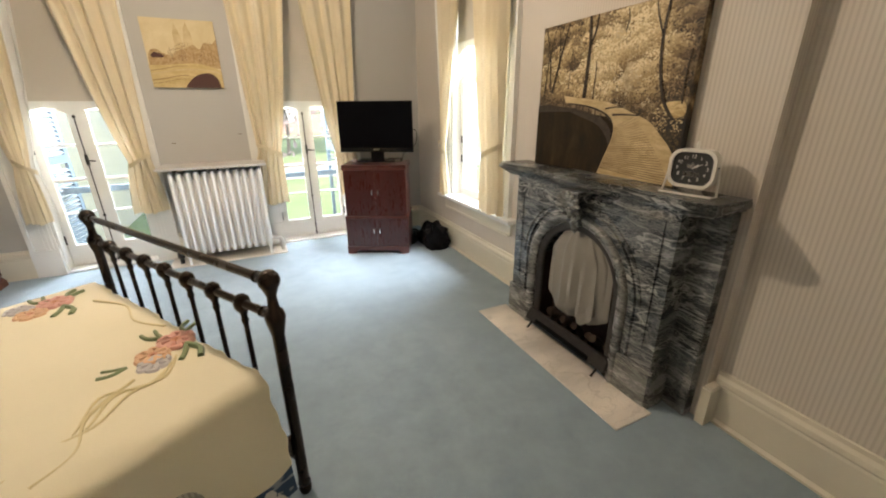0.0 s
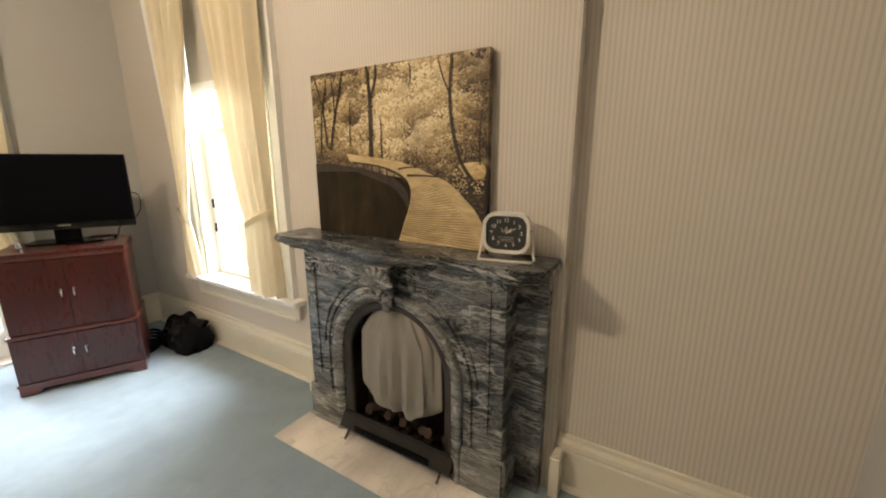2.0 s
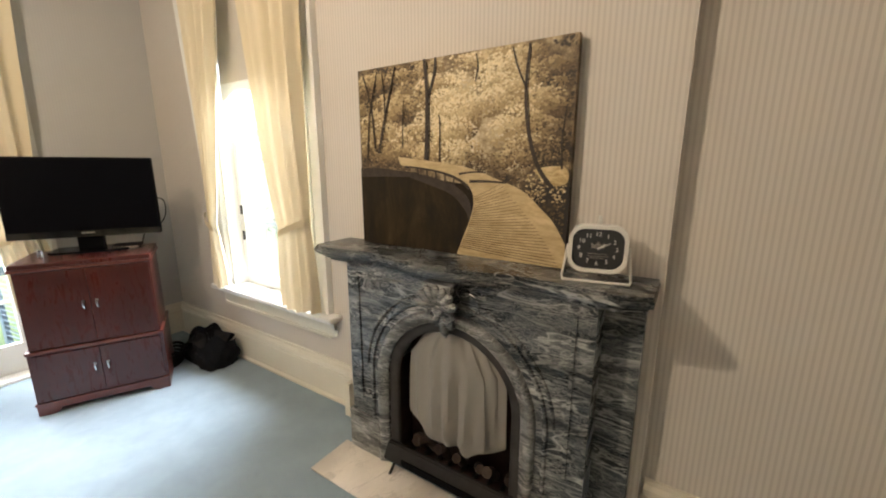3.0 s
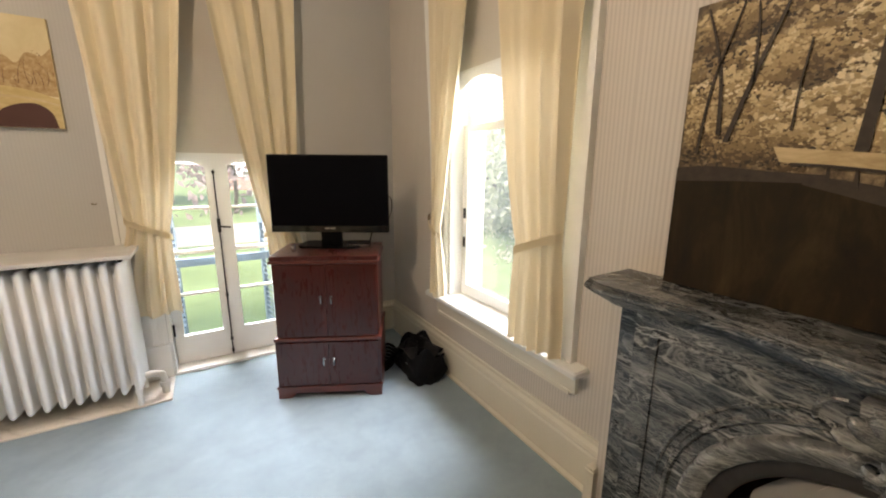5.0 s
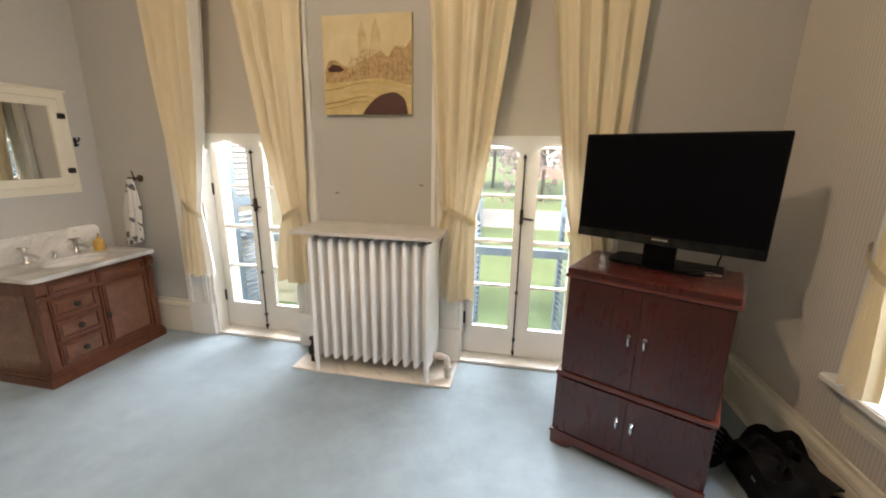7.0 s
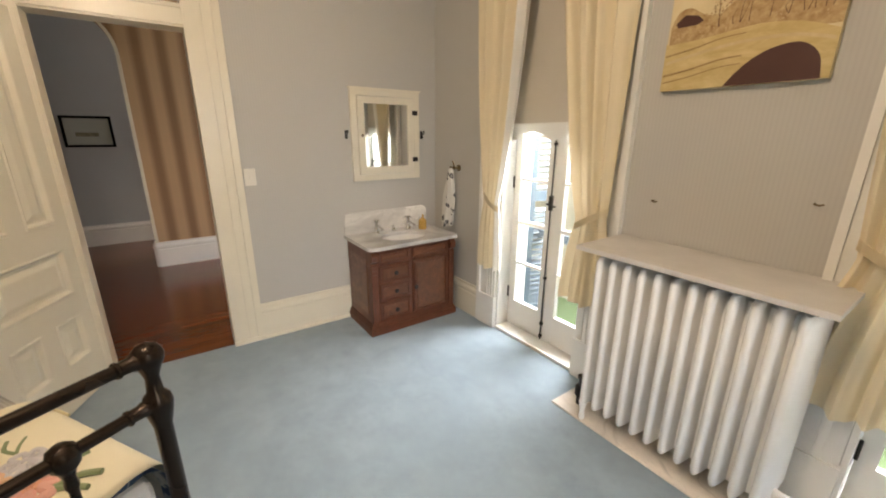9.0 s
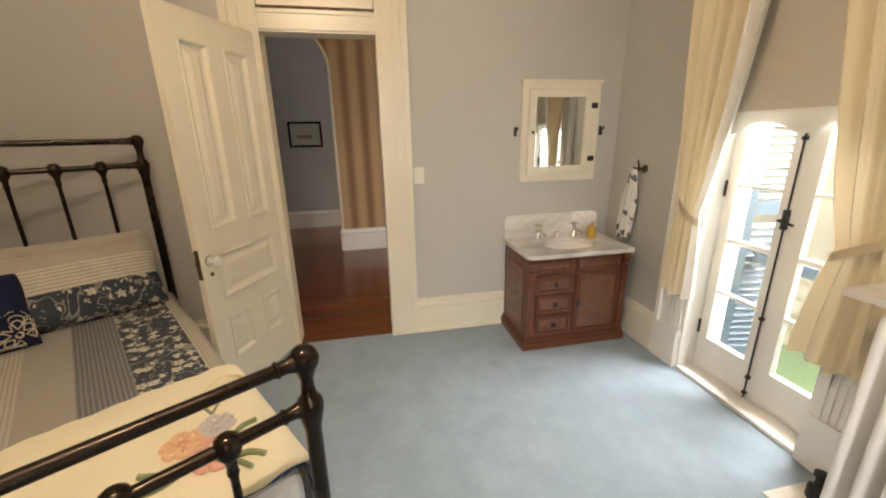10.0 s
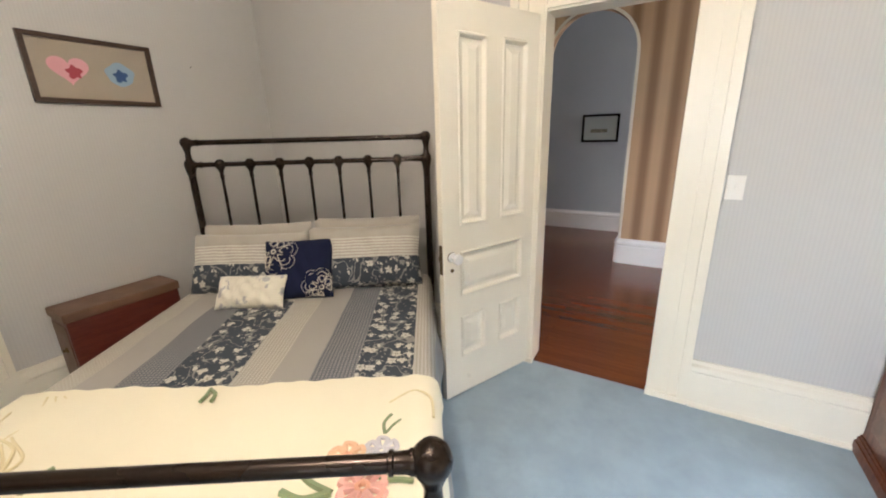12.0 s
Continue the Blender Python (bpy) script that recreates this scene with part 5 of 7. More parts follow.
# keystone: a scrolled bracket with a carved shell on its face
bm = prism(bmesh.new(), [(0.185, 0.845), (0.215, 0.84), (0.232, 0.86), (0.236, 0.90), (0.250, 0.95), (0.272, 0.99), (0.282, 1.03), (0.280, 1.054), (0.185, 1.054)], 0.14, pose(-0.07, 0, 0) @ Matrix(((0, 0, 1, 0), (1, 0, 0, 0), (0, 1, 0, 0), (0, 0, 0, 1))))
for v in bm.verts:
    v.co.x *= 0.62 + 0.38 * (v.co.z - 0.84) / 0.214
part("keystone", bm, MARBLE, fp)
shell = part("carved_shell", lathe(bmesh.new(), [(0.004, 0), (0.030, 0.012), (0.026, 0.03), (0.006, 0.042)], 12, pose(0, 0.24, 0.935, -70)), MARBLE_LIGHT, fp, "carved pale marble leaf and shell", True)
for k in range(7):
    a = math.pi * (0.06 + 0.88 * k / 6)
    bm = lathe(bmesh.new(), [(0.004, 0), (0.016, 0.03), (0.023, 0.065), (0.019, 0.088), (0.005, 0.104)], 8, pose(0, 0.262, 0.955) @ Matrix.Rotation(math.pi / 2 - a, 4, "Y") @ pose(0, 0, 0, -14))
    part("petal", bm, MARBLE_LIGHT, shell, smooth=True)
for s in (-1, 1):
    bm = tube(bmesh.new(), [(s * (0.034 + 0.030 * math.cos(a) * (1 - k / 14)), 0.248, 0.905 + 0.032 * math.sin(a) * (1 - k / 14)) for k, a in enumerate([0.6 * j for j in range(12)])], 0.011, 6)
    part("scroll", bm, MARBLE_LIGHT, shell, smooth=True)
bm = lathe(bmesh.new(), [(0.004, 0), (0.018, 0.03), (0.024, 0.06), (0.012, 0.095), (0.003, 0.11)], 10, pose(0, 0.232, 0.90, 165))
part("drop_leaf", bm, MARBLE_LIGHT, shell, smooth=True)
# serpentine shelf
def shelf_line(off, n=48):
    out = []
    for k in range(n + 1):
        u = -1 + 2 * k / n
        d = 0.245 + 0.055 * math.cos(math.pi * u) ** 2 * (1 - 0.35 * u * u) - 0.035 * max(0, abs(u) - 0.9) / 0.1
        out.append((u * (0.765 - off * 0.6), d - off))
    return [(-0.765 + off * 0.6, 0.0)] + out + [(0.765 - off * 0.6, 0.0)]


for name, off, z0, thick in (("shelf_slab", 0.0, 1.092, 0.024), ("shelf_top", 0.008, 1.116, 0.012), ("shelf_moulding", 0.026, 1.075, 0.017), ("shelf_bed_moulding", 0.055, 1.055, 0.020)):
    bm = prism(bmesh.new(), shelf_line(off), thick - 0.0004, pose(0, 0, z0))
    bmesh.ops.remove_doubles(bm, verts=list(bm.verts), dist=0.0001)
    bmesh.ops.bevel(bm, geom=[ed for ed in bm.edges if abs(ed.verts[0].co.z - ed.verts[1].co.z) < 0.001 and ed.verts[0].co.y > 0.01 and ed.verts[1].co.y > 0.01], offset=0.005, segments=2, affect="EDGES")
    part(name, bm, MARBLE, fp, "serpentine marble shelf edge")
bm = bmesh.new()
box(bm, -0.34, 0.34, 0.004, 0.012, 0.0, 0.85)
part("firebox_back", bm, SOOT, fp, "sooty black firebox back")
bm = bmesh.new()
for s in (-1, 1):
    q = sorted((s * 0.335, s * 0.345))
    box(bm, q[0], q[1], 0.012, 0.14, 0.0, 0.55)
box(bm, -0.335, 0.335, 0.012, 0.14, 0.0, 0.03)
part("firebox_side", bm, SOOT, fp)
solid("trim_hearth", cube(3.055, 3.305, 2.505, 3.825, 0.0, 0.009, 0.002), HEARTH, "cream marble hearth slab set in the carpet", category="trim")
# cloth-covered fire screen and the iron fender
scr = thing("chimney_cover", "pale grey cloth stuffed into the fireplace arch", "cloth", 3.40, 3.155, 0.0, 90)
GREYCLOTH = cloth_material("pale_grey_dust_cloth", (0.26, 0.24, 0.21), 600, 0.1)


def bag(u, v):
    a = 2 * math.pi * u
    z = 0.225 + 0.61 * v
    w = 0.235 * min(1, (1 - v) * 2.6 + 0.12) ** 0.55 * min(1, v * 5 + 0.30) ** 0.6
    r = 1 + 0.10 * math.sin(9 * a + 1.2 * v) * (1.1 - v) + 0.06 * math.sin(17 * a + 1.5 * v)
    x = w * math.cos(a)
    return (x * r, 0.03 + 0.055 * math.sin(a) * r * min(1, w * 5) + 0.013 * math.sin(70 * x + 3 * v) * (1.15 - v) * math.sin(a), z + 0.012 * math.sin(5 * a))


part("cloth", grid(bmesh.new(), 72, 30, bag), GREYCLOTH, scr, smooth=True)
fen = thing("iron_fender", "low blackened iron fender and grate before the firebox", "fender", 3.29, 3.155, 0.009, 90)
bm = bmesh.new()
for vs in (box(bm, -0.36, 0.36, -0.035, 0.035, 0.055, 0.13),):
    for v in vs:
        if v.co.z > 0.1 and v.co.y > 0:
            v.co.y -= 0.045
bmesh.ops.bevel(bm, geom=list(bm.edges), offset=0.006, segments=2, affect="EDGES")
part("hood", bm, DARKMETAL, fen)
part("grille", cube(-0.24, 0.24, 0.030, 0.0395, 0.068, 0.10, 0.002), BLACK, fen)
for x in (-0.30, 0.30):
    bm = bmesh.new()
    tube(bm, [(x, 0.0, 0.06), (x, 0.022, 0.035), (x, 0.045, 0.012), (x, 0.055, 0.006)], 0.007, 8)
    part("foot", bm, DARKMETAL, fen, smooth=True)
logs = thing("log_set", "charred logs and embers on a small grate in the firebox", "logs", 3.42, 3.155, 0.03, 90)
CHAR = surface("charred_log_bark", (0.045, 0.028, 0.018), 0.9, vary=0.5, big=14, fine=40, bumps=0.8, dist=0.004)
rl = random.Random(7)
for k in range(7):
    x, d = -0.26 + k * 0.085, rl.uniform(-0.5, 0.5)
    bm = bmesh.new()
    tube(bm, [(x, -0.03 + rl.uniform(0, 0.02), 0.05), (x + 0.04 * d, 0.02, 0.10 + rl.uniform(0, 0.03)), (x + 0.10 * d, 0.06, 0.13)], rl.uniform(0.020, 0.032), 8)
    part("log", bm, CHAR, logs, smooth=True)
bm = bmesh.new()
for k in range(9):
    box(bm, -0.30 + k * 0.072, -0.29 + k * 0.072, -0.05, 0.10, 0.0, 0.03)
part("grate", bm, DARKMETAL, logs)

# ---- clock on the mantel ----
def lettering(text, size, material, parent, m, name="numeral", depth=0.0004):
    cu = bpy.data.curves.new(name, "FONT")
    cu.body, cu.size, cu.extrude, cu.align_x, cu.align_y, cu.resolution_u = text, size, depth, "CENTER", "CENTER", 3
    tmp = new("tmp_text", cu)
    me = bpy.data.meshes.new_from_object(tmp)
    bpy.data.objects.remove(tmp)
    bpy.data.curves.remove(cu)
    me.materials.clear()
    me.materials.append(material)
    ob = new(name, me)
    ob.parent, ob.matrix_local = parent, m
    return ob


def rounded(w, h, r, n=6):
    out = []
    for cx, cy, a0 in ((w - r, h - r, 0), (-w + r, h - r, 90), (-w + r, -h + r, 180), (w - r, -h + r, 270)):
        out += [(cx + r * math.cos(radians(a0 + 90 * k / n)), cy + r * math.sin(radians(a0 + 90 * k / n))) for k in range(n + 1)]
    return out


def ring(bm, outer, inner, d0, d1):
    """A rounded frame between two outlines of equal count, standing upright, facing -y."""
    n = len(outer)
    vs = [[bm.verts.new((x, d, z)) for x, z in line] for line, d in ((outer, d0), (outer, d1), (inner, d0), (inner, d1))]
    for i in range(n):
        j = (i + 1) % n
        for a, b in ((0, 1), (1, 3), (3, 2), (2, 0)):
            bm.faces.new((vs[a][i], vs[a][j], vs[b][j], vs[b][i]))


clock = thing("table_clock", "white metal table clock with a dark dial on a wire stand", "clock", 3.370, 2.595, 1.1285, -80)
clock.scale = (0.83, 0.83, 0.83)
DIAL = surface("charcoal_clock_dial", (0.030, 0.030, 0.030), 0.45, vary=0.1)
CHALK = surface("chalk_white_paint", (0.72, 0.70, 0.64), 0.5, vary=0.08)
zc = 0.135
bm = bmesh.new()
ring(bm, [(x, z + zc) for x, z in rounded(0.114, 0.098, 0.062, 8)], [(x, z + zc) for x, z in rounded(0.099, 0.083, 0.050, 8)], -0.030, 0.028)
part("case", bm, CHALK, clock, "white painted metal case", True)
part("dial", prism(bmesh.new(), rounded(0.0995, 0.0835, 0.050, 8), 0.004, pose(0, -0.014, zc, 90)), DIAL, clock)
part("case_back", prism(bmesh.new(), rounded(0.0995, 0.0835, 0.050, 8), 0.03, pose(0, 0.024, zc, 90)), CHALK, clock)
for k in range(1, 13):
    a = math.pi / 2 - 2 * math.pi * k / 12
    lettering(str(k), 0.026, CHALK, clock, pose(0.073 * math.cos(a), -0.0186, zc + 0.061 * math.sin(a), 90))
for name, a, length, w in (("hour_hand", 55, 0.040, 0.008), ("minute_hand", 62, 0.055, 0.005)):
    d = (math.sin(radians(a)), math.cos(radians(a)))
    bm = prism(bmesh.new(), stroke([(0, 0), (d[0] * length * 0.5, d[1] * length * 0.5), (d[0] * length, d[1] * length)], w, 0.002), 0.001, pose(0, -0.0195, zc, 90))
    part(name, bm, CHALK, clock)
bm = prism(bmesh.new(), [(-0.024, 0.002), (-0.026, 0.026), (-0.012, 0.016), (0, 0.034), (0.012, 0.016), (0.026, 0.026), (0.024, 0.002)], 0.0005, pose(0, -0.0186, zc, 90))
part("emblem", bm, SILVER, clock, "plain silver crest")
bm = bmesh.new()
for z, w in ((-0.022, 0.038), (-0.032, 0.040), (-0.040, 0.030)):
    box(bm, -w, w, -0.0192, -0.0186, zc + z, zc + z + 0.0035)
part("print_line", bm, SILVER, clock)
bm = bmesh.new()
tube(bm, [(-0.118, 0.0, zc + 0.01), (-0.128, 0.0, 0.06), (-0.135, -0.01, 0.007), (-0.128, -0.055, 0.006), (0, -0.06, 0.006), (0.128, -0.055, 0.006), (0.135, -0.01, 0.007), (0.128, 0.0, 0.06), (0.118, 0.0, zc + 0.01)], 0.006, 8)
part("stand", bm, CHALK, clock, "white wire stand", True)
bm = lathe(bmesh.new(), [(0.010, 0), (0.010, 0.020), (0.007, 0.024), (0.007, 0.034)], 12, pose(0, 0, zc + 0.101))
part("top_knob", bm, CHALK, clock, smooth=True)
bm = bmesh.new()
for s in (-1, 1):
    lathe(bm, [(0.006, 0), (0.006, 0.008)], 8, pose(s * 0.110, 0, zc + 0.01, 0, s * 90))
part("pivot", bm, DARKMETAL, clock)

# ---- television and its cabinet ----
cab = thing("media_cabinet", "dark cherry two-door media cabinet standing askew in the corner", "cabinet", 2.43, 5.588, 0.0, -26.1)
CWD, CD = 0.67, 0.44
bm = bmesh.new()
box(bm, 0.012, CWD - 0.012, 0.02, CD, 0.075, 0.925)
box(bm, 0.0, CWD, 0.005, CD, 0.075, 0.395)
part("carcass", bm, CHERRY, cab)
bm = cube(0.004, CWD - 0.004, 0.0, CD + 0.004, 0.925, 0.955, 0.006)
part("top", bm, CHERRY, cab, "polished cherry top")
bm = cube(-0.006, CWD + 0.006, -0.006, CD, 0.395, 0.418, 0.006)
part("waist_moulding", bm, CHERRY_EDGE, cab, "lighter cherry waist moulding")
bm = cube(-0.002, CWD + 0.002, -0.004, CD + 0.004, 0.908, 0.925, 0.004)
part("cornice", bm, CHERRY_EDGE, cab)
pts = [(0, 0), (0.06, 0)]
pts += [(0.06 + 0.05 * math.sin(math.pi / 2 * k / 6), 0.035 * (1 - math.cos(math.pi / 2 * k / 6))) for k in range(1, 7)]
pts = pts + [(CWD - x, z) for x, z in pts[::-1]] + [(CWD, 0.075), (0, 0.075)]
bm = prism(bmesh.new(), pts, 0.02, pose(0, 0.008, 0, 90))
box(bm, 0, 0.02, 0.008, CD, 0, 0.075), box(bm, CWD - 0.02, CWD, 0.008, CD, 0, 0.075)
box(bm, -0.006, CWD + 0.006, -0.016, 0.0, 0.068, 0.082)
part("base", bm, CHERRY_EDGE, cab, "bracket-footed cherry base")
for z0, z1, f in ((0.425, 0.902, 0.004), (0.088, 0.388, -0.010)):
    for s in (0, 1):
        x0, x1 = (0.018, CWD / 2 - 0.0007) if s == 0 else (CWD / 2 + 0.0007, CWD - 0.018)
        d = part("door", cube(x0, x1, f, f + 0.015, z0, z1, 0.0012), CHERRY, cab)
        hx = CWD / 2 + (-0.032 if s == 0 else 0.032)
        zh = (z0 + z1) / 2 + (0.01 if z0 > 0.3 else 0.02)
        bm = bmesh.new()
        lathe(bm, [(0.009, 0), (0.009, 0.005)], 10, pose(hx, f, zh + 0.018, 90))
        tube(bm, [(hx, f - 0.004, zh + 0.018), (hx, f - 0.016, zh + 0.012), (hx, f - 0.018, zh - 0.014), (hx, f - 0.008, zh - 0.026)], 0.0055, 8)
        part("handle", bm, SILVER, d, "chrome drop handle", True)
tv = thing("television", "black flat-screen television on a low swivel foot", "television", 2.865, 5.735, 0.956, -30.8)
bm = cube(-0.40, 0.40, -0.018, 0.030, 0.095, 0.617, 0.008, 2)
box(bm, -0.26, 0.26, 0.030, 0.075, 0.16, 0.50)
part("housing", bm, BLACK, tv)
part("screen", cube(-0.384, 0.384, -0.0195, -0.016, 0.146, 0.603), SCREEN, tv, "glossy dark screen")
part("bezel", cube(-0.398, 0.398, -0.0205, -0.018, 0.097, 0.142, 0.0008), surface("gloss_black_bezel", (0.006, 0.006, 0.006), 0.06, vary=0.05, bumps=0), tv)
part("badge", cube(-0.035, 0.035, -0.0212, -0.0204, 0.121, 0.130), SILVER, tv, "small silver maker's badge")
bm = cube(-0.07, 0.07, 0.0, 0.04, 0.014, 0.10, 0.005)
part("neck", bm, BLACK, tv)
bm = prism(bmesh.new(), rounded(0.21, 0.11, 0.05), 0.014, pose(0, 0.01, 0))
part("foot", bm, SCREEN, tv, "glossy black foot")
box2 = thing("cable_box", "small silver-black receiver box behind the television foot", "receiver", 2.82, 5.70, 0.956, -26)
part("body", cube(0.14, 0.29, -0.02, 0.10, 0.0, 0.028, 0.003), BLACK, box2)
part("front_trim", cube(0.142, 0.288, -0.023, -0.0205, 0.004, 0.022), SILVER, box2)
jar = thing("glass_knick_knack", "small clear glass ornament beside the television foot", "ornament", 2.60, 5.665, 0.956)
part("body", lathe(bmesh.new(), [(0.012, 0), (0.016, 0.02), (0.010, 0.045), (0.013, 0.055)], 12), SILVER, jar, smooth=True)
bm = bmesh.new()
tube(bm, smooth_line([(3.10, 5.73, 1.20), (3.25, 5.85, 1.27), (3.42, 5.98, 1.25), (3.43, 6.0, 1.12), (3.33, 5.95, 1.02), (3.22, 5.92, 0.95), (3.20, 5.93, 0.4), (3.22, 5.95, 0.03)], 6), 0.004, 6)
wire = thing("power_cable", "thin black cable looping behind the television", "cable")
part("cord", bm, BLACK, wire, smooth=True)

# black bag on the floor
bagt = thing("tote_bag", "black nylon tote bag slumped on the carpet", "bag", 3.385, 5.41, 0.0, -90)


def lump(w, d, h, puff, seed):
    r = random.Random(seed)
    q = [r.uniform(0, 6.28) for _ in range(5)]

    def f(u, v):
        a, z = 2 * math.pi * u, h * v
        c, s = math.cos(a), math.sin(a)
        k = (abs(c) ** 8 + abs(s) ** 8) ** -0.125
        r0 = (1 + puff * math.sin(math.pi * v)) * (1 + 0.05 * math.sin(5 * a + 7 * v + q[0]) + 0.035 * math.sin(11 * a - 9 * v + q[1]))
        return (w * c * k * r0, d * s * k * r0, z + (0.05 * math.sin(2 * a + q[2]) + 0.03 * math.sin(5 * a + q[3])) * v ** 3)
    return f


bm = bmesh.new()
grid(bm, 48, 14, lump(0.185, 0.118, 0.20, 0.04, 3))
bmesh.ops.holes_fill(bm, edges=[ed for ed in bm.edges if ed.is_boundary and all(v.co.z < 0.01 for v in ed.verts)])
part("body", bm, BAGBLACK, bagt, smooth=True)
bm = bmesh.new()
grid(bm, 40, 10, lambda u, v: Vector(lump(0.178 * (1 - 0.75 * v), 0.112 * (1 - 0.75 * v), 0.0, 0.0, 8)(u, 1)) * 1.0 + Vector((0, 0, 0.155 + 0.02 * math.sin(9 * u) + 0.025 * v)))
part("clothing", bm, surface("dark_grey_clothing", (0.008, 0.008, 0.009), 0.9, vary=0.4, big=14), bagt, smooth=True)
for s in (-1, 1):
    bm = bmesh.new()
    tube(bm, smooth_line([(-0.10, s * 0.085, 0.17), (-0.09, s * 0.06, 0.235), (-0.02, s * 0.04 - 0.02, 0.262), (0.05, s * 0.05, 0.25), (0.09, s * 0.085, 0.17)], 6), 0.010, 6)
    part("handle", bm, BAGBLACK, bagt, smooth=True)
part("side_pocket", cube(-0.17, -0.10, -0.135, -0.112, 0.02, 0.10, 0.01), BAGBLACK, bagt)
part("buckle", cube(0.02, 0.05, -0.132, -0.124, 0.115, 0.128, 0.002), SILVER, bagt)
bag2 = thing("cable_heap", "dark coiled cables heaped behind the bag", "cables", 3.15, 5.64, 0.0)
bag2.scale = (1.5, 1.5, 1.6)
for k in range(5):
    bm = bmesh.new()
    tube(bm, [((0.075 - 0.006 * k) * math.cos(0.4 * j) + 0.01 * k, (0.06 + 0.004 * k) * math.sin(0.4 * j), 0.008 + 0.016 * k + 0.006 * math.sin(j)) for j in range(17)], 0.007, 6)
    part("coil", bm, BLACK, bag2, smooth=True)

# ---- bed, standing across the corner ----
BA = 32.3
ca, sa = math.cos(radians(BA)), math.sin(radians(BA))
HC = Vector((-0.907 + 0.79 * sa, 3.091 - 0.79 * ca))
bed = thing("bed", "dark bronze iron bed with turned knobs across the corner", "bed", HC.x, HC.y, 0.0, BA)
# local x runs from head to foot, local y towards the door wall
BL, FWD = 2.018, 0.79


def bedend(x, half, ball, knob, prefix, n=7, k0=1.0, shift=0.0):
    for s in (-1, 1):
        bm = bmesh.new()
        lathe(bm, [(0.014, 0), (0.022, 0.01), (0.026, 0.03), (0.018, 0.045), (0.026, 0.06), (0.0215, 0.08), (0.0215, knob - 0.07), (0.026, knob - 0.05), (0.031, knob - 0.026), (0.035, knob), (0.030, knob + 0.022), (0.019, knob + 0.034), (0.016, (knob + ball) / 2 + 0.01), (0.020, ball - 0.045),
                   (0.033 * k0, ball - 0.034 * k0), (0.043 * k0, ball - 0.015 * k0), (0.046 * k0, ball + 0.004), (0.040 * k0, ball + 0.026 * k0), (0.026 * k0, ball + 0.042 * k0), (0.006, ball + 0.048 * k0)], 20, pose(x, s * half + shift, 0))
        part(prefix + "_post", bm, IRON, bed, smooth=True)
    for z, r in ((ball, 0.0165), (knob, 0.0155)):
        bm = rod(bmesh.new(), (x, shift - half + 0.03, z), (x, shift + half - 0.03, z), r, 16)
        for s in (-1, 1):
            lathe(bm, [(r + 0.001, 0), (r + 0.005, 0.003), (r + 0.005, 0.009), (r + 0.0015, 0.012), (r + 0.0025, 0.034), (r + 0.006, 0.040), (r + 0.006, 0.048)], 16, between((x, shift + s * (half - 0.075), z), (x, shift + s * half, z)))
        part(prefix + "_rail", bm, IRON, bed, smooth=True)
    for k in range(n):
        y = shift - half + 2 * half * (k + 1) / (n + 1)
        bm = bmesh.new()
        lathe(bm, [(0.010, 0.16), (0.0095, knob - 0.09), (0.014, knob - 0.075), (0.011, knob - 0.055), (0.017, knob - 0.035), (0.028, knob - 0.02), (0.031, knob), (0.026, knob + 0.021), (0.012, knob + 0.032)], 14, pose(x, y, 0))
        part(prefix + "_spindle", bm, IRON, bed, smooth=True)
    bm = rod(bmesh.new(), (x, shift - half, 0.18), (x, shift + half, 0.18), 0.013, 12)
    part(prefix + "_low_rail", bm, IRON, bed, smooth=True)


bedend(0.0, 0.745, 1.485, 1.35, "headboard", 7, 0.72, 0.045)
bedend(BL, FWD, 0.962, 0.828, "footboard", 7, 0.80)
for s in (-1, 1):
    part("side_rail", cube(0, BL, s * 0.775 - 0.012, s * 0.775 + 0.012, 0.22, 0.30, 0.003), IRON, bed)
MW, MT = 0.755, 0.585
MC = HC + Vector((-sa, ca)) * 0.02
mat = thing("mattress", "thick mattress and box spring on the iron bed", "mattress", MC.x, MC.y, 0.0, BA)
TICK = cloth_material("white_ticking", (0.66, 0.65, 0.62), 500)
part("box_spring", cube(0.05, BL - 0.06, -MW + 0.01, MW - 0.01, 0.24, 0.40, 0.02), TICK, mat)
part("mattress_body", cube(0.05, BL - 0.06, -MW, MW, 0.40, MT - 0.012, 0.05, 3), TICK, mat)


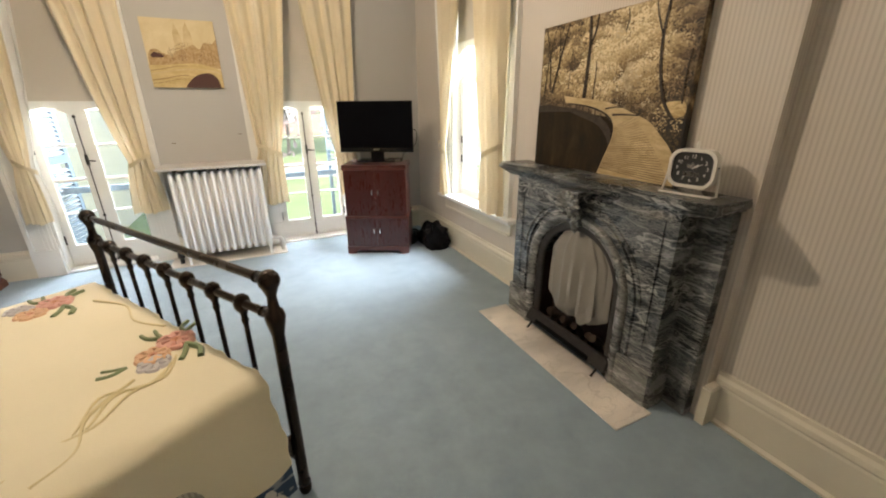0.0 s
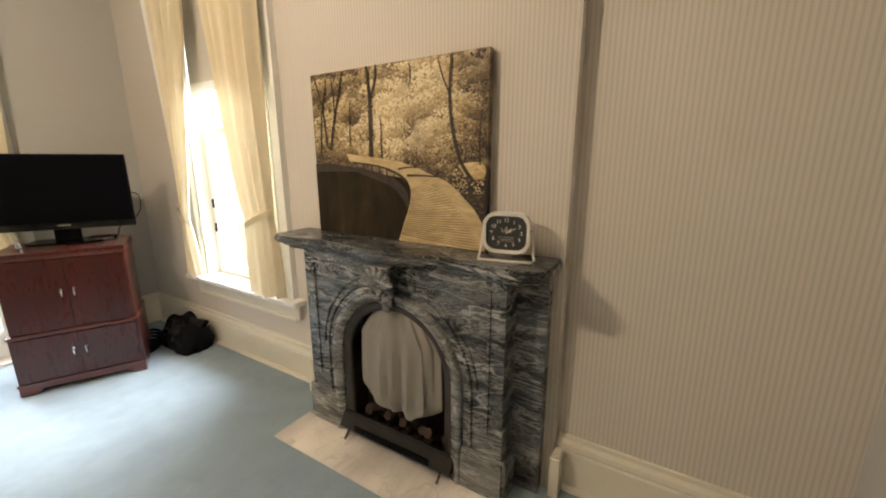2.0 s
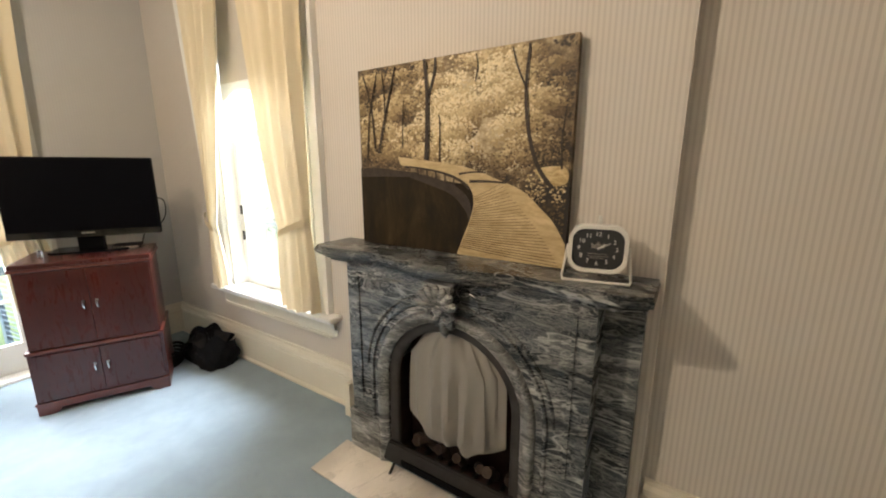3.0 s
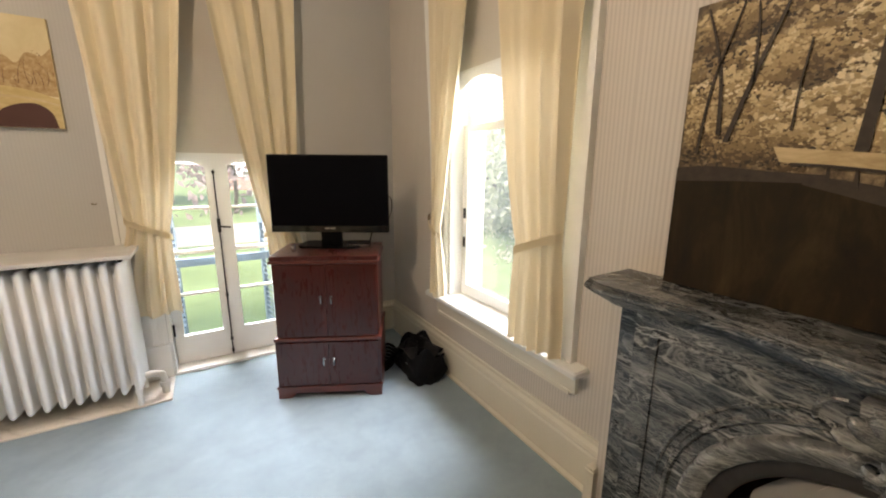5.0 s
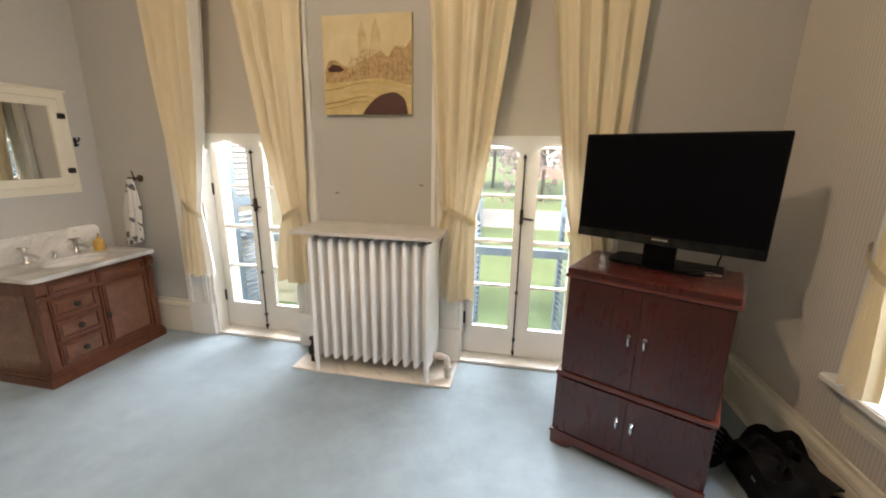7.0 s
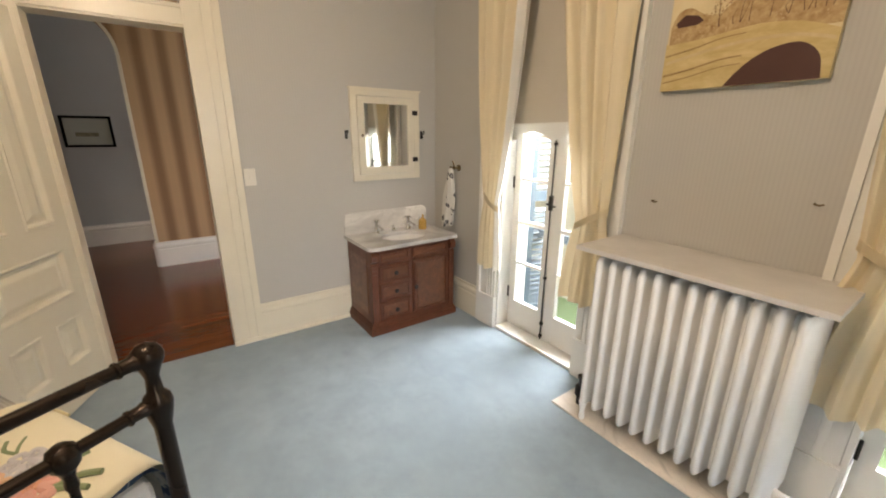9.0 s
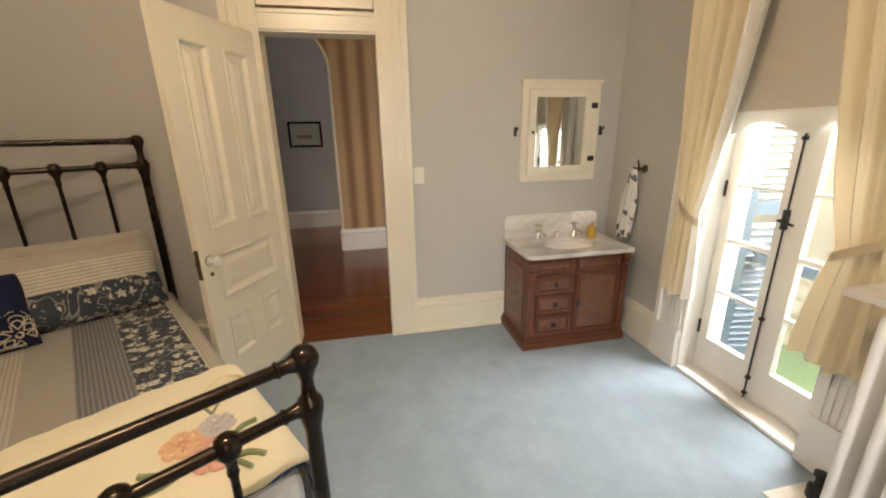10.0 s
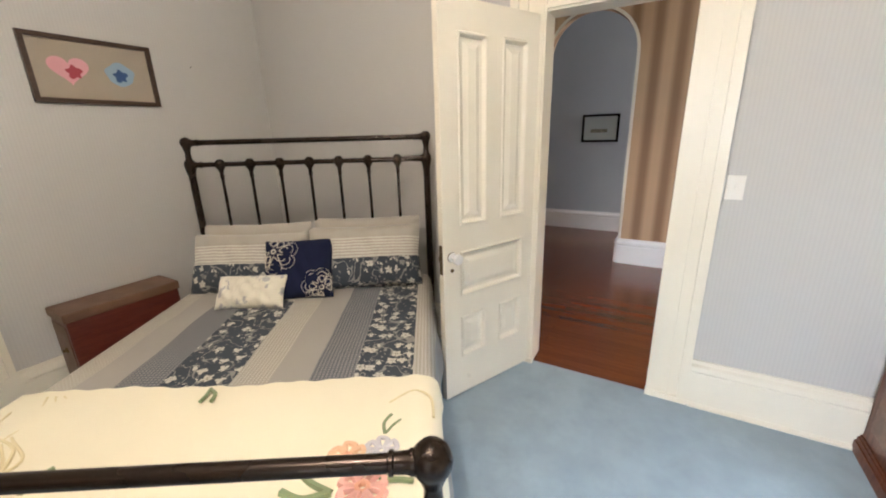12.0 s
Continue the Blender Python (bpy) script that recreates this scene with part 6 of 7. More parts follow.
def drape(x0, x1, half, top, drop_l, drop_r, seed, wave=0.012, nx=60, ragged=0.0, span=None):
    """A cover lying across the bed and hanging down both sides."""
    r = random.Random(seed)
    q = [r.uniform(0, 6.28) for _ in range(6)]
    rad = 0.06
    total = drop_l + drop_r + 2 * half

    def f(u, v):
        s = -drop_l - half + total * v if span is None else span[0] + (span[1] - span[0]) * v
        x = x0 + (x1 - x0) * u
        side = -1 if s < 0 else 1
        out = abs(s) - half
        fold = math.sin(7.5 * x + q[0]) + 0.6 * math.sin(15 * x + q[1] + 2 * side)
        if out <= -rad:
            y, z = s, top + 0.006 * math.sin(4 * x + q[2]) * math.sin(5 * s + q[3]) + 0.003 * math.sin(13 * x + 9 * s + q[4])
        elif out < rad:
            a = (out + rad) / (2 * rad) * math.pi / 2
            y, z = side * (half - rad + rad * 1.15 * math.sin(a)), top - rad * 1.15 * (1 - math.cos(a))
        else:
            d = out - rad
            y = side * (half + 0.012 + 0.10 * d + wave * fold * min(1, d * 5) * 1.6)
            z = top - rad * 1.15 - d
        if ragged and u in (0.0, 1.0):
            x += ragged * math.sin(60 * s + q[5]) + ragged * math.sin(23 * s)
        return (x, y, z)
    return grid(bmesh.new(), nx, 96 if span is None else max(6, int((span[1] - span[0]) * 50)), f)


def print_cloth(name, ground, petal, centre, scale, leafy):
    """A floral print: scattered blossoms and leaves on a ground colour."""
    m, t, p = nodes_of(name)
    v = coords(t, (1, 1, 1))
    vor = node(t, "ShaderNodeTexVoronoi", Scale=scale, Randomness=0.85)
    dist = node(t, "ShaderNodeTexNoise", Scale=scale * 2.2, Detail=3.0)
    t.links.new(v, dist.inputs["Vector"])
    mv = t.nodes.new("ShaderNodeVectorMath")
    mv.operation = "MULTIPLY_ADD"
    mv.inputs[1].default_value = (0.35 / scale,) * 3
    t.links.new(dist.outputs["Color"], mv.inputs[0])
    t.links.new(v, mv.inputs[2])
    t.links.new(mv.outputs[0], vor.inputs["Vector"])
    away = t.nodes.new("ShaderNodeVectorMath")
    away.operation = "SUBTRACT"
    t.links.new(mv.outputs[0], away.inputs[0]), t.links.new(vor.outputs["Position"], away.inputs[1])
    xyz = t.nodes.new("ShaderNodeSeparateXYZ")
    t.links.new(away.outputs[0], xyz.inputs[0])
    turn = math2(t, "ARCTAN2", xyz.outputs[1], math2(t, "ADD", xyz.outputs[0], xyz.outputs[2]))
    lobes = math2(t, "MULTIPLY", math2(t, "COSINE", math2(t, "MULTIPLY", turn, 5.0)), 0.075)
    reach = math2(t, "SUBTRACT", vor.outputs["Distance"], lobes)
    blossom = ramp(t, reach, [(0.295, 1.0), (0.33, 0.0)])
    eye = ramp(t, reach, [(0.06, 1.0), (0.09, 0.0)])
    v2 = node(t, "ShaderNodeTexVoronoi", Scale=scale * 2.3)
    t.links.new(mv.outputs[0], v2.inputs["Vector"])
    vine = math2(t, "ABSOLUTE", math2(t, "SUBTRACT", noise_of(t, v, scale * 0.55, 2, 0.5, 0.6), 0.5))
    leaf = math2(t, "MAXIMUM", ramp(t, v2.outputs["Distance"], [(0.17, 0.8), (0.23, 0.0)]), ramp(t, vine, [(0.012, 0.85), (0.022, 0.0)]))
    base = mixc(t, leaf, ground, leafy)
    base = mixc(t, blossom, base, petal)
    base = mixc(t, eye, base, centre)
    t.links.new(base, p.inputs["Base Color"])
    p.inputs["Roughness"].default_value = 0.9
    bump(t, p, noise_of(t, v, 700, 2), 0.3, 0.001)
    return m


def waffle(name, a, b, scale):
    m, t, p = nodes_of(name)
    v = coords(t)
    w1 = node(t, "ShaderNodeTexWave", Scale=scale, Distortion=0.4)
    w2 = node(t, "ShaderNodeTexWave", Scale=scale, Distortion=0.4)
    w2.bands_direction = "Y"
    t.links.new(v, w1.inputs["Vector"]), t.links.new(v, w2.inputs["Vector"])
    k = math2(t, "MULTIPLY", w1.outputs["Fac"], w2.outputs["Fac"])
    t.links.new(mixc(t, ramp(t, k, [(0.15, 0.0), (0.5, 1.0)]), b, a), p.inputs["Base Color"])
    p.inputs["Roughness"].default_value = 0.9
    bump(t, p, k, 0.5, 0.003)
    return m


FLORAL = print_cloth("navy_floral_print", (0.038, 0.047, 0.060), (0.52, 0.49, 0.41), (0.16, 0.15, 0.12), 15.5, (0.27, 0.265, 0.235))
NAVYFLOWER = print_cloth("blue_flower_print", (0.035, 0.070, 0.135), (0.60, 0.60, 0.56), (0.10, 0.13, 0.19), 9, (0.30, 0.34, 0.38))
CREAMW = waffle("cream_waffle_cloth", (0.50, 0.465, 0.39), (0.34, 0.315, 0.265), 21)
GREYBAND = cloth_material("grey_linen_band", (0.235, 0.235, 0.225), 500, 0.1)
TANBAND = cloth_material("taupe_linen_band", (0.32, 0.30, 0.26), 500, 0.1)
GREYW = waffle("grey_waffle_cloth", (0.26, 0.26, 0.255), (0.12, 0.122, 0.128), 21)
quilt = thing("quilt", "striped patchwork quilt in navy floral, grey and cream on the bed", "quilt", MC.x, MC.y, 0.0, BA)
for a_, b_, m_ in ((-1.12, -0.92, CREAMW), (-0.92, -0.82, FLORAL), (-0.82, -0.62, CREAMW), (-0.62, -0.465, TANBAND), (-0.465, -0.30, GREYW), (-0.30, -0.02, FLORAL),
                   (-0.02, 0.135, CREAMW), (0.135, 0.29, TANBAND), (0.29, 0.46, GREYW), (0.46, 0.69, FLORAL), (0.69, 0.90, CREAMW), (0.90, 1.12, GREYBAND)):
    part("quilt_strip", drape(0.06, BL - 0.10, MW + 0.008, MT + 0.006, 0.36, 0.36, 11, nx=50, span=(a_, b_)), m_, quilt, smooth=True)
BLK = cloth_material("cream_wool_blanket", (0.76, 0.70, 0.52), 260, 0.08, bumps=0.7)
under = thing("blanket", "blue flowered blanket hanging at the bed's foot", "blanket", MC.x, MC.y, 0.0, BA)
part("blanket_body", drape(BL - 0.36, BL - 0.065, MW + 0.020, MT + 0.016, 0.47, 0.47, 23, 0.014, nx=20), NAVYFLOWER, under, smooth=True)
throw = thing("throw_blanket", "cream throw blanket with embroidered flowers across the bed's foot", "blanket", MC.x, MC.y, 0.0, BA)
X0, X1 = 1.265, BL - 0.062
part("throw_body", drape(X0, X1, MW + 0.032, MT + 0.028, 0.36, 0.14, 31, 0.016, nx=50, ragged=0.004), BLK, throw, smooth=True)
YARN = {k: cloth_material(k + "_embroidery_yarn", c, 300, 0.15) for k, c in (("coral", (0.66, 0.33, 0.21)), ("peach", (0.72, 0.46, 0.28)), ("lilac", (0.54, 0.52, 0.53)), ("green", (0.21, 0.26, 0.13)), ("gold", (0.70, 0.61, 0.36)), ("rose", (0.70, 0.38, 0.31)))}


def yarn(name, pts, r, color, y0=0.0, x0=0.0, scale=1.0, turn=0.0):
    c, s = math.cos(turn), math.sin(turn)
    line = [(x0 + scale * (c * x - s * y), y0 + scale * (s * x + c * y), MT + 0.031) for x, y in smooth_line(pts, 6)]
    part(name, tube(bmesh.new(), line, r, 6), YARN[color], throw, smooth=True)


def flower(x, y, size, color, inner):
    for k in range(6):
        a = k * math.pi / 3
        yarn("petal", [(0.30 * math.cos(a - 0.45), 0.35 * math.sin(a - 0.45)), (0.95 * math.cos(a - 0.35), 0.95 * math.sin(a - 0.35)), (1.05 * math.cos(a + 0.25), 1.05 * math.sin(a + 0.25)), (0.4 * math.cos(a + 0.45), 0.4 * math.sin(a + 0.45))], size * 0.21, color, y, x, size)
    yarn("flower_centre", [(0.28 * math.cos(q), 0.28 * math.sin(q)) for q in (0, 1.2, 2.4, 3.6, 4.8, 6.1)], size * 0.17, inner, y, x, size)


def leafy(x, y, size, turn):
    yarn("leaf", [(0, 0), (0.5, 0.22), (1.0, 0.10)], size * 0.09, "green", y, x, size, turn)
    yarn("leaf", [(0, 0), (0.45, -0.15), (0.8, -0.35)], size * 0.08, "green", y, x, size, turn)


for fx, fy, mir in ((1.75, 0.57, 1), (1.90, -0.27, -1)):
    flower(fx, fy + 0.01 * mir, 0.058, "rose", "coral")
    flower(fx - 0.10, fy - 0.05, 0.050, "peach", "coral")
    flower(fx - 0.12, fy + (0.045 if mir > 0 else -0.11), 0.046, "lilac", "lilac")
    leafy(fx + 0.01, fy - 0.07, 0.13, -1.75), leafy(fx + 0.05, fy + 0.03, 0.10, 0.9), leafy(fx - 0.185, fy + 0.05 * mir, 0.085, 2.9), leafy(fx - 0.02, fy + 0.055, 0.10, 1.9)
    if mir < 0:
        for k in range(3):
            d = 0.030 * k
            yarn("scroll", [(fx - 0.05 - d, fy - 0.12 - d), (fx - 0.13 - d, fy - 0.22), (fx - 0.24 - d, fy - 0.22 + d), (fx - 0.36 - d, fy - 0.30), (fx - 0.47 - d, fy - 0.29 + d), (fx - 0.60, fy - 0.36 + d)], 0.005, "gold")
yarn("scroll", [(1.42, 0.62), (1.36, 0.70), (1.40, 0.76), (1.50, 0.77)], 0.005, "gold")
yarn("scroll", [(1.86, 0.45), (1.92, 0.25), (1.88, 0.05), (1.93, -0.12)], 0.006, "gold")
yarn("scroll", [(1.70, -0.42), (1.55, -0.50), (1.48, -0.64), (1.38, -0.68)], 0.006, "gold")
leafy(X0 + 0.03, -0.05, 0.08, 0.4)


# ---- pillows ----
def pillow(name, label, x, y, z, w, h, t, lean, spin, mats, bands=None, seed=0):
    """A soft pillow leaning towards the headboard; bands are (upper limit from 0 to 1 of its height, material)."""
    ob = thing(name, label, "pillow")
    ob.matrix_world = pose(MC.x, MC.y, 0, 0, 0, BA) @ pose(x, y, z, 0, 0, spin) @ pose(0, 0, 0, 0, lean)
    r = random.Random(seed)
    q = [r.uniform(0, 6.28) for _ in range(4)]

    def half(sign):
        def f(u, v):
            a, b = 2 * u - 1, 2 * v - 1
            edge = max(0.0, (1 - abs(a) ** 3.0) * (1 - abs(b) ** 3.0)) ** 0.5
            pin = 1 - 0.05 * (1 - abs(b)) * abs(a) ** 4 - 0.0
            pin2 = 1 - 0.05 * (1 - abs(a)) * abs(b) ** 4
            wr = 0.008 * math.sin(9 * a + q[0]) * math.sin(7 * b + q[1]) + 0.004 * math.sin(19 * a + 6 * b + q[2])
            return (sign * (t / 2 * edge + wr * edge), w / 2 * a * pin, h / 2 * b * pin2 + h / 2)
        return f
    bm = bmesh.new()
    for s in (1, -1):
        grid(bm, 28, 28, half(s))
    bmesh.ops.remove_doubles(bm, verts=bm.verts, dist=0.0008)
    if not bands:
        part("cover", bm, mats, ob, smooth=True)
        return ob
    low = -1.0
    for lim, m_ in bands:
        b2 = bm.copy()
        bmesh.ops.delete(b2, geom=[f for f in b2.faces if not low < f.calc_center_median().z / h <= lim], context="FACES")
        part("cover_band", b2, m_, ob, smooth=True)
        low = lim
    bm.free()
    return ob


def ridged(name, a, b, scale):
    """Rows of stitched ridges running across."""
    m, t, p = nodes_of(name)
    w = node(t, "ShaderNodeTexWave", Scale=scale, Distortion=0.5, Detail=1.0)
    w.bands_direction = "Z"
    v = coords(t)
    t.links.new(v, w.inputs["Vector"])
    base = mixc(t, ramp(t, w.outputs["Fac"], [(0.1, 0.0), (0.45, 1.0)]), b, a)
    base = mixc(t, ramp(t, noise_of(t, v, 60, 3), [(0.4, 0.25), (0.6, 0.0)]), base, b)
    t.links.new(base, p.inputs["Base Color"])
    p.inputs["Roughness"].default_value = 0.9
    bump(t, p, w.outputs["Fac"], 0.6, 0.004)
    return m


CREAMROWS = ridged("cream_stitched_rows", (0.56, 0.53, 0.45), (0.36, 0.335, 0.285), 17)
SHAM = cloth_material("grey_oatmeal_sham", (0.40, 0.37, 0.31), 500, 0.1)
bands = [(0.46, FLORAL), (0.80, CREAMROWS), (1.1, SHAM)]
pillow("sleeping_pillow", "oatmeal pillow behind the shams", 0.10, 0.36, MT - 0.01, 0.70, 0.42, 0.16, -14, 0, SHAM, None, 1)
pillow("sleeping_pillow", "oatmeal pillow behind the shams", 0.10, -0.36, MT - 0.01, 0.70, 0.40, 0.16, -14, 0, SHAM, None, 2)
pillow("pillow_sham", "quilted sham in cream rows and navy floral, upright", 0.28, 0.37, MT, 0.70, 0.40, 0.17, -24, 3, None, bands, 3)
pillow("pillow_sham", "quilted sham in cream rows and navy floral, leaning", 0.30, -0.37, MT, 0.70, 0.38, 0.17, -26, -3, None, bands, 4)
NAVY = cloth_material("navy_velvet", (0.012, 0.016, 0.042), 600, 0.2)
np_ = pillow("throw_cushion", "navy square cushion with beige embroidered medallions", 0.43, -0.005, MT + 0.005, 0.40, 0.37, 0.14, -33, 5, NAVY, None, 5)
BEIGE = cloth_material("beige_embroidery", (0.50, 0.45, 0.36), 400, 0.1)


def medallion(parent, cy, cz, size, aim):
    """A lotus: pointed petals in nested outlines that fan out about the aim angle."""
    def lift(y, z):
        return 0.0695 * max(0, (1 - abs(y / 0.2) ** 3) * (1 - abs((z - 0.185) / 0.185) ** 3)) ** 0.5 + 0.001
    for k in range(7):
        a = radians(aim - 132 + 44 * k)
        long_ = size * (1.0 - 0.06 * abs(k - 3))
        for rr, thick in ((1.0, 0.0018), (0.76, 0.0026), (0.48, 0.0030)):
            pts = []
            for j in range(13):
                q = j / 12
                along = long_ * (0.22 + 0.78 * rr * (1 - abs(2 * q - 1) ** 1.6))
                side = size * 0.27 * rr * math.sin(2 * math.pi * q) * (1.0 if rr < 1 else 1.1)
                pts.append((cy + along * math.cos(a) - side * math.sin(a), cz + along * math.sin(a) + side * math.cos(a)))
            pts = [(lift(y, z), y, z) for y, z in pts if abs(y) < 0.194 and 0.006 < z < 0.364]
            if len(pts) > 3:
                part("embroidery", tube(bmesh.new(), pts, thick, 5), BEIGE, parent)
    pts = [(lift(cy, cz), cy + 0.012 * math.cos(q), cz + 0.012 * math.sin(q)) for q in [0.7 * j for j in range(10)]]
    part("embroidery", tube(bmesh.new(), pts, 0.005, 5), BEIGE, parent)


medallion(np_, -0.135, 0.285, 0.15, -40), medallion(np_, 0.14, 0.055, 0.12, 130)
SPRIG = print_cloth("cream_sprig_print", (0.70, 0.66, 0.54), (0.42, 0.41, 0.39), (0.22, 0.22, 0.23), 13, (0.64, 0.60, 0.49))
pillow("lumbar_cushion", "small cream cushion with faint grey sprigs", 0.545, -0.245, MT + 0.008, 0.385, 0.195, 0.12, -38, -2, SPRIG, None, 6)

# ---- chest and the picture above it ----
chest = thing("wooden_chest", "red-brown wooden chest with a worn lid against the wall", "chest", 0.34, 1.555, 0.0, 0)
part("body", cube(-0.29, 0.29, -0.12, 0.12, 0.02, 0.545, 0.006), TRUNKWOOD, chest)
part("lid", cube(-0.30, 0.30, -0.128, 0.128, 0.545, 0.60, 0.010), TRUNKTOP, chest, "worn brown lid")
part("end_panel", cube(0.29, 0.296, -0.10, 0.10, 0.05, 0.52, 0.002), TRUNKTOP, chest)
bm = bmesh.new()
lathe(bm, [(0.018, 0), (0.018, 0.006), (0.008, 0.012), (0.014, 0.022)], 12, pose(0.296, 0.02, 0.36, 0, 90))
part("knob", bm, BRASS, chest, smooth=True)
for x in (-0.25, 0.25):
    for y in (-0.09, 0.09):
        part("foot", cube(x - 0.02, x + 0.02, y - 0.02, y + 0.02, 0, 0.02), TRUNKWOOD, chest)
hp = thing("framed_handprints", "dark wooden frame with pink heart and blue painted shape", "picture", 0.095, YS + 0.003, 1.905)
FRAMEW = wood_material("dark_walnut_frame", (0.030, 0.015, 0.009), (0.070, 0.036, 0.02), 0.4, (1, 6, 6), 0.2)
bm = bmesh.new()
for q in ((-0.31, 0.31, 0.155, 0.18), (-0.31, 0.31, -0.18, -0.155), (-0.31, -0.285, -0.155, 0.155), (0.285, 0.31, -0.155, 0.155)):
    box(bm, q[0], q[1], 0, 0.024, q[2], q[3])
part("frame", bm, FRAMEW, hp)
part("backing_board", cube(-0.285, 0.285, 0.0, 0.008, -0.155, 0.155), surface("tan_linen_board", (0.36, 0.31, 0.24), 0.8, vary=0.08), hp)


def print_shape(name, outline, mat_, lift):
    bm = prism(bmesh.new(), outline, 0.001, pose(0, 0.009 + lift * 0.0012, 0, 90))
    part(name, bm, mat_, hp)


PINK, ROSE, SKYB, DEEPB = (surface(n, c, 0.7, vary=0.12) for n, c in (("pink_poster_paint", (0.66, 0.33, 0.36)), ("rose_poster_paint", (0.36, 0.05, 0.07)), ("pale_blue_paint", (0.26, 0.36, 0.47)), ("deep_blue_paint", (0.035, 0.085, 0.22))))
heart = [(0.0045 * 16 * math.sin(a) ** 3, 0.0046 * (13 * math.cos(a) - 5 * math.cos(2 * a) - 2 * math.cos(3 * a) - math.cos(4 * a))) for a in [2 * math.pi * k / 40 for k in range(40)]]
print_shape("heart", [(x * 1.3 + 0.125, z * 1.15 + 0.005) for x, z in heart], PINK, 0)
print_shape("cloud", [(-0.12 + 0.075 * math.cos(a) * (1 + 0.08 * math.sin(5 * a)), 0.0 + 0.065 * math.sin(a) * (1 + 0.08 * math.cos(4 * a))) for a in [2 * math.pi * k / 36 for k in range(36)]], SKYB, 0)
for cx, mt_ in ((0.105, ROSE), (-0.12, DEEPB)):
    print_shape("paint_blot", [(cx + 0.034 * math.cos(a) * (1 + 0.25 * math.sin(5 * a)), -0.010 + 0.034 * math.sin(a) * (1 + 0.2 * math.sin(5 * a + 1))) for a in [2 * math.pi * k / 40 for k in range(40)]], mt_, 1)

# ---- washstand ----
ws = thing("washstand", "carved walnut washstand with drawers and a cupboard door", "washstand", XW + 0.03, 5.39, 0.0)
WD, WW, WH = 0.43, 0.755, 0.685
bm = cube(0.0, WD, 0, WW, 0.06, WH - 0.15, 0.004)
box(bm, WD - 0.02, WD, 0, WW, WH - 0.15, WH), box(bm, 0, 0.02, 0, WW, WH - 0.15, WH)
box(bm, 0.02, WD - 0.02, 0, 0.02, WH - 0.15, WH), box(bm, 0.02, WD - 0.02, WW - 0.02, WW, WH - 0.15, WH)
part("carcass", bm, WALNUT, ws)
bm = bmesh.new()
box(bm, -0.005, WD + 0.022, -0.022, WW + 0.022, 0.0, 0.055), box(bm, -0.005, WD + 0.014, -0.014, WW + 0.014, 0.055, 0.075), box(bm, -0.005, WD + 0.007, -0.007, WW + 0.007, 0.075, 0.088)
part("base_moulding", bm, WALNUT, ws)
for y in (0.0, WW - 0.05):
    bm = cube(WD - 0.012, WD + 0.016, y, y + 0.05, 0.10, WH - 0.10, 0.004)
    for k in range(3):
        box(bm, WD + 0.012, WD + 0.024, y + 0.006, y + 0.044, WH - 0.20 + k * 0.03, WH - 0.185 + k * 0.03)
    prism(bm, [(0, 0), (0.03, 0.02), (0.04, 0.06), (0.02, 0.09), (0, 0.09)], 0.05, pose(WD - 0.002, y + 0.05, WH - 0.10, 90))
    part("pilaster", bm, WALNUT, ws)


def front(name, y0, y1, z0, z1, knobs, big=False):
    bm = cube(WD, WD + 0.012, y0, y1, z0, z1, 0.002)
    for q in ((y0 + 0.012, y1 - 0.012, z0 + 0.010, z0 + 0.022), (y0 + 0.012, y1 - 0.012, z1 - 0.022, z1 - 0.010), (y0 + 0.012, y0 + 0.026, z0 + 0.022, z1 - 0.022), (y1 - 0.026, y1 - 0.012, z0 + 0.022, z1 - 0.022)):
        box(bm, WD + 0.012, WD + 0.021, *q)
    d = part(name, bm, WALNUT, ws)
    part("panel", cube(WD + 0.012, WD + 0.017, y0 + 0.034, y1 - 0.034, z0 + 0.030, z1 - 0.030, 0.002), BURL, d, "burl veneer panel")
    for y, z in knobs:
        part("knob", lathe(bmesh.new(), [(0.008, 0), (0.007, 0.010), (0.016, 0.018), (0.018, 0.026), (0.010, 0.032)], 14, pose(WD + 0.012, y, z, 0, 90)), DARKMETAL, d, "dark turned knob", True)


front("drawer", 0.06, 0.335, 0.575, 0.660, [])
front("drawer", 0.355, 0.695, 0.575, 0.660, [])
for k, (z0, z1) in enumerate(((0.425, 0.555), (0.275, 0.410), (0.110, 0.260))):
    front("drawer", 0.06, 0.335, z0, z1, [(0.197, (z0 + z1) / 2)])
front("cupboard_door", 0.355, 0.695, 0.110, 0.555, [(0.372, 0.335)])
bm = cube(0.06, WD - 0.06, -0.006, 0.0, 0.16, 0.60, 0.002)
part("side_panel", bm, BURL, ws)
top = thing("marble_vanity_top", "white veined marble top with a sunken oval basin", "vanity top", XW, 5.39, WH + 0.001)
TD = 0.505
SX, SY, SA, SB = 0.28, WW / 2 + 0.01, 0.135, 0.195
bm = bmesh.new()
outer = [(TD - 0.05 + 0.05 * math.sin(radians(a)), -0.02 + 0.05 - 0.05 * math.cos(radians(a))) for a in range(0, 91, 15)]
outer = [(0.001, -0.02)] + outer + [(TD - 0.02 + 0.02 * math.cos(radians(a)), WW - 0.0 + 0.02 * math.sin(radians(a))) for a in range(0, 91, 30)] + [(0.001, WW + 0.02)]
N = 48
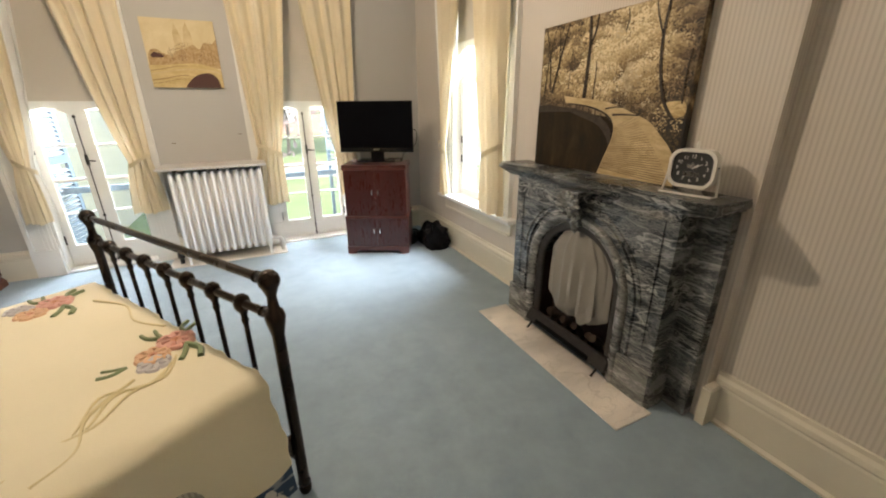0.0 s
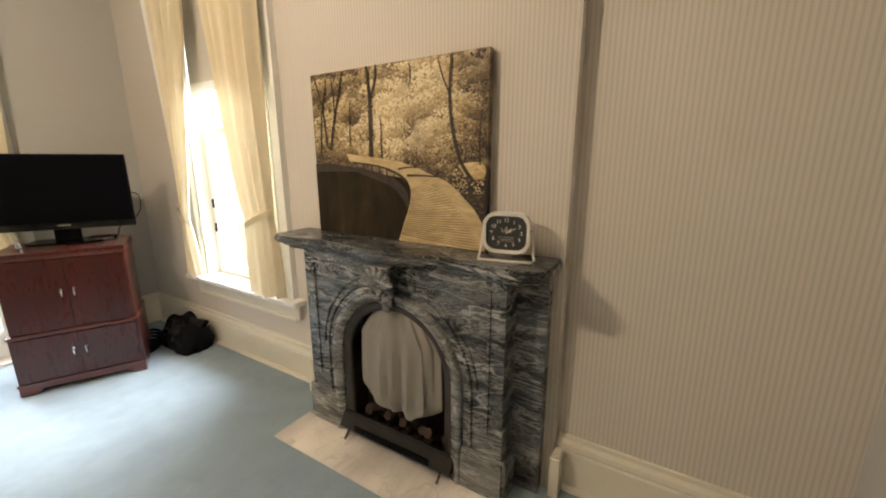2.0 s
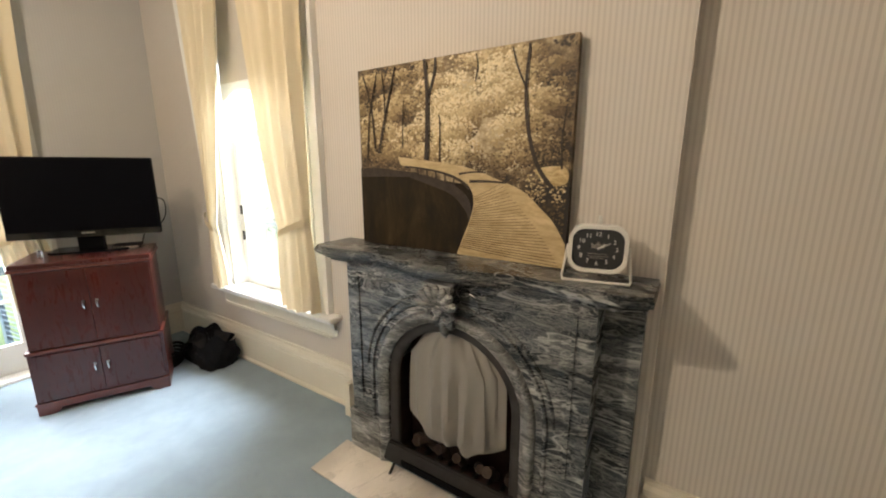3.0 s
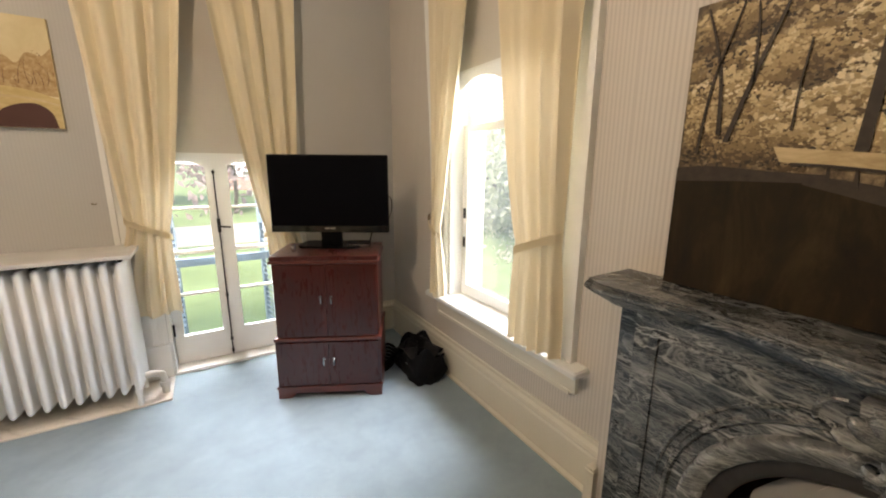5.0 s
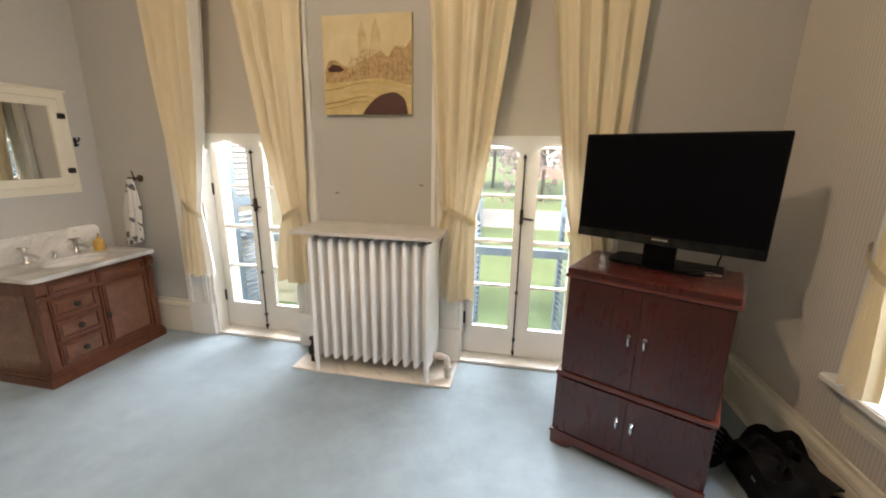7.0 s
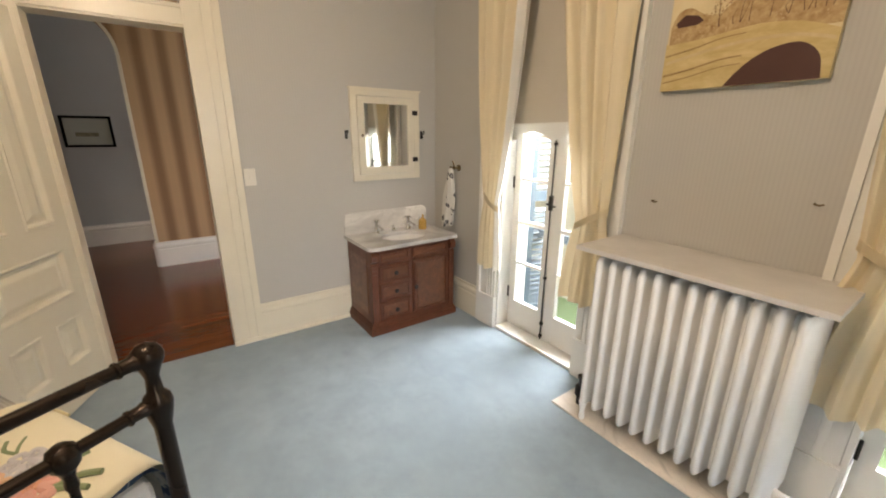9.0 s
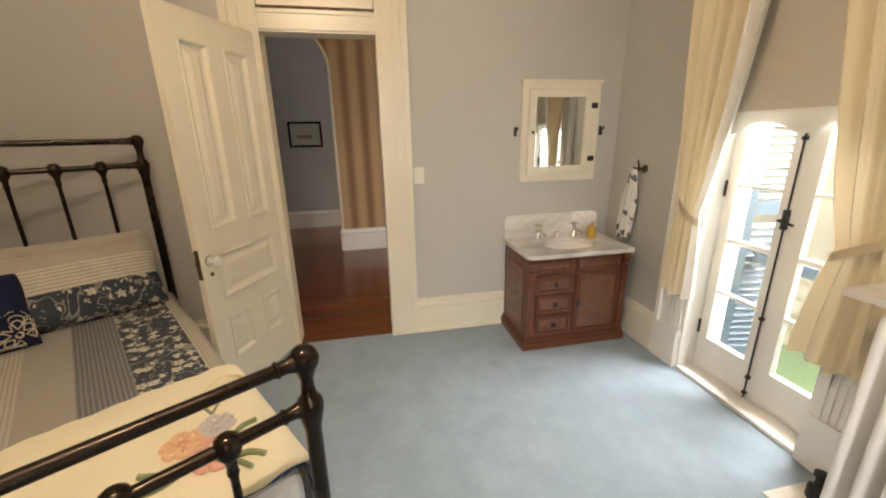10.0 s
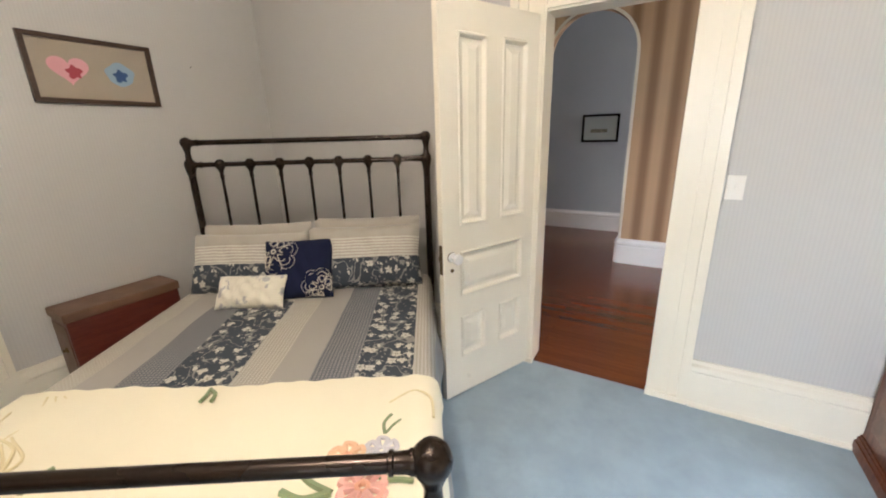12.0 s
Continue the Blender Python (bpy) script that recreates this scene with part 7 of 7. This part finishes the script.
def ray_to(outline, a):
    d = Vector((math.cos(a), math.sin(a)))
    best = 9.0
    for p, q in zip(outline, outline[1:] + outline[:1]):
        p, q = Vector(p) - Vector((SX, SY)), Vector(q) - Vector((SX, SY))
        ex = q - p
        den = d.x * ex.y - d.y * ex.x
        if abs(den) > 1e-9:
            tt, uu = (p.x * ex.y - p.y * ex.x) / den, (p.x * d.y - p.y * d.x) / den
            if tt > 0 and -1e-6 <= uu <= 1 + 1e-6:
                best = min(best, tt)
    return (SX + d.x * best, SY + d.y * best)


angs = sorted([2 * math.pi * k / N for k in range(N)] + [math.atan2(y - SY, x - SX) % (2 * math.pi) for x, y in outer])
rim = [(SX + SA * math.cos(a), SY + SB * math.sin(a)) for a in angs]
edge_ = [ray_to(outer, a) for a in angs]
m = len(angs)
V = {(k, z): [bm.verts.new((x, y, z)) for x, y in line] for k, line in (("r", rim), ("e", edge_)) for z in (0, 0.028)}
for i in range(m):
    j = (i + 1) % m
    bm.faces.new((V["r", 0.028][i], V["r", 0.028][j], V["e", 0.028][j], V["e", 0.028][i]))
    bm.faces.new((V["r", 0][i], V["r", 0][j], V["e", 0][j], V["e", 0][i]))
    bm.faces.new((V["e", 0][i], V["e", 0][j], V["e", 0.028][j], V["e", 0.028][i]))
    bm.faces.new((V["r", 0][i], V["r", 0][j], V["r", 0.028][j], V["r", 0.028][i]))
part("slab", bm, TOPMARBLE, top)
bm = bmesh.new()
grid(bm, 40, 10, lambda u, v: (SX + (SA + 0.004) * math.cos(2 * math.pi * u) * math.cos(v * 1.45), SY + (SB + 0.004) * math.sin(2 * math.pi * u) * math.cos(v * 1.45), 0.010 - 0.12 * math.sin(v * 1.45)))
part("basin", bm, PORCELAIN, top, "white porcelain basin", True)
part("drain", lathe(bmesh.new(), [(0.02, 0), (0.02, 0.003)], 14, pose(SX, SY, -0.108)), SILVER, top)
bm = prism(bmesh.new(), [(-0.01, 0), (WW + 0.012, 0), (WW + 0.012, 0.13)] + [(WW + 0.012 - 0.045 * (1 - math.cos(radians(a))), 0.13 + 0.045 * math.sin(radians(a))) for a in range(15, 91, 15)] + [(0.035 - 0.045 * math.sin(radians(a)), 0.175 - 0.045 * (1 - math.cos(radians(a)))) for a in range(0, 91, 15)], 0.02, pose(0.001, 0, 0.028, 90, 0, 90))
part("backsplash", bm, TOPMARBLE, top, "white marble splashback with rounded corners")
for y in (SY - 0.15, SY + 0.15):
    tap = thing("basin_tap", "chrome pillar tap on the washstand", "tap", XW + 0.085, 5.39 + y, WH + 0.029)
    part("body", lathe(bmesh.new(), [(0.024, 0), (0.022, 0.012), (0.014, 0.02), (0.014, 0.075), (0.018, 0.085), (0.012, 0.095)], 14), SILVER, tap, smooth=True)
    part("spout", tube(bmesh.new(), [(0, 0, 0.055), (0.05, 0, 0.062), (0.10, 0, 0.055), (0.118, 0, 0.038)], 0.010, 10), SILVER, tap, smooth=True)
    bm = bmesh.new()
    for a in (0, 90):
        rod(bm, (0.032 * math.cos(radians(a + 30)), 0.032 * math.sin(radians(a + 30)), 0.104), (-0.032 * math.cos(radians(a + 30)), -0.032 * math.sin(radians(a + 30)), 0.104), 0.006, 8)
    lathe(bm, [(0.010, 0.092), (0.012, 0.104), (0.006, 0.112)], 10)
    part("cross_handle", bm, SILVER, tap, smooth=True)
bm = bmesh.new()
stop = thing("basin_waste_knob", "chrome waste pull between the taps", "tap", XW + 0.10, 5.39 + SY, WH + 0.029)
part("body", lathe(bmesh.new(), [(0.016, 0), (0.014, 0.02), (0.010, 0.03), (0.014, 0.045), (0.004, 0.052)], 12), SILVER, stop, smooth=True)
soap = thing("soap_dispenser", "amber plastic soap dispenser with a pump", "soap bottle", XW + 0.17, 5.39 + WW - 0.12, WH + 0.029)
AMBER = surface("amber_soap_plastic", (0.55, 0.33, 0.08), 0.25, vary=0.1)
part("bottle", lathe(bmesh.new(), [(0.030, 0), (0.034, 0.008), (0.034, 0.07), (0.028, 0.085), (0.012, 0.092)], 16), AMBER, soap, smooth=True)
bm = lathe(bmesh.new(), [(0.012, 0.092), (0.012, 0.105), (0.005, 0.108), (0.005, 0.125)], 10)
tube(bm, [(0, 0, 0.125), (0.02, -0.01, 0.127), (0.035, -0.015, 0.122)], 0.006, 8)
part("pump", bm, AMBER, soap, smooth=True)

# mirror cabinet let into the wall
mc = thing("mirror_cabinet", "cream wall cabinet with a framed mirror door", "cabinet", XW, 5.785, 1.49)
bm = bmesh.new()
for q in ((-0.302, 0.302, 0.30, 0.345), (-0.302, 0.302, -0.348, -0.30), (-0.302, -0.255, -0.30, 0.30), (0.255, 0.302, -0.30, 0.30)):
    box(bm, 0.0, 0.030, *q)
box(bm, 0.0, 0.042, -0.312, 0.312, 0.345, 0.358)
part("frame", bm, CREAM, mc)
bm = bmesh.new()
for q in ((-0.250, 0.250, 0.245, 0.295), (-0.250, 0.250, -0.295, -0.24), (-0.250, -0.196, -0.24, 0.245), (0.196, 0.250, -0.24, 0.245)):
    box(bm, 0.002, 0.036, *q)
dr = part("door", bm, CREAM, mc)
part("mirror_glass", cube(0.012, 0.022, -0.196, 0.196, -0.24, 0.245), MIRROR, dr, "silvered mirror")
part("knob", lathe(bmesh.new(), [(0.006, 0), (0.006, 0.01), (0.011, 0.016), (0.006, 0.024)], 10, pose(0.036, -0.222, 0.005, 0, 90)), BRASS, dr, smooth=True)
for z in (0.185, -0.19):
    bm = bmesh.new()
    box(bm, 0.036, 0.040, 0.232, 0.282, z - 0.018, z + 0.018)
    rod(bm, (0.042, 0.253, z - 0.02), (0.042, 0.253, z + 0.02), 0.006, 8)
    part("hinge", bm, DARKMETAL, mc, "dark surface hinge")
for y in (5.445, 6.125):
    h = thing("wall_hook", "dark metal double hook on the wall beside the mirror", "hook", XW, y, 1.50)
    part("plate", cube(0, 0.006, -0.010, 0.010, -0.032, 0.032, 0.002), DARKMETAL, h)
    part("prong", tube(bmesh.new(), [(0.004, 0, 0.012), (0.03, 0, 0.006), (0.045, 0, 0.018), (0.042, 0, 0.034)], 0.006, 8), DARKMETAL, h, smooth=True)
    part("prong", tube(bmesh.new(), [(0.004, 0, -0.014), (0.022, 0, -0.024), (0.030, 0, -0.012)], 0.005, 8), DARKMETAL, h, smooth=True)
hk = thing("towel_hook", "brass swing towel hook on the wall by the washstand", "hook", -0.69, YN, 1.24)
bm = lathe(bmesh.new(), [(0.028, 0), (0.026, 0.008), (0.012, 0.014), (0.012, 0.045), (0.018, 0.052)], 14, pose(0, 0, 0, 90))
rod(bm, (0, -0.045, 0), (-0.05, -0.055, 0.006), 0.007), rod(bm, (0, -0.045, 0), (0.0, -0.065, 0.06), 0.006)
part("arm", bm, BRASS, hk, smooth=True)
tw = thing("hand_towel", "white hand towel with dark sprigs hanging from the hook", "towel", -0.725, YN - 0.055, 1.235)
TOWEL = print_cloth("white_sprig_towel", (0.66, 0.65, 0.62), (0.10, 0.10, 0.11), (0.35, 0.35, 0.35), 13, (0.64, 0.63, 0.60))
bm = bmesh.new()
grid(bm, 40, 24, lambda u, v: ((0.022 + 0.052 * min(1.0, 2.2 * v)) * math.cos(2 * math.pi * u) * (1 + 0.18 * math.sin(10 * math.pi * u + 4 * v)) - 0.045 * v, (0.014 + 0.022 * v) * math.sin(2 * math.pi * u) * (1 + 0.2 * math.sin(14 * math.pi * u)), -0.49 * v + 0.02 * math.sin(6.28 * u + 1) * v))
part("cloth", bm, TOWEL, tw, smooth=True)
sw = thing("light_switch", "ivory plastic light switch plate on the wall by the door", "switch", XW, 4.735, 1.215)
part("plate", cube(0, 0.006, -0.037, 0.037, -0.058, 0.058, 0.003), SWITCHW, sw)
part("toggle", cube(0.006, 0.016, -0.005, 0.005, -0.010, 0.012, 0.002), SWITCHW, sw)
part("screw", lathe(bmesh.new(), [(0.004, 0), (0.003, 0.0015)], 8, pose(0.006, 0, 0.032, 0, 90)), SWITCHW, sw)

for x, z in ((0.941, 1.19), (1.539, 1.26)):
    th = thing("tieback_hook", "small brass curtain hook on the wall above the radiator", "hook", x, YN, z)
    part("pin", tube(bmesh.new(), [(0, 0.002, 0), (0.0, -0.022, 0.0), (0.018, -0.030, -0.004), (0.030, -0.026, 0.002)], 0.0032, 8), BRASS, th, smooth=True)
nail = thing("wall_nail", "small dark nail in the pale wall", "nail", -0.47, YS + 0.001, 2.0)
part("pin", rod(bmesh.new(), (0, 0, 0), (0, 0.012, 0.003), 0.003, 8), DARKMETAL, nail)

# ---- ceiling lamp, the lit lamp of the room ----
cl = thing("ceiling_lamp", "brass ceiling lamp with a bare warm bulb at the room's centre", "lamp", LAMP[0], LAMP[1], H)
part("rose", lathe(bmesh.new(), [(0.07, -0.03), (0.08, -0.01), (0.08, 0)], 20), BRASS, cl, smooth=True)
part("stem", rod(bmesh.new(), (0, 0, -0.33), (0, 0, -0.03), 0.010), BRASS, cl)
# unseen leaf, added to keep outdoor brightness out of the open doorway
south_door = thing("south_door", "cream panelled door behind the camera, closed", "door", 1.45, YS - 0.05, 0)
part("leaf", cube(-0.45, 0.45, -0.02, 0.02, 0.01, 2.13, 0.004), CREAM, south_door)
bm = bmesh.new()
casing(bm, "x", 0.98, 1.92, YS, 1, 2.15, 0.15)
solid("trim_south_door", bm, CREAM, "cream casing round the door behind the camera", category="trim")

# ---- hall floorboards, one piece each ----
mesh_of = {}
for k in range(62):
    x = -1.066 - 0.0655 * k
    for y, length in ((1.0, 2.1 + 0.35 * (k % 3)), (3.1 + 0.35 * (k % 3), 2.2), (5.3 + 0.35 * (k % 3), 1.9)):
        key = round(length, 2)
        if key not in mesh_of:
            bm = cube(-0.0322, 0.0322, 0.001, length - 0.001, -0.012, 0.0)
            me = bpy.data.meshes.new("plank")
            bm.to_mesh(me)
            bm.free()
            me.materials.append(HALLFLOOR)
            mesh_of[key] = me
        ob = new("plank", mesh_of[key])
        ob.location, ob.parent = (x, y, -0.002), hall_floor
